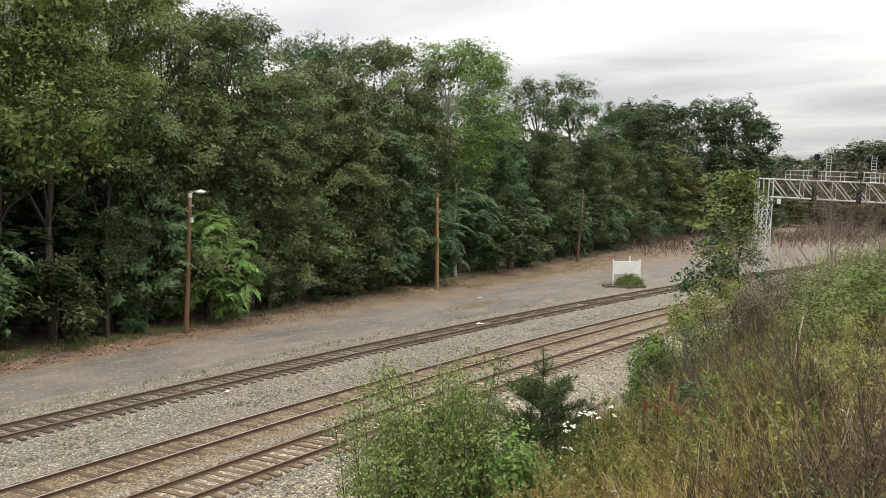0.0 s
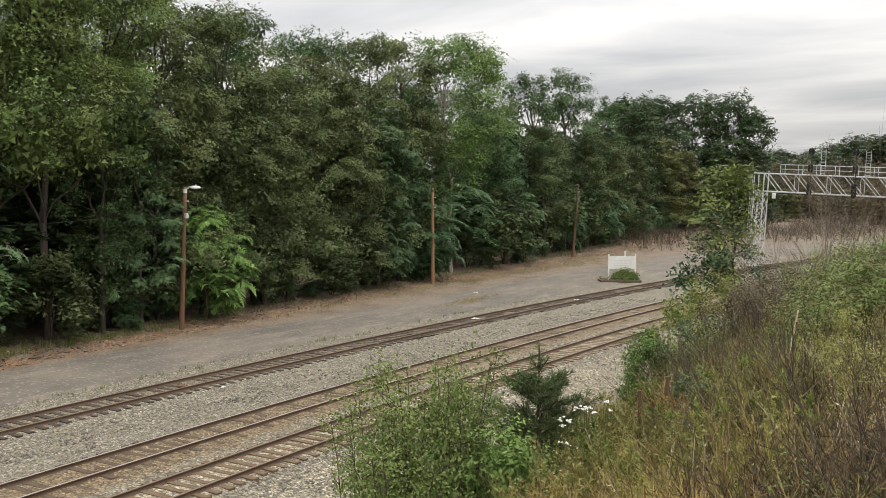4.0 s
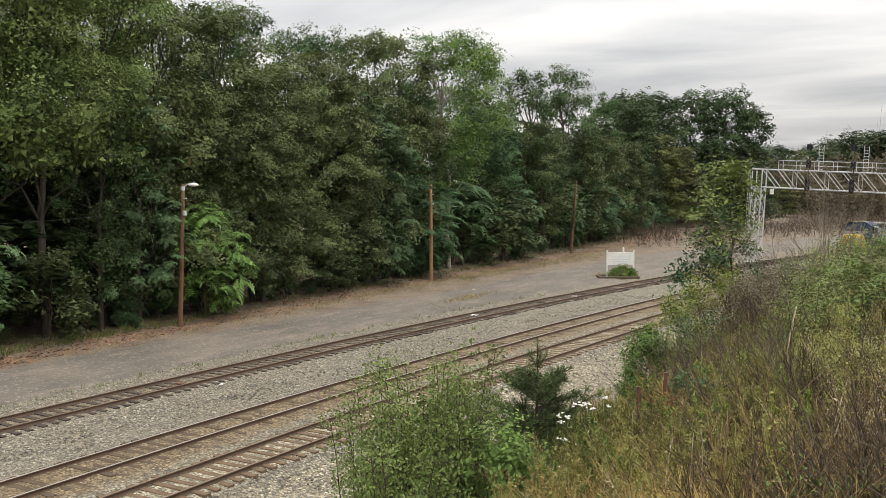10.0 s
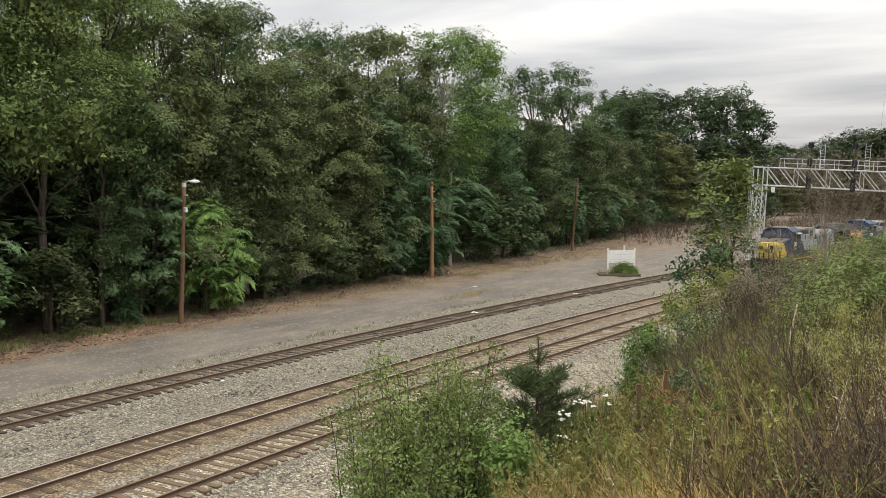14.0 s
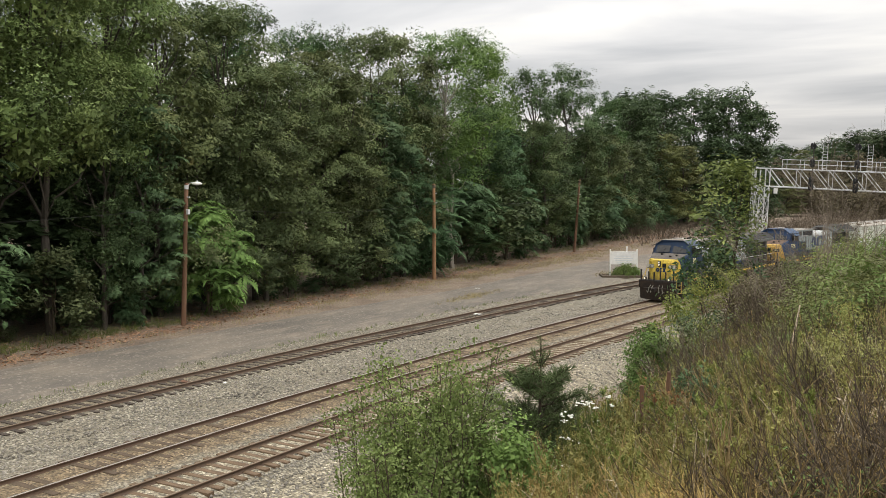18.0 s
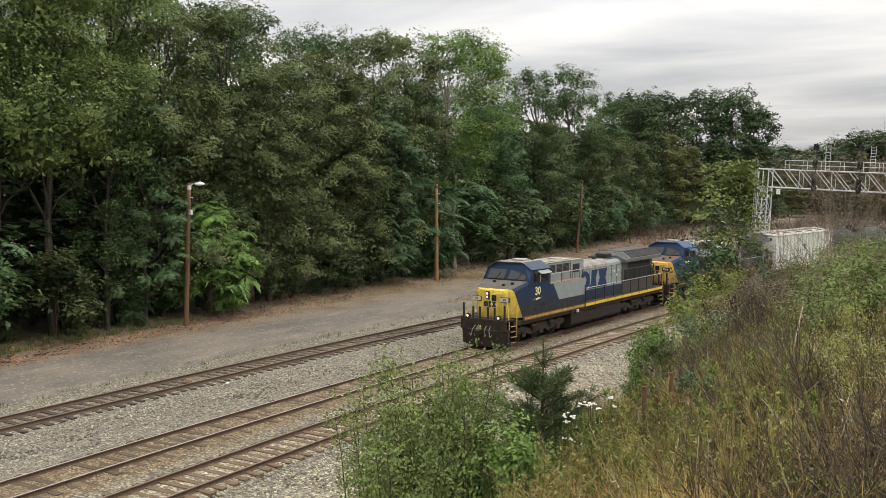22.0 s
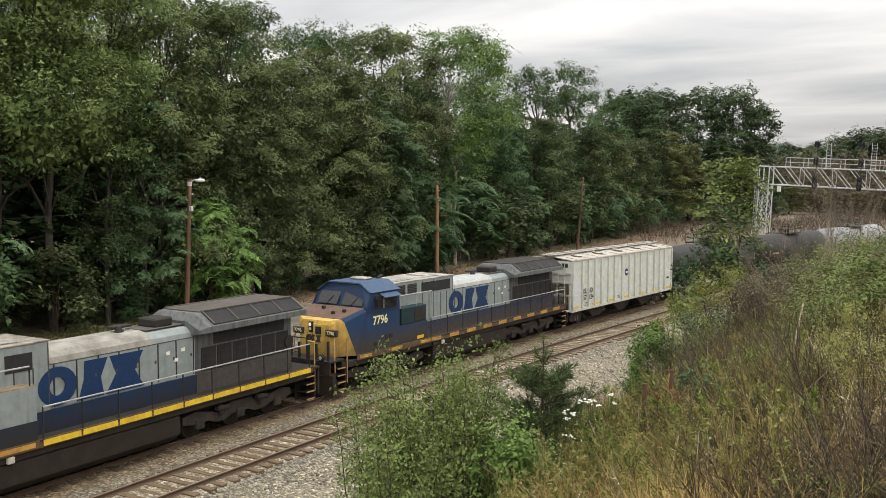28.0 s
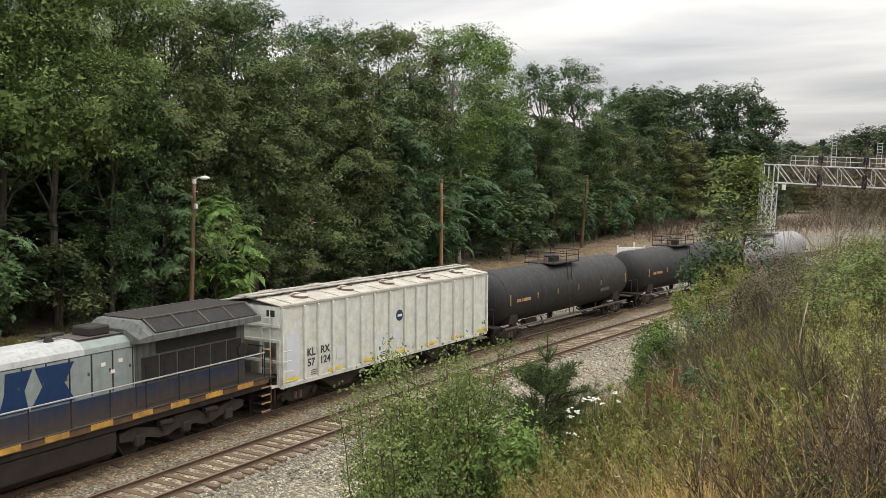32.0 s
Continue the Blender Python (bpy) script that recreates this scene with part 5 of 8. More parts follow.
def emblem(car, X, u0, u1, z0, z1, y, mat):
    """The maker-neutral flank emblem: three bold dark plates, a rounded one, a slanted one and a waisted one."""
    w, h, zc = (u1 - u0), (z1 - z0), (z0 + z1) / 2
    um = u0 + w * 0.17
    disc = [(um + math.cos(2 * math.pi * i / 20) * w * 0.17, zc + math.sin(2 * math.pi * i / 20) * h * 0.5) for i in range(21)]
    disc += [(um + math.cos(2 * math.pi * i / 20) * w * 0.07, zc + math.sin(2 * math.pi * i / 20) * h * 0.24) for i in range(20, -1, -1)]
    slant = [(u0 + w * 0.42, z1), (u0 + w * 0.64, z1), (u0 + w * 0.57, zc), (u0 + w * 0.60, z0), (u0 + w * 0.36, z0), (u0 + w * 0.41, zc)]
    waist = [(u0 + w * 0.66, z1), (u1, z1), (u0 + w * 0.91, zc), (u1, z0), (u0 + w * 0.62, z0), (u0 + w * 0.72, zc)]
    shapes = [disc, slant, waist]
    for sg in (1, -1):
        for sh, out in zip(shapes, (0.033, 0.003, 0.003)):
            part("emblem_plate", prism([(X(u), z) for u, z in sh], sg * (y - 0.04), sg * (y + out)), mat, car)


def locomotive(name, label, lead):
    """A six-axle diesel engine, nose first; u runs back from its headlight."""
    uc = 10.0

    def X(u):
        return uc - u

    car = thing(name, label, "locomotive", group="engines of the freight train")
    text = "30" if lead else "7796"
    nose_mat = M["yellow"] if lead else M["amber"]
    body_mat = M["navy"] if lead else M["navy_faded"]
    stripe_mat = M["stripe"] if lead else M["old_stripe"]
    # frame, pilot and couplers
    part("underframe", box(X(20.4), X(0.1), -1.45, 1.45, 1.08, 1.36, 0.03), M["under"], car)
    part("fuel_tank", cross_prism([(-1.42, 1.05), (-1.42, 0.42), (-1.05, 0.16), (1.05, 0.16), (1.42, 0.42), (1.42, 1.05)], X(13.6), X(6.7), 0.03), M["tank_brown"], car)
    for u, w in ((6.55, 0.3), (7.3, 0.22)):
        part("valve_box", box(X(u + w), X(u), 1.43, 1.53, 1.08, 1.26, 0.02), M["board"] if u > 7 else M["soot"], car)
    for x in (X(3.4), X(16.6)):
        engine_truck(car, x)
    plow = loft([[(X(-0.95), 0.0, 0.08), (X(-0.95), 0.0, 0.92), (X(-0.70), 0.0, 0.98), (X(-0.55), 0.0, 0.08)],
                 [(X(-0.75), 0.85, 0.06), (X(-0.85), 0.85, 0.92), (X(-0.60), 0.85, 0.98), (X(-0.4), 0.85, 0.06)],
                 [(X(-0.45), 1.45, 0.10), (X(-0.55), 1.45, 0.90), (X(-0.35), 1.45, 0.98), (X(-0.2), 1.45, 0.10)]])
    plow2 = loft([[(X(-0.95), 0.0, 0.08), (X(-0.95), 0.0, 0.92), (X(-0.70), 0.0, 0.98), (X(-0.55), 0.0, 0.08)],
                  [(X(-0.75), -0.85, 0.06), (X(-0.85), -0.85, 0.92), (X(-0.60), -0.85, 0.98), (X(-0.4), -0.85, 0.06)],
                  [(X(-0.45), -1.45, 0.10), (X(-0.55), -1.45, 0.90), (X(-0.35), -1.45, 0.98), (X(-0.2), -1.45, 0.10)]])
    part("plow", plow, M["pilot"], car, "rust-dark snow plow under the nose")
    part("plow", plow2, M["pilot"], car)
    part("pilot_plate", box(X(-0.62), X(-0.72), -1.45, 1.45, 0.9, 1.42, 0.02), M["pilot"], car)
    part("front_platform", box(X(0.2), X(-0.72), -1.45, 1.45, 1.42, 1.50, 0.01), M["soot"], car)
    part("rear_platform", box(X(20.9), X(19.9), -1.45, 1.45, 1.38, 1.46, 0.01), M["soot"], car)
    part("rear_pilot", box(X(20.95), X(20.85), -1.4, 1.4, 0.35, 1.42, 0.02), M["under"], car)
    coupler(car, X(-0.7), 1)
    coupler(car, X(20.85), -1)
    for y in (-0.45, -0.25, 0.25, 0.5):
        part("air_hose", pipe([(X(-0.75), y, 1.15), (X(-0.98), y * 1.1, 0.95), (X(-1.02), y * 1.25, 0.6), (X(-0.98), y * 1.5, 0.72)], 0.025, 6), M["hose"], car)
    for end, u0 in (("front", 0.0), ("rear", 20.3)):
        for sg in (-1, 1):
            ladder = part("step_well", box(X(u0 + 0.32), X(u0 + 0.28), sg * 1.02 - 0.42, sg * 1.02 + 0.42, 0.2, 1.42), M["under"], car)
            for k in range(4):
                part("step", box(X(u0 + 0.28), X(u0 - 0.22), sg * 1.2 - 0.25, sg * 1.2 + 0.25, 0.24 + k * 0.29, 0.28 + k * 0.29), M["soot"], ladder)
                part("step_nosing", box(X(u0 + 0.28), X(u0 - 0.22), sg * 1.455 - 0.008, sg * 1.455 + 0.008, 0.235 + k * 0.29, 0.285 + k * 0.29), M["rail_orange"], ladder)
            part("step_side", box(X(u0 + 0.34), X(u0 - 0.28), sg * 0.93 - 0.015, sg * 0.93 + 0.015, 0.2, 1.42), M["under"], ladder)
    # grab irons and posts at the ends
    rail_mat = M["rail_yellow"] if lead else M["rail_orange"]
    for sg in (-1, 1):
        part("grab_iron", pipe([(X(-0.32), sg * 1.42, 0.5), (X(-0.36), sg * 1.42, 1.45), (X(-0.05), sg * 1.15, 2.2), (X(0.1), sg * 1.05, 2.35)], 0.024, 6), rail_mat, car)
        part("grab_iron", pipe([(X(0.36), sg * 1.47, 0.5), (X(0.36), sg * 1.47, 1.5), (X(0.42), sg * 1.40, 2.3)], 0.024, 6), rail_mat, car)
        part("grab_iron", pipe([(X(20.62), sg * 1.42, 0.5), (X(20.62), sg * 1.42, 2.45), (X(20.2), sg * 1.42, 2.55)], 0.024, 6), rail_mat, car)
        part("grab_iron", pipe([(X(20.9), sg * 0.8, 1.45), (X(20.9), sg * 0.8, 2.5), (X(20.9), sg * 0.1, 2.5)], 0.024, 6), M["soot"], car)
        for y in (0.25, 0.68, 1.3):
            part("end_post", box(X(-0.58), X(-0.66), sg * y - 0.05, sg * y + 0.05, 1.5, 2.15 if y < 1 else 2.3, 0.01), M["soot"], car)
        dl = part("ditch_light", tube((X(-0.6), sg * 0.98, 1.62), (X(-0.74), sg * 0.98, 1.62), 0.13, None, 14), M["soot"], car)
        part("lens", tube((X(-0.735), sg * 0.98, 1.62), (X(-0.755), sg * 0.98, 1.62), 0.075, None, 14), M["headlight"] if lead else M["lamp_off"], dl)
    # nose: yellow wedge, then the blue cab
    w0, w1 = 0.78, 1.46
    front = [(X(0.0), -w0, 1.5), (X(0.0), w0, 1.5), (X(0.06), w0, 2.80), (X(0.12), w0 * 0.90, 2.98), (X(0.12), -w0 * 0.90, 2.98), (X(0.06), -w0, 2.80)]
    edge = [(X(0.98), -w1, 1.5), (X(0.98), w1, 1.5), (X(0.50), w1 * 0.84, 2.90), (X(0.42), w1 * 0.76, 3.04), (X(0.42), -w1 * 0.76, 3.04), (X(0.50), -w1 * 0.84, 2.90)]
    base = [(X(1.65), -1.5, 1.5), (X(1.65), 1.5, 1.5), (X(1.62), 1.5, 3.28), (X(1.55), 1.42, 3.37), (X(1.55), -1.42, 3.37), (X(1.62), -1.5, 3.28)]
    nose = part("nose", loft([front, edge]), nose_mat, car, "yellow nose, chipped and grimy" if lead else "faded orange-yellow nose, rust-streaked")
    part("nose_shoulder", loft([edge, base]), body_mat, car)
    part("nose_deck", loft([[(X(0.42), -1.09, 3.035), (X(0.42), 1.09, 3.035), (X(0.44), 1.09, 3.065), (X(0.44), -1.09, 3.065)], [(X(1.56), -1.40, 3.37), (X(1.56), 1.40, 3.37), (X(1.58), 1.40, 3.40), (X(1.58), -1.40, 3.40)]]), M["nose_deck"] if lead else M["rust_deck"], car)
    for u, y in ((0.75, 0.35), (1.15, -0.5), (1.0, 0.75)):
        part("deck_fitting", box(X(u + 0.12), X(u), y - 0.08, y + 0.08, 3.0 + u * 0.3 - 0.05, 3.07 + u * 0.3, 0.02), M["soot"], car)
    door = part("nose_door", box(X(0.03), X(-0.03), -0.02, 0.62, 1.55, 2.85, 0.02), nose_mat, nose)
    part("door_window", box(X(-0.015), X(-0.045), 0.12, 0.42, 2.42, 2.74, 0.03), M["glass"], door)
    part("lamp_housing", box(X(0.08), X(-0.035), -0.28, -0.05, 2.48, 2.92, 0.03), M["soot"], nose)
    for k, z in enumerate((2.80, 2.62)):
        lamp = part("headlight", tube((X(0.1), -0.165, z), (X(-0.05), -0.165, z), 0.10, None, 14), M["soot"], nose)
        part("lens", tube((X(-0.045), -0.165, z), (X(-0.06), -0.165, z), 0.07, None, 14), M["headlight"] if k == 0 or lead else M["lamp_off"], lamp)
    for sg in (-1, 1):
        nb = part("number_board", box(X(0.18), X(0.02), sg * 0.88 - 0.29, sg * 0.88 + 0.29, 2.36, 2.64, 0.02), M["dark_board"], nose)
        part("number_panel", box(X(0.04), X(0.008), sg * 0.88 - 0.26, sg * 0.88 + 0.26, 2.39, 2.61), M["board"] if lead else M["dark_board"], nb)
        lettered(text, 0.20, M["lettering_black"] if lead else M["lettering"], nb, Matrix(((0, 0, 1, X(0.003)), (1, 0, 0, sg * 0.88), (0, 1, 0, 2.50), (0, 0, 0, 1))), "board_number")
    zc, ring_y = 2.24, -0.26
    arc = [(ring_y + 0.13 * math.cos(2 * math.pi * k / 14), zc + 0.15 * math.sin(2 * math.pi * k / 14)) for k in range(15)]
    arc += [(ring_y + 0.055 * math.cos(2 * math.pi * k / 14), zc + 0.07 * math.sin(2 * math.pi * k / 14)) for k in range(14, -1, -1)]
    for sh in (arc, [(-0.10, 2.09), (0.08, 2.09), (0.03, zc), (0.10, 2.39), (-0.07, 2.39), (-0.03, zc)],
               [(0.12, 2.09), (0.42, 2.09), (0.33, zc), (0.42, 2.39), (0.13, 2.39), (0.22, zc)]):
        part("nose_emblem_plate", cross_prism(sh, X(0.03), X(-0.045)), M["badge_blue"] if lead else M["lettering_black"], nose)
    # cab
    cab_front = [(X(1.60), -1.5, 3.10), (X(1.60), 1.5, 3.10), (X(1.62), 1.5, 3.40), (X(2.02), 1.42, 4.02), (X(2.06), 0.9, 4.34), (X(2.06), -0.9, 4.34), (X(2.02), -1.42, 4.02), (X(1.62), -1.5, 3.40)]
    cab_back = [(X(3.95), -1.5, 3.10), (X(3.95), 1.5, 3.10), (X(3.95), 1.5, 3.40), (X(3.95), 1.45, 4.02), (X(3.95), 0.9, 4.36), (X(3.95), -0.9, 4.36), (X(3.95), -1.45, 4.02), (X(3.95), -1.5, 3.40)]
    cab = part("cab", loft([cab_front, cab_back]), M["navy"] if lead else M["navy_clean"], car)
    part("cab_body", box(X(3.95), X(1.64), -1.5, 1.5, 1.5, 3.12), body_mat, car)
    roof_mat = M["slate_roof"] if lead else M["royal"]
    for sg in (-1, 1):
        part("roof_slope", loft([[(X(1.94), sg * 1.47, 3.98), (X(1.94), sg * 0.86, 4.35), (X(1.94), sg * 0.86, 4.38), (X(1.94), sg * 1.49, 4.01)], [(X(4.0), sg * 1.50, 3.98), (X(4.0), sg * 0.86, 4.37), (X(4.0), sg * 0.86, 4.40), (X(4.0), sg * 1.52, 4.01)]]), roof_mat, cab)
    part("roof_panel", box(X(4.0), X(2.0), -0.86, 0.86, 4.36, 4.40, 0.01), M["roof_mottled"] if lead else M["royal"], cab)
    part("roof_visor", loft([[(X(1.90), -1.42, 3.98), (X(1.98), -0.88, 4.34), (X(1.98), 0.88, 4.34), (X(1.90), 1.42, 3.98), (X(1.90), 1.42, 4.03), (X(1.98), 0.88, 4.39), (X(1.98), -0.88, 4.39), (X(1.90), -1.42, 4.03)], [(X(2.2), -1.45, 3.98), (X(2.2), -0.88, 4.34), (X(2.2), 0.88, 4.34), (X(2.2), 1.45, 3.98), (X(2.2), 1.45, 4.03), (X(2.2), 0.88, 4.39), (X(2.2), -0.88, 4.39), (X(2.2), -1.45, 4.03)]]), roof_mat, cab)
    part("antenna_dome", box(X(3.5), X(2.9), -0.45, 0.35, 4.40, 4.50, 0.04), M["roof_pale"], cab)
    part("horn", tube((X(3.75), 0.4, 4.46), (X(4.1), 0.4, 4.50), 0.05, 0.09, 8), M["soot"], cab)
    for sg in (-1, 1):
        # windshield and side windows, with their frames
        a, b = sg * 0.12, sg * 1.22
        ws = part("windshield", loft([[(X(1.640), a, 3.47), (X(1.640), b, 3.47), (X(1.62), b, 3.47), (X(1.62), a, 3.47)], [(X(1.965), a, 3.97), (X(1.955), b * 0.98, 3.97), (X(1.93), b * 0.98, 3.97), (X(1.93), a, 3.97)]]), M["glass"], cab)
        part("wiper", pipe([(X(1.60), (a + b) / 2, 3.47), (X(1.80), (a + b) / 2 + 0.22, 3.80)], 0.012, 5), M["soot"], ws)
        fr = part("window_frame", box(X(3.72), X(2.20), sg * 1.50 - 0.02, sg * 1.50 + 0.02, 3.28, 3.86, 0.01), M["soot"], cab)
        for u in (2.27, 2.80, 3.28):
            part("side_window", box(X(u + (0.46 if u < 2.5 else 0.42)), X(u), sg * 1.515 - 0.02, sg * 1.515 + 0.02, 3.33, 3.81), M["glass"], fr)
        part("armrest_frame", box(X(2.78), X(2.73), sg * 1.52 - 0.03, sg * 1.52 + 0.03, 3.30, 3.84), M["rail_grey"], fr)
        part("sunshade", loft([[(X(2.55), sg * 1.48, 3.90), (X(2.55), sg * 1.75, 3.76), (X(2.55), sg * 1.75, 3.78), (X(2.55), sg * 1.48, 3.93)], [(X(3.78), sg * 1.48, 3.90), (X(3.78), sg * 1.75, 3.76), (X(3.78), sg * 1.75, 3.78), (X(3.78), sg * 1.48, 3.93)]]), M["grey_paint"] if lead else M["royal"], cab)
        part("mirror", box(X(2.22), X(2.18), sg * 1.62 - 0.09, sg * 1.62 + 0.09, 3.40, 3.72, 0.01), M["soot"], cab)
        for u, z in ((2.9, 1.95), (3.2, 1.95), (2.1, 1.75)):
            part("access_plate", box(X(u + 0.22), X(u), sg * 1.505 - 0.008, sg * 1.505 + 0.008, z, z + 0.16, 0.004), M["soot"], car)
    lettered(text, 0.62 if lead else 0.52, M["lettering"], car, on_side(X(2.55), 1.512, 2.80), slant=0.0)
    back = lettered(text, 0.62 if lead else 0.52, M["lettering"], car, Matrix(((1, 0, 0, X(2.55)), (0, 0, -1, -1.512), (0, 1, 0, 2.80), (0, 0, 0, 1))))
    if lead:
        for sg in (1, -1):
            part("lightning_flash", prism([(X(u), z) for u, z in ((1.95, 2.36), (2.75, 2.46), (2.70, 2.38), (3.15, 2.44), (2.35, 2.30), (2.42, 2.38))], sg * 1.503, sg * 1.514), M["lettering"], car)
    # equipment cabinets behind the cab
    end = 8.25 if lead else 4.15
    if lead:
        part("cabinet_blue", prism([(X(3.95), 1.5), (X(3.95), 3.05), (X(4.35), 3.05), (X(5.05), 2.08), (X(end), 2.08), (X(end), 1.5)], -1.5, 1.5), M["navy"], car)
        part("cabinet_grey", prism([(X(4.36), 3.05), (X(end), 3.05), (X(end), 2.085), (X(5.06), 2.085)], -1.495, 1.495), M["grey_paint"], car)
        part("cabinet_deck", box(X(end), X(3.97), -1.47, 1.47, 3.05, 3.08), M["rusty_deck"], car)
        for sg in (-1, 1):
            handrail(car, X, 4.1, 8.1, sg * 1.42, 3.06, 3.62, 1.35, M["rail_grey"], M["soot"])
    else:
        part("cabinet_blue", box(X(6.2), X(3.95), -1.42, 1.42, 1.5, 2.35), body_mat, car)
        for sg in (-1, 1):
            part("battery_box", box(X(6.15), X(4.2), sg * 1.20 - 0.22, sg * 1.20 + 0.22, 2.35, 3.10, 0.03), M["green_box"], car, "dark green cover on the walkway")
            part("box_door", box(X(6.0), X(5.2), sg * 1.42 - 0.012, sg * 1.42 + 0.012, 2.42, 3.02, 0.006), M["soot"], car)
            handrail(car, X, 4.1, 6.6, sg * 1.42, 3.10, 3.66, 1.2, M["rail_grey"], M["rail_grey"])
            part("yellow_label", box(X(5.9), X(5.4), sg * 1.425 - 0.01, sg * 1.425 + 0.01, 1.58, 1.72), M["stripe"], car)
    hood_mat, top_mat = M["grey_paint"], M["roof_mottled"] if lead else M["roof_pale"]
    blower = part("blower_housing", box(X(9.05), X(3.97), -1.0, 1.0, 1.5, 4.14, 0.02), hood_mat, car)
    part("blower_roof", box(X(9.08), X(3.97), -1.02, 1.02, 4.145, 4.19, 0.01), top_mat, car, "flat roof, weathered and streaked")
    for u in (4.5, 5.4, 7.5):
        part("roof_hatch", box(X(u + 0.75), X(u), -0.7, 0.7, 4.19, 4.23, 0.01), M["roof_pale"], blower)
    for sg in (-1, 1):
        us = ((4.75, 5.45), (5.62, 6.32), (6.48, 7.18)) if lead else ((4.35, 5.05), (5.25, 5.95))
        for a, b in us:
            lv = part("louvre", box(X(b), X(a), sg * 1.0 - 0.015, sg * 1.0 + 0.015, 3.56, 4.04), M["screen"], blower)
            for k in range(6):
                part("louvre_slat", box(X(b), X(a), sg * 1.02 - 0.02, sg * 1.02 + 0.02, 3.60 + k * 0.075, 3.63 + k * 0.075), M["louvre"], lv)
        a, b, z0, z1 = (7.65, 8.5, 3.42, 3.92) if lead else (6.35, 8.75, 3.55, 4.02)
        part("filter_screen", box(X(b), X(a), sg * 1.0 - 0.02, sg * 1.0 + 0.02, z0, z1, 0.005), M["screen"], blower)
        for u in ((6.95, 7.9, 8.45) if not lead else (7.9, 8.5)):
            part("door_seam", box(X(u + 0.03), X(u), sg * 1.0 - 0.012, sg * 1.0 + 0.012, 2.2, 3.45), M["soot"], blower)
        for u in (4.3, 6.4, 7.35, 9.0):
            part("panel_seam", box(X(u + 0.03), X(u), sg * 1.0 - 0.012, sg * 1.0 + 0.012, 2.3, 4.1), M["soot"] if u < 9 else M["louvre"], blower)
    # engine hood
    prof = [(-0.95, 1.5), (-0.95, 3.42), (-0.90, 3.62), (-0.72, 3.78), (-0.35, 3.86), (0.35, 3.86), (0.72, 3.78), (0.90, 3.62), (0.95, 3.42), (0.95, 1.5)]
    hood = part("engine_hood", cross_prism(prof, X(14.75), X(9.05)), hood_mat, car)
    tprof = [(-0.955, 3.45), (-0.91, 3.635), (-0.725, 3.795), (-0.35, 3.875), (0.35, 3.875), (0.725, 3.795), (0.91, 3.635), (0.955, 3.45), (0.90, 3.45), (0.0, 3.5), (-0.90, 3.45)]
    part("hood_top", cross_prism(tprof, X(12.9), X(9.10)), M["dusty_hood"] if lead else M["pale_grey"], hood)
    part("exhaust_housing", box(X(14.3), X(13.5), -0.42, 0.42, 3.86, 4.16, 0.05), M["soot"], hood)
    part("soot_stain", box(X(14.72), X(12.95), -0.6, 0.6, 3.862, 3.878), M["roof_grime"], hood)
    part("bell", tube((X(12.3), 0.1, 3.87), (X(12.3), 0.1, 4.05), 0.16, 0.08, 10), M["soot"], hood)
    part("horn_cluster", box(X(12.9), X(12.1), -0.25, 0.05, 3.98, 4.06, 0.02), M["soot"], hood)
    for sg in (-1, 1):
        for i in range(7):
            u = 9.25 + i * 0.78
            dr = part("hood_door", box(X(u + 0.72), X(u), sg * 0.95 - 0.014, sg * 0.95 + 0.014, 2.32, 3.42, 0.005), hood_mat, hood)
            part("latch", box(X(u + 0.66), X(u + 0.60), sg * 0.97 - 0.012, sg * 0.97 + 0.012, 2.82, 2.92), M["louvre"], dr)
        for i in range(8):
            part("door_seam", box(X(9.25 + i * 0.78 - 0.01), X(9.25 + i * 0.78 - 0.05), sg * 0.95 - 0.012, sg * 0.95 + 0.012, 2.2, 3.46), M["soot"], hood)
        part("hood_rail_seam", box(X(14.7), X(9.1), sg * 0.95 - 0.014, sg * 0.95 + 0.014, 3.44, 3.465), M["louvre"], hood)
        part("blue_band", box(X(14.72), X(8.3 if lead else 6.2), sg * 0.985 - 0.025, sg * 0.985 + 0.035, 1.5, 2.16), M["navy_clean"] if lead else M["band_dusty"], hood)
        part("sooty_band", box(X(19.7), X(14.74), sg * 0.985 - 0.025, sg * 0.985 + 0.033, 1.5, 2.16), M["louvre"] if lead else M["band_dusty"], hood)
        for u, z in ((13.45, 3.02), (13.8, 2.75), (14.1, 3.05), (16.2, 3.1), (16.9, 3.14), (17.6, 3.1)):
            part("white_label", box(X(u + 0.16), X(u), sg * 0.975 - 0.012, sg * 0.975 + 0.012, z, z + 0.11), M["lettering_white"], hood)
    emblem(car, X, 8.65, 12.5, 2.22, 3.36, 0.975, M["badge_blue"])
    # radiator section with its overhanging wings
    rear = part("radiator_hood", box(X(19.75), X(14.75), -0.98, 0.98, 1.5, 3.58, 0.02), M["sooty_grey"], car)
    wing = [(-0.99, 3.50), (-1.50, 3.60), (-1.50, 3.80), (-0.85, 4.22), (0.85, 4.22), (1.50, 3.80), (1.50, 3.60), (0.99, 3.50)]
    ring = lambda u, k: [(X(u), y * k, z if z < 3.55 else 3.5 + (z - 3.5) * (0.65 if k < 1 else 1)) for y, z in wing]
    rad = part("radiator", loft([ring(14.62, 0.86), ring(14.85, 1.0), ring(20.05, 1.0)]), M["sooty_grey"], car)
    part("radiator_top", box(X(19.95), X(15.1), -0.86, 0.86, 4.222, 4.26, 0.01), M["roof_grime"] if lead else M["soot"], rad)
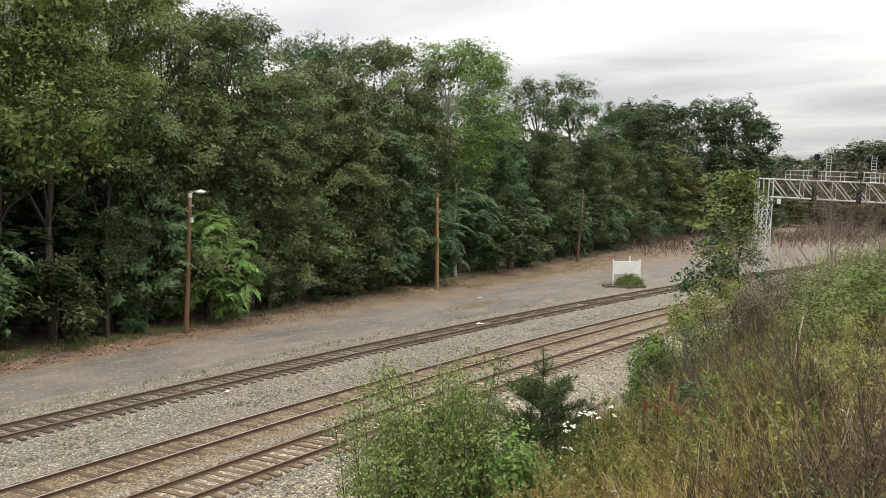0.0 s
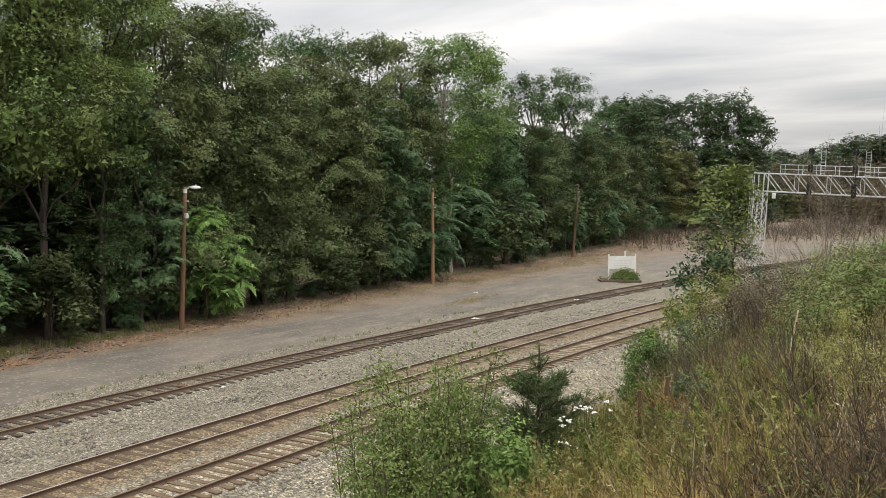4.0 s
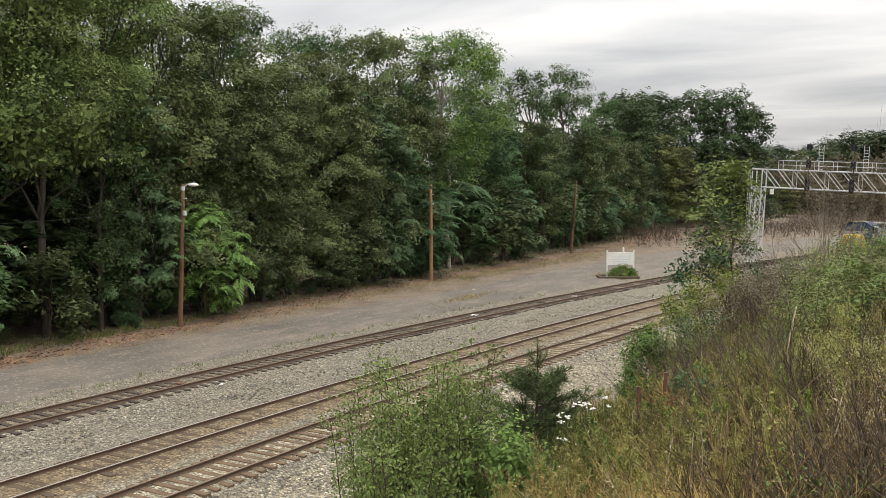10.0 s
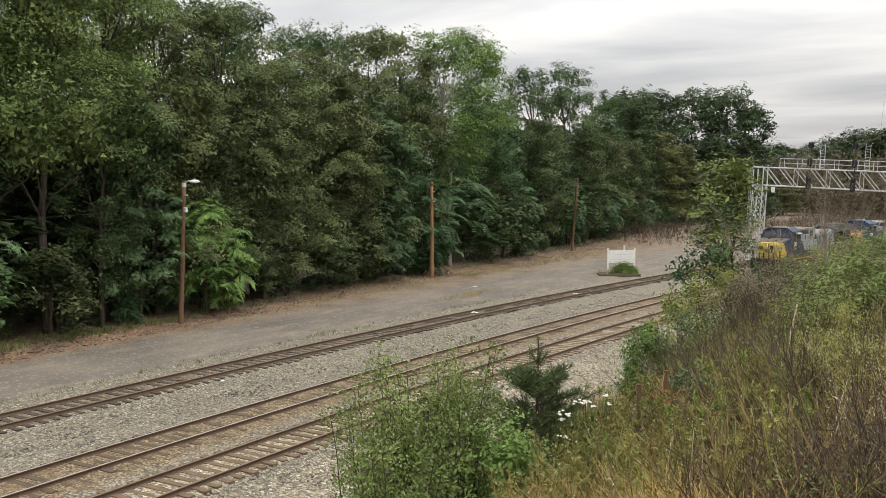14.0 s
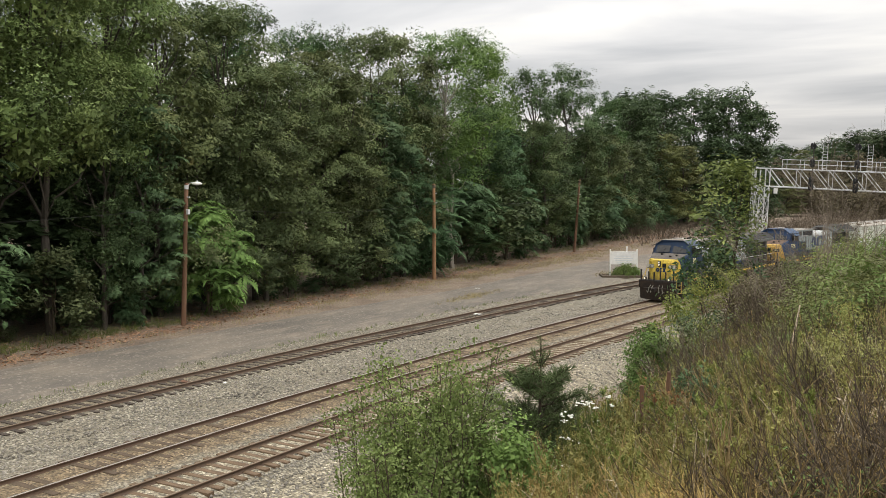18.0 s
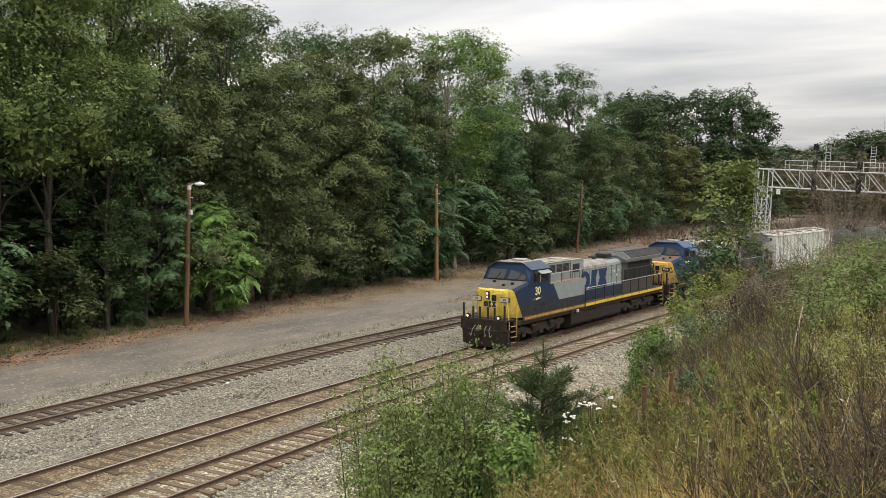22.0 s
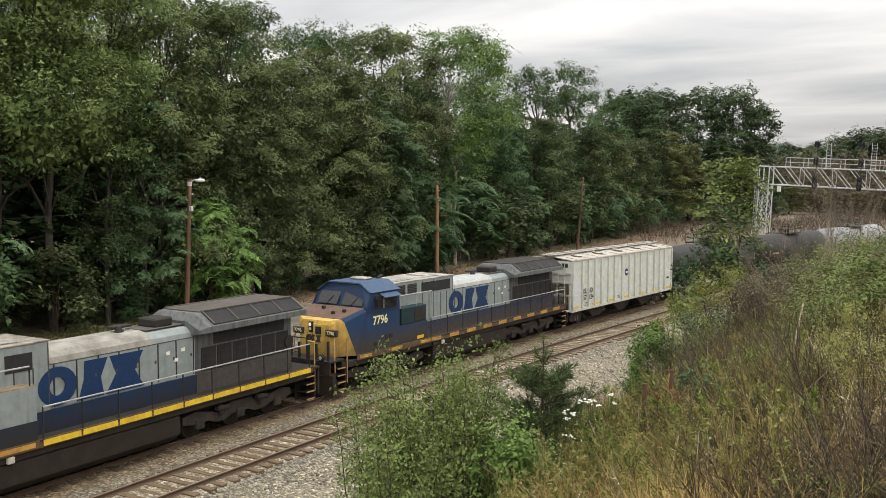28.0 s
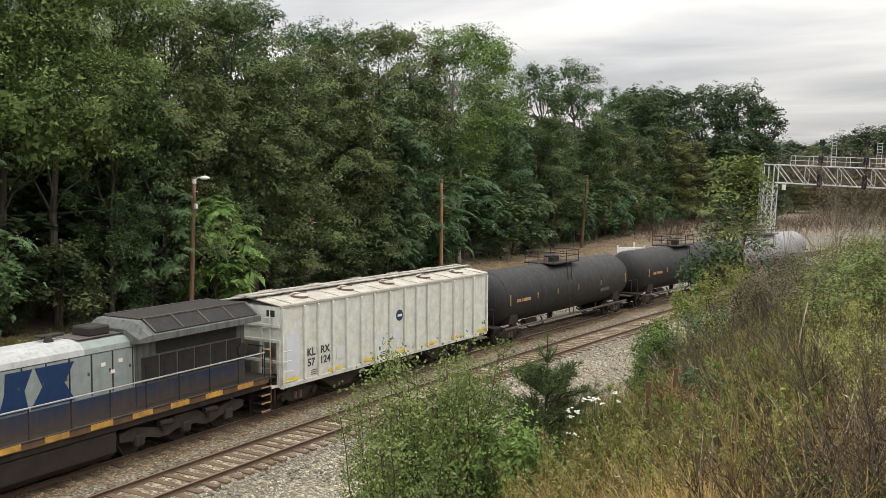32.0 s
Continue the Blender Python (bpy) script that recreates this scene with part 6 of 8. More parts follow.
    for sg in (-1, 1):
        sl = loft([[(X(15.15), sg * 1.46, 3.845), (X(15.15), sg * 0.88, 4.22), (X(15.15), sg * 0.88, 4.245), (X(15.15), sg * 1.46, 3.87)], [(X(19.9), sg * 1.46, 3.845), (X(19.9), sg * 0.88, 4.22), (X(19.9), sg * 0.88, 4.245), (X(19.9), sg * 1.46, 3.87)]])
        part("radiator_screen", sl, M["screen"], rad)
        for k in range(5):
            u = 15.15 + k * 1.17
            lo, hi = (sg * 1.46, 3.872), (sg * 0.88, 4.247)
            part("screen_bar", loft([[(X(v), lo[0], lo[1]), (X(v), hi[0], hi[1]), (X(v), hi[0], hi[1] + 0.025), (X(v), lo[0], lo[1] + 0.025)] for v in (u, u + 0.07)]), M["roof_grime"], rad)
        part("screen_bar", box(X(19.9), X(15.15), sg * 0.87 - 0.04, sg * 0.87 + 0.04, 4.245, 4.285), M["roof_grime"], rad)
        part("air_inlet", box(X(19.3), X(15.6), sg * 0.985 - 0.015, sg * 0.985 + 0.015, 3.08, 3.50), M["screen"], rear)
        for i in range(6):
            u = 15.0 + i * 0.77
            dr = part("equipment_door", box(X(u + 0.70), X(u), sg * 0.985 - 0.014, sg * 0.985 + 0.014, 2.22, 3.02, 0.005), M["soot"], rear)
            part("door_vent", box(X(u + 0.55), X(u + 0.15), sg * 1.0 - 0.012, sg * 1.0 + 0.012, 2.30, 2.78), M["screen"], dr)
        part("handwheel", tube((X(19.55), sg * 1.0, 2.6), (X(19.55), sg * 1.06, 2.6), 0.24, None, 14), M["soot"], rear)
    # walkway, sill stripes and rails
    start = 8.3 if lead else 6.3
    for sg in (-1, 1):
        part("walkway", box(X(20.4), X(start), sg * 1.27 - 0.27, sg * 1.27 + 0.27, 1.47, 1.52), M["soot"], car)
        part("side_sill", box(X(20.4), X(0.98), sg * 1.5 - 0.03, sg * 1.5 + 0.03, 1.30, 1.53), M["rust_sill"], car)
        for i in range(5 if lead else 3):
            u = 1.1 + i * (1.42 if lead else 2.2)
            part("sill_patch", box(X(u + (1.36 if lead else 0.8)), X(u), sg * 1.535 - 0.012, sg * 1.535 + 0.012, 1.36, 1.49), M["old_stripe"], car)
        n = 9
        for i in range(n):
            u = start + 0.1 + i * (20.2 - start) / n
            part("sill_stripe", box(X(u + (20.2 - start) / n - (0.08 if lead else 0.75)), X(u), sg * 1.54 - 0.012, sg * 1.54 + 0.012, 1.335, 1.505), stripe_mat, car)
        handrail(car, X, start + 0.15, 20.25, sg * 1.47, 1.52, 2.42, 1.36, M["rail_grey"], M["soot"])
    return car


def hopper_car():
    """A covered hopper; u from -7.5 (leading end) to 7.5."""
    car = thing("covered_hopper", "off-white covered hopper wagon with ribbed sides and rust stains", "rail wagon")
    L, W, z0, z1, zr = 7.52, 1.56, 0.95, 4.0, 4.24

    # upright sides between sloping end sheets
    part("body", prism([(-L + 0.02, z1), (-L + 0.02, 2.75), (-L + 1.6, 1.7), (-L + 1.6, z0), (L - 1.6, z0), (L - 1.6, 1.7), (L - 0.02, 2.75), (L - 0.02, z1)], -W + 0.06, W - 0.06), M["hopper_paint"], car)
    for sg in (-1, 1):
        part("side_sheet", box(-L, L, sg * (W - 0.03) - 0.02, sg * (W - 0.03) + 0.02, z0 + 0.14, z1), M["hopper_paint"], car)
        part("side_sill", box(-L, L, sg * W - 0.07, sg * W + 0.03, z0, z0 + 0.16, 0.01), M["hopper_paint"], car)
        part("top_chord", box(-L, L, sg * W - 0.06, sg * W + 0.05, z1 - 0.05, z1 + 0.05, 0.01), M["hopper_roof"], car)
        ribs = [7.46, 6.23, 5.43, 4.56, 3.70, 2.73, 1.84, 0.75, -0.35, -1.25, -2.15, -3.26, -4.38, -5.3, -6.2, -7.46]
        for x in ribs:
            part("side_rib", cross_prism([(sg * W, z0 + 0.1), (sg * (W + 0.085), z0 + 0.16), (sg * (W + 0.085), z1 - 0.1), (sg * W, z1 - 0.04)], x - 0.045, x + 0.045), M["hopper_paint"], car)
        for x in (7.0, 4.45, 2.2, -0.1, -2.4, -4.6, -7.0):
            part("yellow_stripe", box(x - 0.42, x + 0.42, sg * (W + 0.03) - 0.004, sg * (W + 0.03) + 0.006, z0 + 0.21, z0 + 0.32), M["stripe"], car)
        for x, z, w, h in ((6.85, 1.95, 0.75, 1.6), (3.9, 1.6, 0.8, 0.5), (1.5, 1.65, 0.7, 0.55), (0.2, 1.75, 0.6, 0.35)):
            part("repaint_patch", box(x - w / 2, x + w / 2, sg * W - 0.012, sg * W + 0.004, z - h / 2 + 0.2, z + h / 2 + 0.2), M["patch_paint"], car)
        logo = part("round_badge", tube((0.0, sg * (W - 0.01), 2.80), (0.0, sg * (W + 0.012), 2.80), 0.24, None, 20), M["badge_blue"], car)
        part("badge_bar", box(-0.16, 0.16, sg * (W + 0.014) - 0.004, sg * (W + 0.014) + 0.004, 2.75, 2.85), M["lettering_white"], logo)
        for x in (5.6, 1.15):
            for k in range(3):
                part("stencil_bar", box(x - 0.22, x + 0.22, sg * (W - 0.005) - 0.004, sg * (W - 0.005) + 0.004, 1.36 - k * 0.08, 1.39 - k * 0.08), M["louvre"], car)
        ladder = part("ladder", tube((7.5, sg * (W + 0.10), z0), (7.5, sg * (W + 0.10), z1), 0.02, None, 5), M["hopper_paint"], car)
        for k in range(4):
            part("rung", tube((7.5, sg * (W + 0.1), 1.2 + k * 0.38), (7.0, sg * (W + 0.1), 1.2 + k * 0.38), 0.015, None, 5), M["hopper_paint"], ladder)
        for x in (-3.6, 0.0, 3.6):
            part("discharge_chute", prism([(x - 1.5, z0), (x + 1.5, z0), (x + 0.5, 0.35), (x - 0.5, 0.35)], sg * 0.1, sg * 1.25), M["under"], car)
        part("centre_sill", box(-8.0, 8.0, sg * 0.18 - 0.05, sg * 0.18 + 0.05, 0.72, 1.05), M["under"], car)
    for txt, dx, z in (("KL", 0.02, 2.08), ("RX", -0.80, 2.08), ("57", 0.02, 1.68), ("124", -0.80, 1.68)):
        lettered(txt, 0.42, M["lettering_black"], car, on_side(5.80 + dx, W + 0.006, z), "reporting_mark")
    # roof, running board and hatches
    for sg in (-1, 1):
        part("roof_sheet", loft([[(-L - 0.05, sg * (W + 0.03), z1 + 0.02), (-L - 0.05, 0, zr), (-L - 0.05, 0, zr + 0.04), (-L - 0.05, sg * (W + 0.03), z1 + 0.06)], [(L + 0.05, sg * (W + 0.03), z1 + 0.02), (L + 0.05, 0, zr), (L + 0.05, 0, zr + 0.04), (L + 0.05, sg * (W + 0.03), z1 + 0.06)]]), M["hopper_roof"], car)
        for i in range(11):
            x = -6.9 + i * 1.38
            part("roof_rib", loft([[(x - 0.03, sg * W, z1 + 0.06), (x + 0.03, sg * W, z1 + 0.06), (x + 0.03, sg * W, z1 + 0.10), (x - 0.03, sg * W, z1 + 0.10)], [(x - 0.03, sg * 0.3, zr - 0.03), (x + 0.03, sg * 0.3, zr - 0.03), (x + 0.03, sg * 0.3, zr + 0.02), (x - 0.03, sg * 0.3, zr + 0.02)]]), M["hopper_roof"], car)
        for i in range(5):
            x = 5.7 - i * 2.85
            h = part("roof_hatch", tube((x, sg * 0.86, 4.08), (x, sg * 0.88, 4.24), 0.36, 0.33, 16), M["catwalk_rust"], car)
            part("hatch_lid", tube((x, sg * 0.88, 4.24), (x, sg * 0.885, 4.285), 0.35, 0.26, 16), M["hopper_roof"], h)
            part("hatch_clamp", box(x - 0.40, x + 0.40, sg * 0.88 - 0.04, sg * 0.88 + 0.04, 4.28, 4.31, 0.01), M["catwalk_rust"], h)
        part("running_board", box(-L - 0.3, L + 0.3, sg * 0.28 - 0.16, sg * 0.28 + 0.16, zr + 0.07, zr + 0.10), M["roof_pale"], car)
        for i in range(12):
            x = -7.4 + i * 1.345
            part("board_bracket", box(x - 0.03, x + 0.03, sg * 0.28 - 0.05, sg * 0.28 + 0.05, zr - 0.06, zr + 0.09), M["catwalk_rust"], car)
    for e in (-1, 1):
        part("end_platform", box(min(e * L, e * (L + 0.35)), max(e * L, e * (L + 0.35)), -1.45, 1.45, 1.02, 1.10), M["hopper_paint"], car)
        part("end_sheet", box(min(e * (L - 0.03), e * (L + 0.02)), max(e * (L - 0.03), e * (L + 0.02)), -W, W, 3.3, z1), M["hopper_paint"], car)
        for z in (3.28, 2.72, 1.95):
            part("end_beam", box(min(e * (L - 0.05), e * (L + 0.07)), max(e * (L - 0.05), e * (L + 0.07)), -W, W, z - 0.05, z + 0.05), M["hopper_paint"], car)
        for y in (-1.45, -0.6, 0.6, 1.45):
            part("end_post", box(min(e * (L - 0.1), e * (L + 0.04)), max(e * (L - 0.1), e * (L + 0.04)), y - 0.06, y + 0.06, 1.0, 3.3), M["hopper_paint"], car)
        part("end_vent", box(min(e * (L + 0.02), e * (L + 0.03)), max(e * (L + 0.02), e * (L + 0.03)), 0.9, 1.3, 3.62, 3.86), M["screen"], car)
        lad = part("end_ladder", tube((e * (L + 0.12), 1.15, 1.1), (e * (L + 0.12), 1.15, z1), 0.02, None, 5), M["hopper_paint"], car)
        for k in range(7):
            part("rung", tube((e * (L + 0.12), 1.15, 1.3 + k * 0.38), (e * (L + 0.12), 0.7, 1.3 + k * 0.38), 0.015, None, 5), M["hopper_paint"], lad)
        part("brake_wheel", tube((e * (L + 0.2), -0.8, 2.4), (e * (L + 0.25), -0.8, 2.4), 0.27, None, 14), M["soot"], car)
        coupler(car, e * 7.75, e)
        freight_truck(car, e * 6.1)
    return car


def tank_car(label, shell_mat, dome_mat):
    """A tank wagon; the shell's ends are at x = -8.3 and 8.3."""
    car = thing("tank_wagon", label, "rail wagon", group="tank wagons of the train")
    zc, R = 2.34, 1.48
    rings, n = [], 28
    for x, k in ((-8.45, 0.0), (-8.40, 0.30), (-8.25, 0.60), (-8.0, 0.83), (-7.75, 0.94), (-7.45, 1.0), (7.45, 1.0), (7.75, 0.94), (8.0, 0.83), (8.25, 0.60), (8.40, 0.30), (8.45, 0.0)):
        k = max(k, 0.01)
        rings.append([(x, R * k * math.cos(2 * math.pi * i / n), zc + R * k * math.sin(2 * math.pi * i / n)) for i in range(n)])
    part("tank_shell", loft(rings), shell_mat, car, smooth=True)
    for x in (-7.45, -3.7, 0.0, 3.7, 7.45):
        ring = [[(x + d, (R + k) * math.cos(2 * math.pi * i / n), zc + (R + k) * math.sin(2 * math.pi * i / n)) for i in range(n)] for d, k in ((-0.02, 0.0), (-0.02, 0.006), (0.02, 0.006), (0.02, 0.0))]
        part("weld_band", loft(ring, False), shell_mat, car)
    for sg in (-1, 1):
        for x, tall in ((7.2, 0.55), (4.3, 0.32), (2.0, 0.32), (-0.6, 0.32), (-3.6, 0.32), (-7.2, 0.55)):
            pts = [(x, sg * (R + 0.008) * math.cos(a), zc + (R + 0.008) * math.sin(a)) for a in (-0.5 * tall / R, 0.0, 0.5 * tall / R)]
            bm = bmesh.new()
            for a, b in zip(pts, pts[1:]):
                add_box(bm, x - 0.035, x + 0.035, min(a[1], b[1]) - 0.008, max(a[1], b[1]) + 0.008, min(a[2], b[2]), max(a[2], b[2]))
            part("marker_stripe", bm, M["rail_orange"], car, "amber reflective stripe")
        bars = bmesh.new()
        for i, w in enumerate((0.42, 0.12, 0.75)):
            x = 6.35 - (0.0, 0.38, 0.86)[i]
            add_box(bars, x - w / 2, x + w / 2, sg * 1.495 - 0.01, sg * 1.495 + 0.006, 2.18, 2.34)
        part("stencil_bar", bars, M["rail_orange"] if dome_mat is M["soot"] else M["louvre"], car)
        part("lower_mark", box(-4.9, -3.6, sg * 1.44 - 0.02, sg * 1.44 + 0.01, 1.80, 1.98), M["roof_grime"], car)
        part("side_catwalk", box(-7.6, 7.6, sg * 1.35 - 0.10, sg * 1.35 + 0.10, 0.80, 0.86), M["roof_grime"], car)
        lad = part("ladder", tube((0.55, sg * 1.52, 0.85), (0.55, sg * 1.30, 3.85), 0.022, None, 5), M["soot"], car)
        part("ladder_rail", tube((0.10, sg * 1.52, 0.85), (0.10, sg * 1.30, 3.85), 0.022, None, 5), M["soot"], lad)
        for k in range(8):
            f = k / 8
            part("rung", tube((0.10, sg * (1.52 - 0.22 * f), 0.95 + 2.9 * f), (0.55, sg * (1.52 - 0.22 * f), 0.95 + 2.9 * f), 0.014, None, 5), M["soot"], lad)
    # fittings platform on top
    plat = part("platform", box(-1.6, 1.6, -1.0, 1.0, 3.80, 3.86), M["soot"], car)
    part("valve_housing", tube((0.1, 0, 3.78), (0.1, 0, 4.18), 0.45, None, 16), dome_mat, car)
    part("housing_lid", tube((0.1, 0, 4.18), (0.1, 0, 4.24), 0.50, 0.42, 16), M["soot"], car)
    part("relief_valve", tube((0.95, 0.1, 3.8), (0.95, 0.1, 4.12), 0.14, None, 10), M["catwalk_rust"], car)
    for z in (4.2, 4.5):
        part("platform_rail", pipe([(-1.55, -0.95, z), (-1.55, 0.95, z), (1.55, 0.95, z), (1.55, -0.95, z), (-1.55, -0.95, z)], 0.022, 5), M["soot"], plat)
    for x in (-1.55, 0.0, 1.55):
        for y in (-0.95, 0.95):
            part("platform_post", tube((x, y, 3.8), (x, y, 4.52), 0.022, None, 5), M["soot"], plat)
    for e in (-1, 1):
        part("saddle", prism([(e * 6.4 - 0.5, 1.0), (e * 6.4 + 0.5, 1.0), (e * 6.4 + 0.35, 1.55), (e * 6.4 - 0.35, 1.55)], -1.2, 1.2), M["under"], car)
        part("stub_sill", box(min(e * 5.4, e * 8.6), max(e * 5.4, e * 8.6), -0.3, 0.3, 0.75, 1.02, 0.02), M["under"], car)
        part("end_platform", box(min(e * 7.9, e * 8.7), max(e * 7.9, e * 8.7), -1.4, 1.4, 0.98, 1.04), M["soot"], car)
        part("end_rail", pipe([(e * 8.6, -1.3, 1.04), (e * 8.6, -1.3, 2.0), (e * 8.6, 1.3, 2.0), (e * 8.6, 1.3, 1.04)], 0.022, 5), M["soot"], car)
        part("brake_rigging", pipe([(e * 2.2, 0.5, 0.85), (e * 2.6, 0.9, 0.5), (e * 4.2, 0.9, 0.5), (e * 4.8, 0.5, 0.85)], 0.05, 5), M["under"], car)
        coupler(car, e * 8.65, e)
        freight_truck(car, e * 6.6)
    part("bottom_outlet", tube((0.2, 0, 0.95), (0.2, 0, 0.45), 0.16, None, 10), M["under"], car)
    part("air_reservoir", tube((3.0, 0.5, 0.72), (4.2, 0.5, 0.72), 0.2, None, 10), M["under"], car)
    return car


LEAD = locomotive("lead_locomotive", "yellow-nosed blue and grey diesel locomotive, weathered", True)
SECOND = locomotive("trailing_locomotive", "faded blue and grey diesel locomotive with orange-yellow nose", False)
HOPPER = hopper_car()
TANK = tank_car("black cylindrical tank wagon with a railed top platform", M["tank_black"], M["soot"])
TANK2 = tank_car("black cylindrical tank wagon with a railed top platform", M["tank_black"], M["soot"])
TANK3 = tank_car("pale grey cylindrical tank wagon, dusty", M["tank_grey"], M["tank_grey"])
CARS = [(LEAD, 10.0), (SECOND, 32.3), (HOPPER, 50.83), (TANK, 68.15), (TANK2, 86.35), (TANK3, 104.5)]

# ---------------------------------------------------------------- poles, sign, signal bridge
M["pole_wood"] = plain("pole_wood", (0.19, 0.105, 0.062), (0.10, 0.060, 0.040), 0.85, grain=3, fine=30, bump=0.5, stretch=(5, 5, 0.4))
M["pole_tan"] = plain("pole_tan", (0.33, 0.185, 0.095), (0.20, 0.115, 0.065), 0.85, grain=3, fine=30, bump=0.5, stretch=(5, 5, 0.4))
M["white_paint"] = plain("white_paint", (0.80, 0.80, 0.77), (0.68, 0.67, 0.63), 0.5, grain=3, fine=40, bump=0.05)
M["faint_print"] = plain("faint_print", (0.64, 0.67, 0.68), (0.58, 0.6, 0.61), 0.6, bump=0)
M["galvanised"] = plain("galvanised_steel", (0.62, 0.63, 0.63), (0.46, 0.47, 0.47), 0.5, metal=0.0, grain=4, fine=40, bump=0.05)
M["signal_black"] = plain("signal_black", (0.025, 0.025, 0.026), (0.015, 0.015, 0.016), 0.6, grain=4, fine=40)
M["timber_edge"] = plain("timber_edge", (0.13, 0.10, 0.075), (0.07, 0.055, 0.036), 0.9, grain=3, fine=30, bump=0.4)


def utility_pole(label, foot, top, r, mat, lamp=None):
    pole = thing("utility_pole", label, "utility pole", Matrix.Translation(foot), group="poles beside the road")
    lean = Vector(top) - Vector(foot)
    rng = np.random.default_rng(int(foot[0] * 10))
    bm = bmesh.new()
    limb(bm, rng, (0, 0, -0.5), tuple(lean), r, r * 0.72, 6, 0.004, 12)
    part("shaft", bm, mat, pole, smooth=True)
    for f in (0.80, 0.90):
        p = lean * f
        part("insulator_bracket", box(p.x - 0.05, p.x + 0.05, p.y - r - 0.12, p.y + r * 0.6, p.z - 0.04, p.z + 0.04), M["galvanised"], pole)
    part("top_band", tube(tuple(lean * 0.955), tuple(lean * 0.985), r * 0.82, None, 12), M["galvanised"] if lamp else M["timber_edge"], pole)
    if lamp:
        q = Vector(lamp) - Vector(foot)
        part("lamp_arm", pipe([tuple(lean * 0.97), tuple(lean * 0.97 + (q - lean * 0.97) * 0.4 + Vector((0, 0, 0.18))), tuple(q + Vector((-0.12, 0.1, 0.06)))], 0.03, 8), M["galvanised"], pole)
        bm = bmesh.new()
        bmesh.ops.create_uvsphere(bm, u_segments=14, v_segments=8, radius=1.0)
        for v in bm.verts:
            v.co = Vector((v.co.x * 0.34, v.co.y * 0.16, v.co.z * (0.13 if v.co.z > 0 else 0.10)))
        head = part("lamp_head", bm, M["white_paint"], pole, "pale grey lamp head", True)
        head.matrix_basis = Matrix.Translation(q) @ Euler((0, 0, radians(-30))).to_matrix().to_4x4()
        part("photocell", tube((q.x, q.y, q.z + 0.1), (q.x, q.y, q.z + 0.2), 0.05, None, 8), M["galvanised"], pole)
        part("meter_box", box(lean.x * 0.78 - 0.1, lean.x * 0.78 + 0.1, lean.y * 0.78 - r - 0.12, lean.y * 0.78 - r * 0.6, lean.z * 0.78, lean.z * 0.78 + 0.32, 0.02), M["galvanised"], pole)
    return pole


def overhead_wire(a, b, sag):
    a, b = Vector(a), Vector(b)
    pts = []
    for i in range(17):
        f = i / 16
        p = a.lerp(b, f)
        p.z -= sag * 4 * f * (1 - f)
        pts.append(tuple(p))
    ob = part("overhead_wire", pipe(pts, 0.012, 5), M["signal_black"])
    return tagged(ob, "thin black cable strung between the wooden poles", "cable", "wires along the poles")


def sign_board():
    a, b = Vector((87.41, 27.74, -0.3)), Vector((88.58, 25.46, -0.3))
    d = (b - a).normalized()
    deg = math.degrees(math.atan2(d.y, d.x))
    L = (b - a).length
    sign = thing("notice_board", "white painted notice board on two posts with faint print", "sign", pose(*a, 0, 0, deg))
    board = part("board", box(0, L, -0.03, 0.03, 1.22, 2.42, 0.01), M["white_paint"], sign)
    part("board_frame", box(0, L, -0.045, 0.045, 2.40, 2.46, 0.01), M["white_paint"], sign)
    for k, (x0, x1) in enumerate(((0.5, 2.0), (0.35, 2.2), (0.45, 2.1), (0.6, 1.9))):
        part("print_bar", box(x0, x1, -0.036, -0.029, 1.98 - k * 0.22, 2.06 - k * 0.22), M["faint_print"], board)
    for x in (0.0, L):
        part("post", box(x - 0.06, x + 0.06, -0.06, 0.06, -0.3, 2.66, 0.01), M["white_paint"], sign)
    back = thing("white_post", "short white post behind the notice board", "post", pose(a.x + d.x * 1.9 + 2.2, a.y + d.y * 1.9 + 1.0, -0.3, 0, 0, deg))
    part("post", box(-0.07, 0.07, -0.07, 0.07, -0.2, 2.8, 0.01), M["white_paint"], back)
    bed = thing("planting_bed", "timber-edged planting bed round the notice board", "planter", pose(*a, 0, 0, deg))
    for x0, x1, y0, y1 in ((-0.9, 3.0, -0.95, -0.78), (-0.9, -0.72, -0.78, 0.9), (2.85, 3.0, -0.78, 0.9), (-0.9, 3.0, 0.9, 1.05)):
        part("timber", box(x0, x1, y0, y1, -0.1, 0.22, 0.02), M["timber_edge"], bed)
    part("bed_soil", box(-0.72, 2.85, -0.78, 0.9, -0.1, 0.12), M["timber_edge"], bed)
    bush = make_bush("juniper_bush", 61, 0.95, 1.0, M["fresh_leaf"], "low green evergreen bush before the notice board", 4200, 0.10, 14, 0.14)
    m = pose(*a, 0, 0, deg) @ Matrix.Translation((1.35, -0.42, 0.1)) @ Matrix.Diagonal((1.3, 0.55, 1.0, 1))
    bush.matrix_basis = m
    b2 = copy_thing(bush, Matrix.Identity(4))
    b2.matrix_basis = pose(*a, 0, 0, deg + 90) @ Matrix.Translation((-0.3, -2.3, 0.1)) @ Matrix.Diagonal((0.55, 0.7, 0.75, 1))


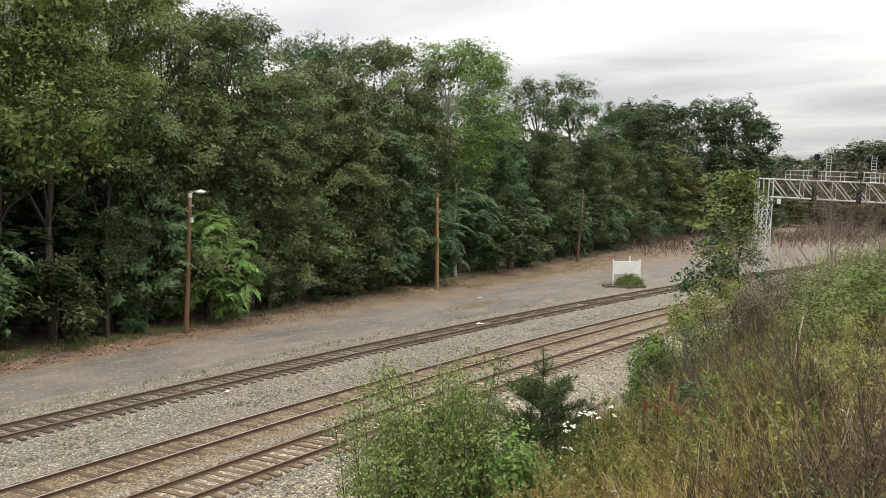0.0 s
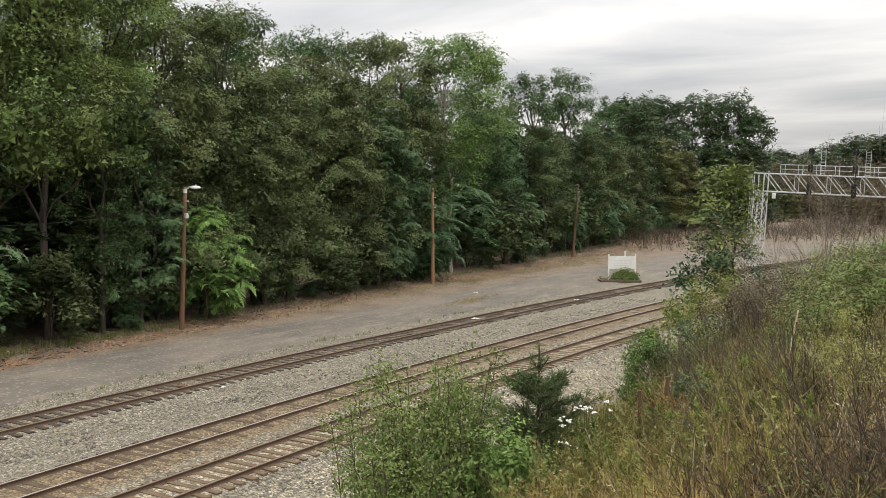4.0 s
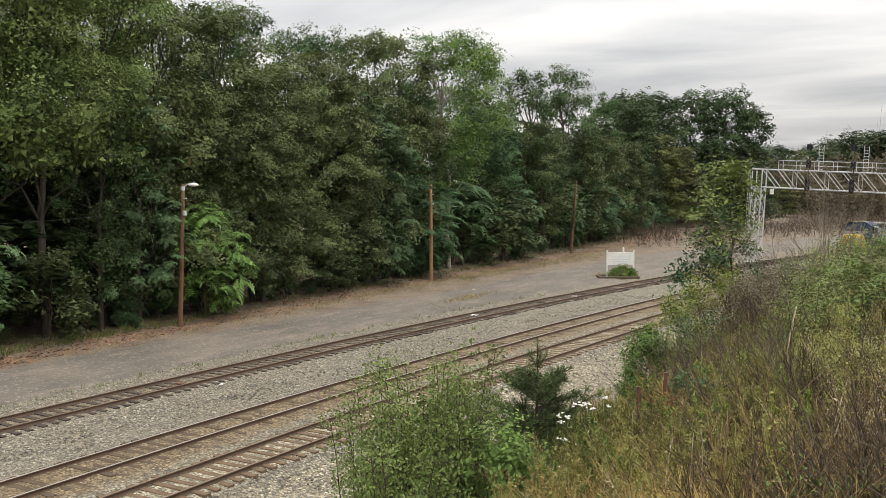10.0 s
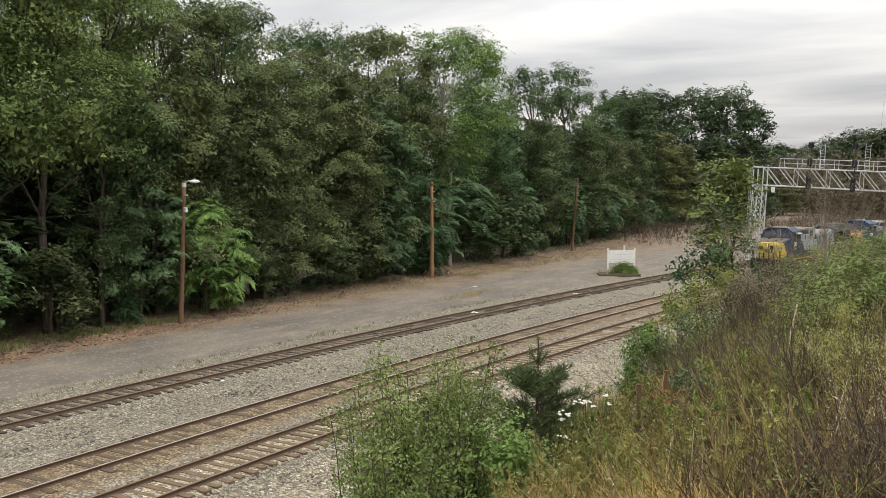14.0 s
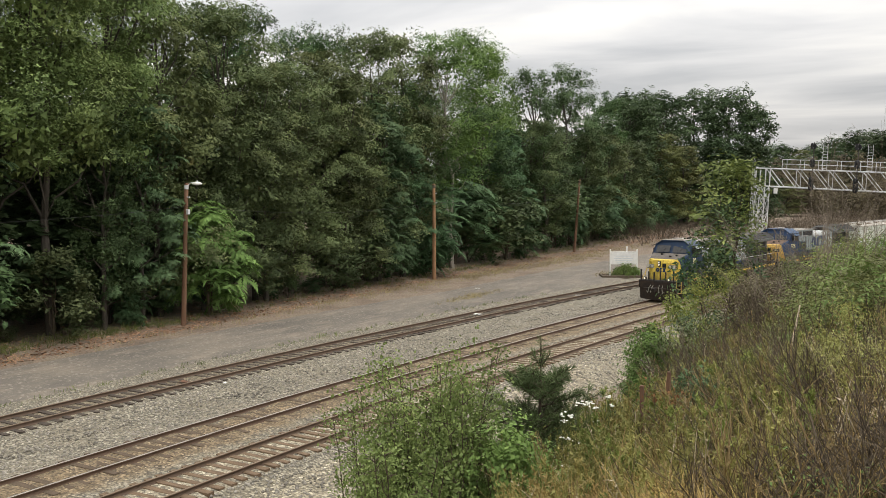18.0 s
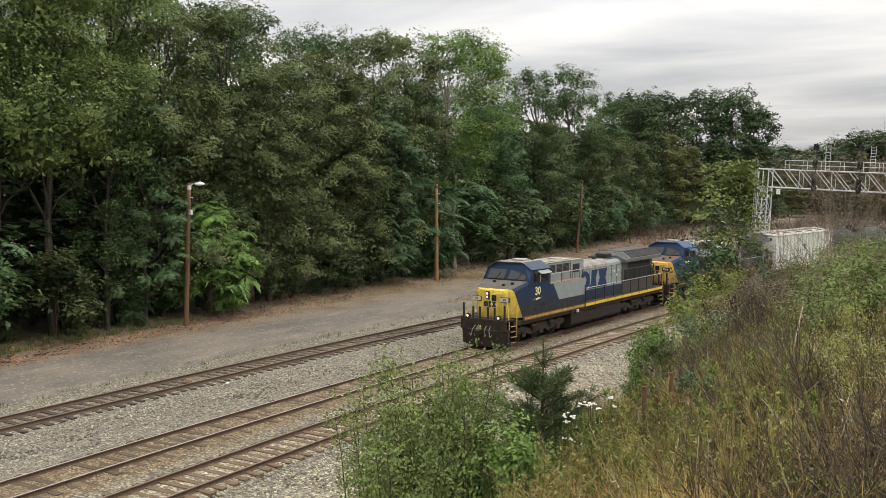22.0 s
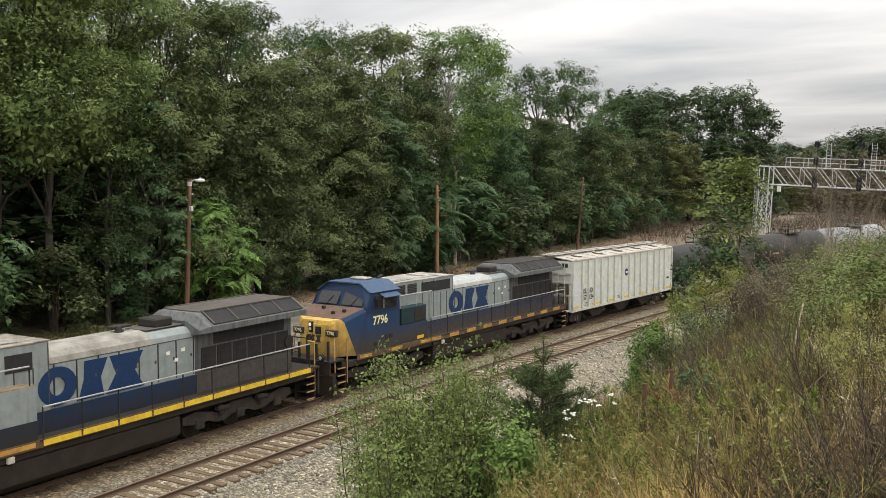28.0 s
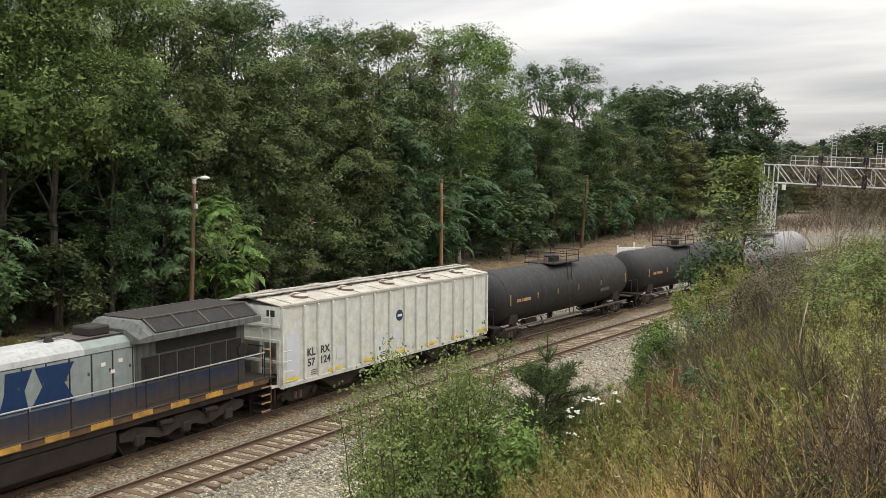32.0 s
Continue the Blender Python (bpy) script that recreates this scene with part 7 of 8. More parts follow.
def signal_bridge():
    """A lattice bridge over the tracks; x runs across them, from the far leg towards the bank."""
    foot = Vector((111.45, 18.55, -0.35))
    deg = math.degrees(math.atan2(-0.962, -0.271))
    br = thing("signal_bridge", "galvanised lattice railway signal bridge with black signal heads", "signal bridge", pose(*foot, 0, 0, deg) @ pose(0, 0, 0, 0, 2.6, 0))
    H0, H1, D, L = 8.80, 10.80, 1.15, 34.0
    def lattice(name, p, q, r):
        return part(name, tube(p, q, r, None, 6), M["galvanised"], br)
    def leg(x0):
        xs = (x0, x0 + 1.15)
        for x in xs:
            for y in (-D / 2, D / 2):
                lattice("leg_post", (x, y, 0), (x, y, H1), 0.065)
        n = 6
        for y in (-D / 2, D / 2):
            for i in range(n):
                z0, z1 = H0 * i / n, H0 * (i + 1) / n
                lattice("leg_brace", (xs[0], y, z0), (xs[1], y, z1), 0.036)
                lattice("leg_brace", (xs[1], y, z0), (xs[0], y, z1), 0.036)
                lattice("leg_tie", (xs[0], y, z1), (xs[1], y, z1), 0.036)
        for x in xs:
            for i in range(n):
                z0, z1 = H0 * i / n, H0 * (i + 1) / n
                s = 1 if i % 2 else -1
                lattice("leg_brace", (x, -s * D / 2, z0), (x, s * D / 2, z1), 0.04)
        part("footing", box(xs[0] - 0.4, xs[1] + 0.4, -D / 2 - 0.4, D / 2 + 0.4, -0.4, 0.25, 0.03), M["roof_pale"], br)
    leg(0.0)
    leg(L - 1.15)
    for y in (-D / 2, D / 2):
        for z in (H0, H1):
            lattice("chord", (0, y, z), (L, y, z), 0.07)
        n = 18
        for i in range(n):
            a, b = 1.15 + (L - 2.3) * i / n, 1.15 + (L - 2.3) * (i + 1) / n
            lattice("truss_brace", (a, y, H1), (b, y, H0), 0.048)
            if i % 2 == 0:
                lattice("truss_post", (a, y, H0), (a, y, H1), 0.036)
    for i in range(17):
        x = L * i / 16
        lattice("cross_tie", (x, -D / 2, H1), (x, D / 2, H1), 0.04)
        lattice("cross_tie", (x, -D / 2, H0), (x, D / 2, H0), 0.04)
    part("walkway", box(3.0, L - 3, -0.45, 0.45, H1 + 0.02, H1 + 0.07), M["galvanised"], br)
    for y in (-0.6, 0.6):
        for z in (0.55, 1.05):
            lattice("walkway_rail", (3.0, y, H1 + z), (L - 3, y, H1 + z), 0.03)
        for i in range(15):
            x = 3.0 + (L - 6) * i / 14
            lattice("rail_post", (x, y, H1), (x, y, H1 + 1.05), 0.03)
    # climbing ladder on the leg
    lad = lattice("ladder_rail", (-0.55, -0.3, 0), (-0.55, -0.3, H1), 0.03)
    lattice("ladder_rail", (-0.55, 0.2, 0), (-0.55, 0.2, H1), 0.03)
    for i in range(26):
        part("rung", tube((-0.55, -0.3, 0.3 + i * 0.4), (-0.55, 0.2, 0.3 + i * 0.4), 0.02, None, 5), M["galvanised"], lad)
    part("relay_case", box(2.3, 2.65, -0.85, -0.55, H0 - 0.75, H0 - 0.15, 0.02), M["white_paint"], br)
    # signal masts: heads hang on the near face
    for x in (6.5, 11.2, 16.0, 20.8):
        mast = part("signal_mast", tube((x, -D / 2 - 0.25, H0 - 0.3), (x, -D / 2 - 0.25, H1 + 3.0), 0.05, None, 8), M["louvre"], br)
        for k, z in enumerate((H0 + 0.55, H1 + 0.75, H1 + 2.55)):
            if k < 2:
                part("signal_head", box(x - 0.26, x + 0.26, -D / 2 - 0.58, -D / 2 - 0.30, z - (0.75 if k == 0 else 0.45), z + (0.75 if k == 0 else 0.45), 0.12), M["signal_black"], mast)
            else:
                part("signal_disc", tube((x, -D / 2 - 0.34, z), (x, -D / 2 - 0.44, z), 0.33, None, 20), M["signal_black"], mast)
            for j in (-0.45, 0.0, 0.45) if k == 0 else (-0.2, 0.2):
                part("lens_hood", tube((x, -D / 2 - 0.62, z + j), (x, -D / 2 - 0.88, z + j + 0.02), 0.13, None, 10), M["signal_black"], mast)
        for s in (-0.25, 0.25):
            part("mast_ladder_rail", tube((x + 1.0 + s, -0.2, H1), (x + 1.0 + s, -0.2, H1 + 2.8), 0.025, None, 5), M["galvanised"], mast)
        for j in range(9):
            part("mast_rung", tube((x + 0.75, -0.2, H1 + 0.2 + j * 0.3), (x + 1.25, -0.2, H1 + 0.2 + j * 0.3), 0.02, None, 5), M["galvanised"], mast)
    return br


# ---------------------------------------------------------------- bushes and saplings of the bank
def make_bush(name, seed, h, r, leaf, label, leaves, size, lobes=10, spread=0.2, stems=6, bark=None, low=0.08, slim=0.6, leaf_shape=None):
    rng = np.random.default_rng(seed)
    bush = thing(name, label, "bush")
    c, rad = lobes_of(rng, h, r, low, lobes, 0.9)
    bm = bmesh.new()
    for k in range(stems):
        t = c[rng.integers(len(c))]
        limb(bm, rng, (rng.normal() * r * 0.08, rng.normal() * r * 0.08, -0.25), (t[0], t[1], t[2]), 0.012 * h ** 0.6, 0.004, 4, 0.12, 5)
    for t in c:
        limb(bm, rng, (0, 0, t[2] * 0.35), tuple(t), 0.007 * h ** 0.6, 0.003, 3, 0.18, 4)
    part("stem_work", bm, bark or M["twig"], bush)
    temps = [spray_leaves(rng, 12, spread, size, slim, 0.7, leaf_shape) for _ in range(6)]
    n = max(6, leaves // 12)
    which = rng.choice(len(c), n, p=rad / rad.sum())
    d = unit(rng.normal(size=(n, 3)) + np.array([0, 0, 0.3]))
    p = c[which] + d * rad[which][:, None] * rng.uniform(0.25, 1.1, (n, 1))
    v, f = scatter(temps, rng, p, d * 0.7 + np.array([0, 0, 0.6]), rng.uniform(0.7, 1.3, n))
    mesh_part("foliage", raw_mesh("foliage", v, f), leaf, bush)
    return bush


def spire_bush(name, seed, h, r, leaf, label, leaves, size, stems=9):
    """A clump of upright whippy stems, leafy along their length."""
    rng = np.random.default_rng(seed)
    bush = thing(name, label, "bush")
    bm = bmesh.new()
    ps = []
    for k in range(stems):
        a = rng.uniform(0, 6.28)
        q = np.array([math.cos(a) * r * rng.uniform(0.1, 1.0), math.sin(a) * r * rng.uniform(0.1, 1.0), h * rng.uniform(0.6, 1.0)])
        pts = limb(bm, rng, (q[0] * 0.25, q[1] * 0.25, -0.3), tuple(q), 0.016, 0.004, 6, 0.06, 5)
        for i in range(1, 7):
            for j in range(5):
                side = unit(np.r_[rng.normal(size=2), rng.uniform(0.2, 0.9)])
                L = h * 0.19 * rng.uniform(0.5, 1.2) * (1.15 - 0.10 * i)
                o = pts[i] * 0.5 + pts[i - 1] * 0.5 + (pts[i] - pts[i - 1]) * rng.uniform(-0.5, 0.5)
                limb(bm, rng, tuple(o), tuple(o + side * L), 0.005, 0.002, 2, 0.1, 4)
                for f in np.linspace(0.2, 1.05, 9):
                    ps.append(o + side * L * f + rng.normal(size=3) * 0.05)
    part("stem_work", bm, M["twig"], bush)
    ps = np.array(ps)
    keep = rng.choice(len(ps), min(len(ps), leaves // 7), replace=False)
    temps = [spray_leaves(rng, 7, 0.11, size, 0.72, 0.8) for _ in range(6)]
    nrm = rng.normal(size=(len(keep), 3)) * 0.6 + np.array([0, 0, 0.8])
    v, f = scatter(temps, rng, ps[keep], nrm, rng.uniform(0.7, 1.3, len(keep)))
    mesh_part("foliage", raw_mesh("foliage", v, f), leaf, bush)
    return bush


def pine_sapling(seed, h, r):
    """A bushy young pine: whorls of upswept boughs with side shoots, uneven in reach."""
    rng = np.random.default_rng(seed)
    tree = thing("pine_sapling", "young dark-green pine with upswept boughs on the bank", "tree")
    bm = bmesh.new()
    limb(bm, rng, (0, 0, -0.3), (0.03, 0.02, h), 0.035, 0.006, 5, 0.02, 6)
    ps, ds = [], []

    def shoot(o, d, L, w):
        limb(bm, rng, tuple(o), tuple(o + d * L), w, 0.003, 3, 0.06, 4)
        for f in np.arange(0.15, 1.02, 0.045 / L):
            ps.append(o + d * L * f)
            ds.append(d)

    tiers = 9
    for i in range(tiers):
        z = h * (0.02 + 0.82 * i / tiers)
        for k in range(6):
            L = r * (1.0 - 0.82 * i / tiers) * rng.uniform(0.45, 1.25)
            a = k * 1.05 + i * 0.5 + rng.uniform(-0.35, 0.35)
            d = unit(np.array([math.cos(a), math.sin(a), rng.uniform(0.25, 0.8)]))
            o = np.array([0.0, 0.0, z + rng.uniform(-0.05, 0.05)])
            shoot(o, d, L, 0.012)
            for f in np.arange(0.3, 0.95, 0.16):
                for sg in (-1, 1):
                    d2 = unit(d * 0.8 + np.array([-math.sin(a), math.cos(a), 0]) * sg * rng.uniform(0.5, 1.0) + np.array([0, 0, rng.uniform(0.1, 0.6)]))
                    shoot(o + d * L * f, d2, L * rng.uniform(0.16, 0.36) + 0.05, 0.006)
    for k in range(5):
        a = k * 1.26
        shoot(np.array([0.02, 0.015, h * 0.86]), unit(np.array([math.cos(a) * 0.6, math.sin(a) * 0.6, 1.0])), h * 0.10, 0.006)
    shoot(np.array([0.028, 0.018, h * 0.84]), np.array([0.0, 0.0, 1.0]), h * 0.18, 0.008)
    part("trunk", bm, M["twig"], tree)
    temps = []
    for _ in range(4):
        n = 16
        t = unit(rng.normal(size=(n, 3)) * 0.75 + np.array([0, 0, 0.8]))
        temps.append(one_leaf(rng, t * 0.04, unit(np.cross(t, rng.normal(size=(n, 3)))), t, 0.075, 0.07))
    v, f = scatter(temps, rng, np.array(ps), np.array(ds), rng.uniform(0.7, 1.25, len(ps)))
    mesh_part("needles", raw_mesh("needles", v, f), M["needle"], tree)
    return tree


def plant(ob, deg, r, top=None, base_h=None, width=1.0, sink=0.05, spin=0.0):
    """Roots a plant on the bank; top is the height that its tip reaches."""
    p = polar(deg, r, -sink)
    k = (top - p.z) / base_h if top else 1.0
    ob.matrix_basis = Matrix.Translation(p) @ Euler((0, 0, spin)).to_matrix().to_4x4() @ Matrix.Diagonal((width, width, k, 1))
    return ob


def bare_shrub(seed, h, label, spread=0.35, n=7, thick=0.010, mat=None):
    rng = np.random.default_rng(seed)
    ob = thing("bare_shrub", label, "shrub")
    bm = bmesh.new()

    def grow(p, d, L, w, depth):
        q = p + d * L
        limb(bm, rng, tuple(p), tuple(q), w, w * 0.6, 2, 0.05, 4)
        if depth:
            for _ in range(rng.integers(2, 4)):
                grow(p + d * L * rng.uniform(0.55, 1), unit(d + rng.normal(size=3) * 0.28 + np.array([0, 0, 0.12])), L * rng.uniform(0.55, 0.8), w * 0.6, depth - 1)

    for _ in range(n):
        grow(rng.normal(size=3) * np.array([0.2, 0.2, 0]), unit(np.array([rng.normal() * spread, rng.normal() * spread, 1.0])), h * 0.42, thick, 3)
    part("branchwork", bm, mat or M["twig"], ob)
    return ob


def flower_head(deg, r, z, seed, n=6, w=0.14, size=0.05):
    """White umbels: each a small bumpy dome on its own stem."""
    rng = np.random.default_rng(seed)
    p = polar(deg, r)
    ob = thing("white_flowers", "cluster of small white flowers on leafy stems", "flowers", Matrix.Translation(p), "white flowers on the bank")
    umbels = rng.normal(size=(max(2, n // 6), 3)) * np.array([w, w, w * 0.6])
    for k in range(n):
        q = umbels[k % len(umbels)] + rng.normal(size=3) * np.array([0.030, 0.030, 0.010]) + np.array([0, 0, z - p.z])
        bm = bmesh.new()
        limb(bm, rng, (q[0] * 0.5, q[1] * 0.5, -0.1), tuple(q), 0.005, 0.003, 4, 0.05, 4)
        st = part("stem", bm, M["green_grass"], ob)
        bm = bmesh.new()
        bmesh.ops.create_uvsphere(bm, u_segments=9, v_segments=5, radius=size * rng.uniform(0.6, 1.2))
        for v in bm.verts:
            v.co = Vector(q) + Vector((v.co.x * rng.uniform(0.55, 1.25), v.co.y * rng.uniform(0.55, 1.25), v.co.z * 0.35 * rng.uniform(0.3, 1.6)))
        part("flower_head", bm, M["petal"], st, "small white flower head")
    return ob


def rusty_post(deg, r, h, lean):
    p = polar(deg, r)
    ob = thing("fence_post", "thin rusty steel fence post among the weeds", "post", Matrix.Translation(p), "fence posts on the bank")
    part("shaft", cross_prism([(-0.02, -0.4), (0.02, -0.4), (0.02 + lean, h), (-0.02 + lean, h)], -0.03, 0.03), M["rust"], ob)
    return ob


def build_bank_plants():
    b = spire_bush("birch_bush", 70, 2.3, 0.95, M["bush_leaf"], "airy grey-green bush of upright leafy stems on the bank", 29000, 0.033, 22)
    plant(b, 61.2, 11.6, 6.68, 2.3, 1.05)
    b = spire_bush("birch_bush", 71, 2.0, 0.7, M["bush_leaf"], "airy grey-green bush of upright leafy stems on the bank", 15000, 0.033, 12)
    plant(b, 57.8, 11.2, 6.25, 2.0, 1.0)
    b = spire_bush("birch_bush", 72, 1.8, 0.6, M["bush_leaf"], "airy grey-green bush of upright leafy stems on the bank", 13000, 0.033, 11)
    plant(b, 63.8, 11.0, 6.45, 1.8, 1.0)
    b = spire_bush("birch_bush", 73, 1.5, 0.8, M["bush_leaf"], "airy grey-green bush of upright leafy stems on the bank", 16000, 0.033, 16)
    plant(b, 59.6, 10.3, 5.95, 1.5, 1.15)
    b = make_bush("low_bush", 74, 1.0, 0.7, M["fresh_leaf"], "bright-green leafy undergrowth on the bank", 4600, 0.05, 9, 0.10)
    plant(b, 66.4, 10.6, 5.80, 1.0, 1.1)
    b = make_bush("low_bush", 75, 0.8, 0.6, M["fresh_leaf"], "bright-green leafy undergrowth on the bank", 3400, 0.05, 8, 0.10)
    plant(b, 69.4, 10.4, 5.42, 0.8, 1.1)
    plant(pine_sapling(76, 1.9, 0.95), 68.3, 12.6, 6.58, 1.9, 1.35)
    # shrubs at the toe of the bank and above it
    b = make_bush("toe_shrub", 77, 3.2, 1.7, M["fresh_leaf"], "dense bright-green shrub beside the ballast", 9000, 0.13, 14, 0.3)
    plant(b, 74.8, 25.0, 4.85, 3.2, 0.52)
    b = make_bush("toe_shrub", 78, 3.0, 1.4, M["yellow_leaf"], "yellowish half-dry shrub on the bank", 3000, 0.12, 12, 0.3, 12)
    plant(b, 76.6, 25.0, 5.75, 3.0, 0.55)
    b = make_bush("toe_shrub", 79, 3.0, 1.4, M["rust_leaf"], "brown half-dry shrub on the bank", 2600, 0.12, 12, 0.3, 12)
    plant(b, 77.4, 23.0, 5.55, 3.0, 0.6)
    for i, (deg, r, top, w) in enumerate(((84.0, 12.0, 6.85, 0.8), (85.6, 11.2, 7.0, 0.7), (87.0, 10.6, 7.1, 0.8), (82.2, 13.6, 6.45, 0.8), (79.2, 13.0, 6.1, 0.7), (77.4, 11.2, 6.05, 0.7), (75.0, 10.2, 5.95, 0.7), (86.2, 13.6, 7.15, 0.8))):
        b = make_bush("feathery_herb", 150 + i, 1.5, 0.75, M["mugwort_leaf"], "feathery yellow-olive herb clump among dry stalks", 4200, 0.042, 12, 0.10, 14, M["straw_stalk"], slim=0.26, leaf_shape=far_leaf)
        plant(b, deg, r, top, 1.5, w)
    for i, (deg, r, top, w, mat, lab) in enumerate(((78.9, 30, 5.95, 1.1, "yellow_leaf", "yellow-green bush on the bank"), (80.6, 29, 5.95, 1.2, "scrub_leaf", "brown bush with drying leaves"),
            (82.2, 27, 5.9, 1.3, "scrub_leaf", "brown bush with drying leaves"), (84.4, 24, 6.5, 1.3, "weed_leaf", "olive bush with drying leaves"), (86.4, 21, 7.0, 1.2, "weed_leaf", "olive bush with drying leaves"),
            (88.0, 18, 7.3, 1.2, "weed_leaf", "olive bush with drying leaves"), (89.3, 16, 7.6, 1.1, "weed_leaf", "olive bush with drying leaves"), (85.3, 17, 6.8, 0.9, "weed_leaf", "olive bush with drying leaves"),
            (82.6, 33, 6.0, 1.3, "scrub_leaf", "brown bush with drying leaves"), (84.2, 31, 6.5, 1.4, "weed_leaf", "olive bush with drying leaves"), (85.8, 29, 7.0, 1.4, "yellow_leaf", "yellow-green bush on the bank"),
            (87.4, 27, 7.4, 1.4, "weed_leaf", "olive bush with drying leaves"), (88.8, 24, 7.6, 1.3, "fresh_leaf", "bright-green bush on the bank"), (81.2, 35, 6.0, 1.2, "scrub_leaf", "brown bush with drying leaves"),
            (77.4, 26, 4.6, 1.0, "weed_leaf", "olive bush with drying leaves"), (79.6, 22, 5.2, 0.9, "scrub_leaf", "brown bush with drying leaves"), (82.8, 18, 6.0, 0.9, "scrub_leaf", "brown bush with drying leaves"))):
        b = make_bush("bank_bush", 80 + i, 2.4, 1.2, M[mat], lab + " among weeds and twigs", 4500 if mat == "scrub_leaf" else 9000, 0.062, 14, 0.15, 14, slim=0.5, leaf_shape=far_leaf)
        plant(b, deg, r, top, 2.4, w)
    for i, (deg, r, top, w) in enumerate(((86.3, 16.0, 7.30, 0.9), (87.7, 15.0, 7.35, 0.9), (84.9, 18.5, 7.15, 0.8), (83.0, 15.0, 6.35, 0.6))):
        b = make_tree("sumac_shrub", 170 + i, 1.8, 0.8, 0.35, "whorl", M[("sapling_leaf", "lush_leaf", "sapling_leaf", "fresh_leaf")[i]], M["twig"], "bright-green shrub with long feathered leaves on the bank", 700, 5, 0.085, 3, 0.9, 0.014, 0)
        plant(b, deg, r, top, 1.8, w)
    # the young tree before the signal bridge
    t = make_tree("sapling_tree", 95, 6.5, 1.15, 0.42, "spray", M["sapling_leaf"], M["twig"], "slender young tree with large yellow-green leaves", 3000, 16, 0.155, 2, 0.9, 0.05, 0, one_leaf, 0.45, 0.5)
    plant(t, 79.3, 33.0, 9.75, 6.5, 1.15)
    t = make_tree("sapling_tree", 96, 5.0, 1.3, 0.45, "spray", M["frond_leaf"], M["twig"], "slender young tree with large dark-green leaves", 2100, 12, 0.155, 3, 0.9, 0.05, 0, one_leaf, 0.5, 0.5)
    plant(t, 79.2, 32.4, 8.1, 5.0, 0.85)
    t = make_tree("sapling_tree", 97, 3.4, 0.7, 0.5, "spray", M["frond_leaf"], M["twig"], "slender young tree with large dark-green leaves", 800, 6, 0.15, 1, 0.9, 0.03, 0, one_leaf, 0.5)
    plant(t, 77.2, 33.0, 6.35, 3.4, 0.9)
    for i, (deg, r, top) in enumerate(((83.2, 24, 8.6), (84.9, 22, 9.7), (85.8, 23, 8.9), (82.2, 26, 8.0), (87.4, 20, 8.3), (81.4, 27, 7.3), (83.8, 25, 8.0))):
        s = bare_shrub(110 + i, 4.5, "tall leafless grey shrub of whippy branches", 0.30, 5, 0.0095, M["grey_twig"])
        plant(s, deg, r, top, 3.9, 1.15)
    for i, (deg, r) in enumerate(((78.0, 19), (79.5, 16), (81.0, 14), (83.5, 13), (85.0, 15), (87.0, 12), (80.3, 20), (82.0, 22), (80.0, 25), (81.5, 27), (83.0, 25), (84.3, 20), (86.0, 10.5), (84.4, 10.5), (82.2, 11.5), (79.0, 13), (87.6, 9.6))):
        s = bare_shrub(120 + i, 1.9, "tangled leafless brown brushwood", 0.7, 9)
        plant(s, deg, r, None, None, 1.0)
    for i, (deg, r, top) in enumerate(((81.0, 29, 6.2), (82.0, 30, 6.4), (83.0, 28, 6.5), (83.8, 30, 6.6), (84.6, 26, 6.6), (82.5, 25, 6.1), (81.4, 25, 5.9))):
        s = bare_shrub(190 + i, 1.9, "tangled leafless brown brushwood", 0.6, 10, 0.012)
        plant(s, deg, r, top, 1.9, 1.2)
    # small plants near the camera
    f = make_tree("sumac_sprout", 98, 0.9, 0.45, 0.5, "whorl", M["fresh_leaf"], M["twig"], "bright-green sprout with feathered leaves", 700, 5, 0.07, 2, 0.9, 0.012, 0)
    plant(f, 85.8, 7.4, 6.50, 0.9, 0.75)
    f = make_tree("sumac_sprout", 99, 1.6, 0.8, 0.5, "whorl", M["sapling_leaf"], M["twig"], "yellow-green sprout with feathered leaves", 800, 5, 0.10, 2, 0.9, 0.012, 0)
    plant(f, 86.4, 15.5, 7.55, 1.6, 0.75)
    f = make_bush("dead_fern", 100, 0.8, 0.55, M["red_leaf"], "rust-red dead fern among green weeds", 700, 0.045, 8, 0.12)
    plant(f, 76.0, 11.6, 6.15, 0.8, 0.8)
    f = make_bush("low_bush", 101, 0.8, 0.5, M["frond_leaf"], "small dark-green bush among dry weeds", 2200, 0.07, 8, 0.12)
    plant(f, 77.6, 12.4, 6.15, 0.8, 0.8)
    count, width, size = (36, 30, 18, 12, 9, 8, 9), (0.14, 0.11, 0.06, 0.06, 0.14, 0.12, 0.12), (0.022, 0.022, 0.020, 0.020, 0.014, 0.013, 0.014)
    for i, (deg, r, z) in enumerate(((71.0, 12.0, 5.80), (71.5, 12.1, 5.90), (70.0, 11.5, 5.57), (70.4, 10.8, 5.47), (79.1, 15.0, 5.82), (80.1, 15.2, 5.80), (78.0, 13.0, 5.79))):
        flower_head(deg, r, z, 140 + i, count[i], width[i], size[i])
    for deg, r, h, lean in ((74.5, 11.8, 1.25, 0.03), (75.8, 11.7, 1.3, -0.03), (72.3, 9.8, 0.75, 0.03), (69.9, 9.0, 0.80, -0.05)):
        rusty_post(deg, r, h, lean)
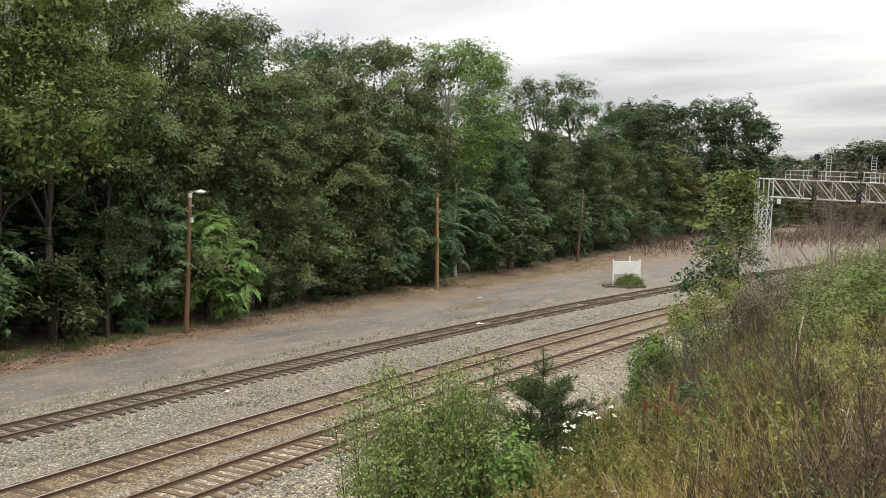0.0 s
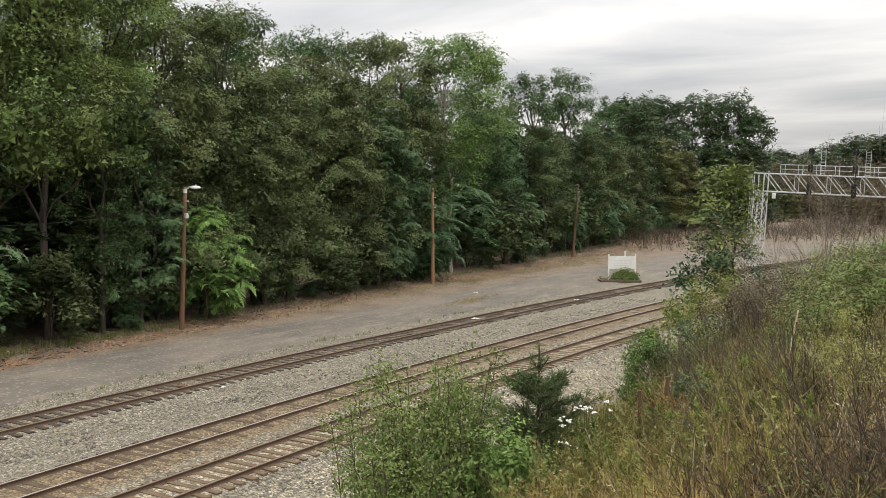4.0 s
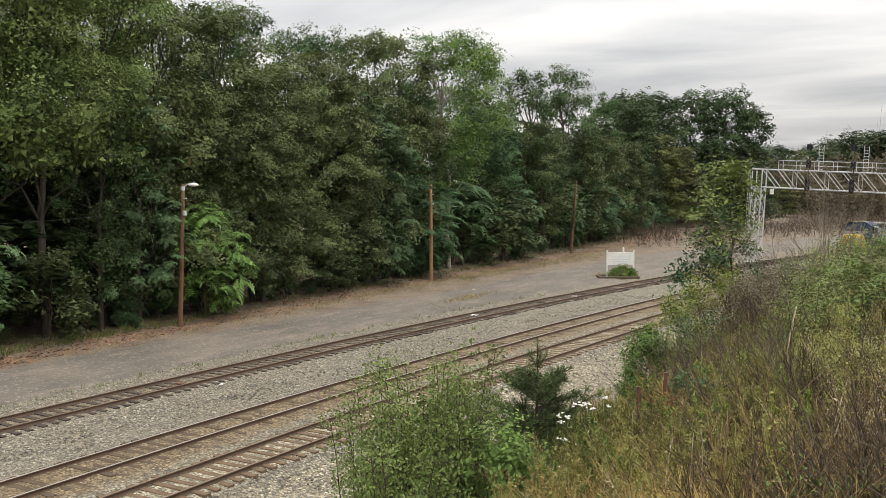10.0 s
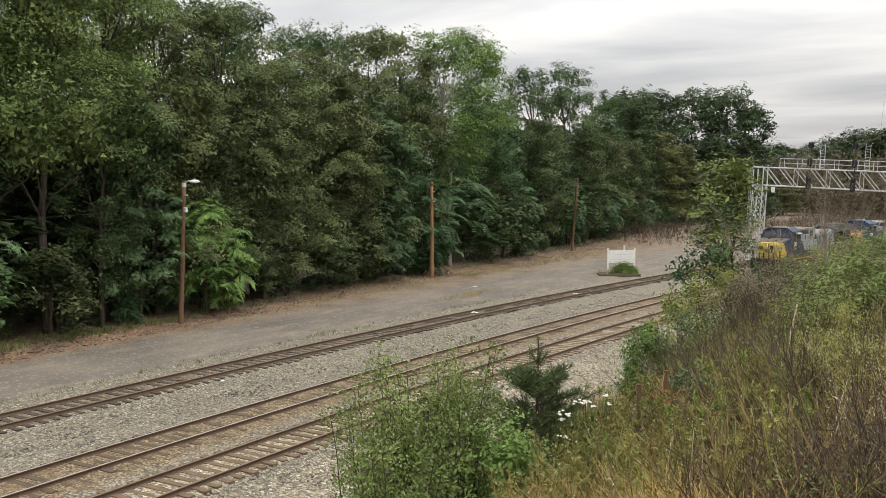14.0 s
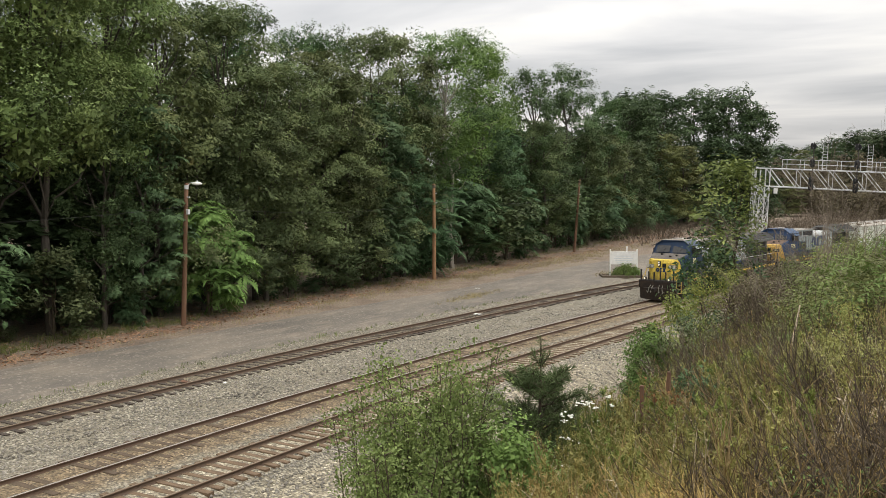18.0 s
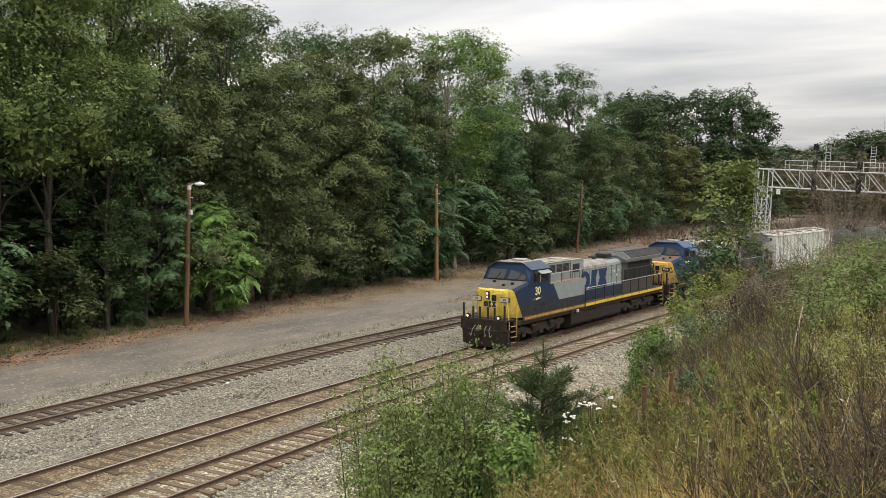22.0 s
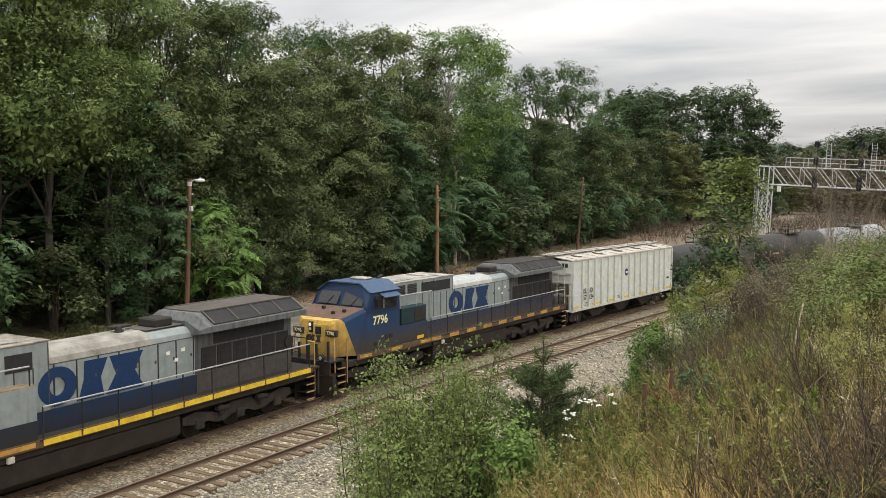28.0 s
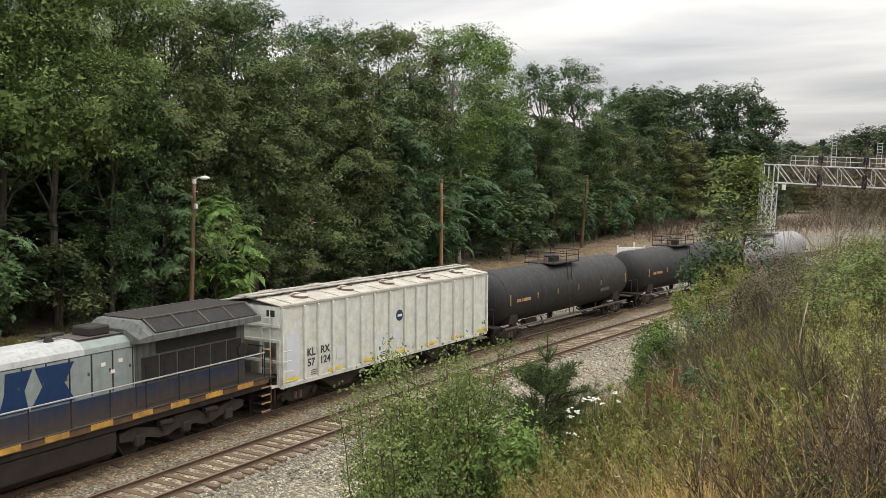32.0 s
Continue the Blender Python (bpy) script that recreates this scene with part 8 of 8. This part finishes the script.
    for i, (d0, r0, d1, r1, z1) in enumerate(((80.6, 10.6, 82.6, 12.0, 6.5), (82.2, 14.0, 83.2, 15.0, 6.9), (77.0, 10.0, 74.6, 11.5, 5.75), (84.4, 9.2, 86.0, 10.2, 6.75), (79.0, 9.4, 80.0, 10.4, 6.2), (86.2, 8.6, 84.4, 9.6, 6.5), (81.2, 8.4, 79.6, 9.4, 6.15), (83.0, 11.4, 82.0, 12.6, 6.6), (76.0, 8.6, 77.0, 9.6, 5.95))):
        a, b = polar(d0, r0, 0.15), polar(d1, r1)
        b.z = z1
        bm = bmesh.new()
        limb(bm, np.random.default_rng(i), tuple(a), tuple(b), 0.022 if i < 2 else 0.010, 0.010 if i < 2 else 0.004, 5, 0.05, 5)
        tagged(part("dead_stalk", bm, M["pale_stem"]), "pale dead stalk leaning among the weeds", "stalk", "dead stalks on the bank")


def build_verge():
    """Fallen leaves, dry grass and weeds along the road, and litter on the track."""
    rng = np.random.default_rng(51)
    n = 17000
    x = 24 + 141 * rng.uniform(0, 1, n) ** 1.3
    y = 40.6 + rng.gamma(2.0, 1.1, n) - np.clip((x - 70) * 0.05, 0, 6) * rng.uniform(0, 1, n)
    c = np.stack([x, y, ground_z(x, y) + 0.02], 1)
    v, f = one_leaf(rng, c, unit(np.array([0, 0, 1.0]) + rng.normal(size=(n, 3)) * 0.35), unit(np.c_[rng.normal(size=(n, 2)), np.zeros(n)]), 0.17, 0.75)
    tagged(mesh_part("fallen_leaves", raw_mesh("fallen_leaves", v, f), M["litter_leaf"]), "scattered reddish-brown fallen leaves along the wood's edge", "leaves", kind="stuff")
    tuft = [blades(rng, 12, 0.30, 0.008, 0.5, 0.18) for _ in range(4)]
    places = []
    for cx, cy, rx, ry, k in ((60, 40.4, 24, 1.0, 200), (84, 39.6, 16, 1.6, 330), (105, 38.5, 16, 2.4, 330), (66.5, 32.4, 4.0, 0.8, 110), (90, 29.0, 3, 0.8, 40), (125, 38, 20, 3.0, 200)):
        p = np.c_[cx + rng.normal(size=k) * rx * 0.5, cy + rng.normal(size=k) * ry * 0.5]
        places.append(np.c_[p, np.maximum(ground_z(p[:, 0], p[:, 1]), -0.30)])
    stuff("verge_grass", tuft, rng, np.concatenate(places), (0.5, 1.1), M["verge_straw"], "short straw-coloured grass along the road's edge", "grass")
    tuft2 = [blades(rng, 14, 0.55, 0.012, 0.5, 0.22) for _ in range(4)]
    x = np.r_[rng.uniform(24, 46, 420), rng.uniform(46, 170, 700)]
    y = 42.4 + rng.gamma(2.0, 0.7, len(x))
    stuff("edge_weeds", tuft2, rng, np.c_[x, y, ground_z(x, y)], (0.25, 0.8), M["green_grass"], "rank green grass and weeds at the foot of the wood", "grass")
    scrub = [sticks(rng, 3.2, 6, 0.022) for _ in range(6)]
    ss, ll = rng.uniform(125, 234, 620), rng.uniform(14, 46, 620)
    off_road = (ll > 28) | (ss > 168)
    ss, ll = ss[off_road], ll[off_road]
    pts = np.array([tuple(along(a, l)) for a, l in zip(ss, ll)])
    pts[:, 2] = ground_z(pts[:, 0], pts[:, 1])
    stuff("yard_scrub", scrub, rng, pts, (0.5, 1.3), M["twig"], "grey-brown leafless scrub along the far yard", "brushwood", 0.2)
    # track-side tufts
    s = rng.uniform(20, 70, 150)
    pts = np.array([tuple(along(a, 10.3 + rng.normal() * 0.25, -0.33)) for a in s])
    stuff("trackside_grass", [blades(rng, 8, 0.22, 0.008, 0.5, 0.12) for _ in range(3)], rng, pts, (0.5, 1.3), M["green_grass"], "thin grass tufts between road and siding", "grass")
    # stones of the ballast that stand proud
    k = 8700
    lat = np.r_[rng.uniform(-9.4, -6.2, 3500), rng.uniform(-6.3, -5.0, 1500), rng.uniform(1.6, 5.4, 3000), rng.uniform(8.4, 10.2, 700)]
    ss = 14 + 60 * rng.uniform(0, 1, k) ** 1.5
    zz = np.interp(lat, [-9.4, -6.5, -6.0, -5.3, -5.0, 1.4, 1.9, 2.6, 4.6, 5.3, 8.6, 10.6], [-0.49, -0.46, -0.44, -0.27, -0.20, -0.20, -0.28, -0.30, -0.30, -0.24, -0.26, -0.36])
    pts = np.array([tuple(along(a, l, z)) for a, l, z in zip(ss, lat, zz)])
    stones = []
    for _ in range(5):
        bm = bmesh.new()
        bmesh.ops.create_cube(bm, size=0.075)
        vs = np.array([tuple(q.co) for q in bm.verts]) * rng.uniform(0.6, 1.25, (8, 3))
        fs = np.array([[q.index for q in fc.verts] for fc in bm.faces])
        bm.free()
        stones.append((vs, fs))
    ob = stuff("ballast_stones", stones, rng, pts, (0.5, 1.3), M["stone"], "loose grey and buff crushed stones on the ballast", "stones", 1.0)
    for lab, (s0, l0), w, mat, cat in (("white scrap of paper on the siding", (56.2, 7.35), 0.45, "white_paint", "litter"), ("red-brown crushed carton on the siding", (30.8, 6.9), 0.40, "rust", "litter"),
                                  ("white scrap of paper beside the siding", (31.6, 5.2), 0.16, "white_paint", "litter"), ("pale plastic scrap on the siding", (69.5, 6.9), 0.30, "white_paint", "litter"),
                                  ("pale plastic scrap on the road", (69.5, 16.6), 0.30, "white_paint", "litter")):
        bm = bmesh.new()
        bmesh.ops.create_grid(bm, x_segments=3, y_segments=3, size=w / 2)
        r2 = np.random.default_rng(int(s0 * 7))
        for q in bm.verts:
            q.co.z += 0.06 * r2.uniform(0, 1) + 0.02
        ret = bmesh.ops.extrude_face_region(bm, geom=list(bm.faces))
        for q in ret["geom"]:
            if isinstance(q, bmesh.types.BMVert):
                q.co.z += 0.012
        ob = part("litter", bm, M[mat])
        ob.matrix_basis = Matrix.Translation(along(s0, l0, -0.16 if l0 < 9 else -0.26))
        tagged(ob, lab, cat)


M["litter_leaf"] = leaf_mat("litter_leaf", (0.17, 0.085, 0.050), (0.46, 0.28, 0.175), (0.30, 0.24, 0.12), 0.2, through=0.0)
M["stone"] = leaf_mat("stone", (0.12, 0.108, 0.09), (0.40, 0.37, 0.31), (0.30, 0.25, 0.19), 0.15, through=0.0, per_object=False)


utility_pole("brown wooden lamp pole beside the road", (44.71, 42.19, -0.3), (44.97, 41.92, 8.76), 0.17, M["pole_wood"], (45.40, 41.45, 8.70))
utility_pole("tan wooden utility pole at the wood's edge", (77.31, 41.59, -0.3), (77.29, 41.62, 8.70), 0.19, M["pole_tan"])
utility_pole("slightly leaning brown wooden utility pole", (116.08, 41.75, -0.3), (116.30, 41.15, 9.19), 0.18, M["pole_wood"])
overhead_wire((44.9, 41.8, 7.3), (14.0, 43.5, 7.3), 0.6)
overhead_wire((44.9, 41.8, 7.3), (77.3, 41.4, 7.0), 0.7)
overhead_wire((77.3, 41.4, 7.0), (116.2, 41.2, 7.4), 0.7)
sign_board()
signal_bridge()
build_bank_plants()
build_verge()
build_track("far", "rusty siding track on dark oil-stained wooden sleepers", M["tie_dark"], M["rail_worn"], 0.03, 0.53, 12, 150)
build_track("running", "running track with polished rails on tan soiled sleepers", M["tie_tan"], M["rail_used"], 0.026, 0.53, 12, 150)
build_track("near", "brown rusty track on reddish wooden sleepers in pale ballast", M["tie_brown"], M["rail_worn"], 0.035, 0.53, 12, 150)


def nose_at(t):
    """Metres along the track at which the leading engine's nose stands."""
    d = t - 25.0
    return 27.67 - (6.131 * d + 0.01335 * d * d)


def motions():
    for car, u in CARS:
        rows = []
        for i in range(33):
            t = float(i)
            s = nose_at(t) + u
            rows.append((t, pose(*along(s), 0, 0, 180 + heading(s))))
        walk(car, rows)
    gone = [nose_at(0.0) - nose_at(t) for t in (0.1 * i for i in range(321))]
    for ob, x, r in WHEELS:
        rows, last = [], -9.0
        for i, d in enumerate(gone):
            a = d / r
            if i in (0, 320) or a - last > 1.1 or (i < 320 and gone[i + 1] / r - last > 1.5):
                rows.append((0.1 * i, Matrix.Translation((x, 0, r)) @ Matrix.Rotation(a, 4, "Y")))
                last = a
        walk(ob, rows)


motions()
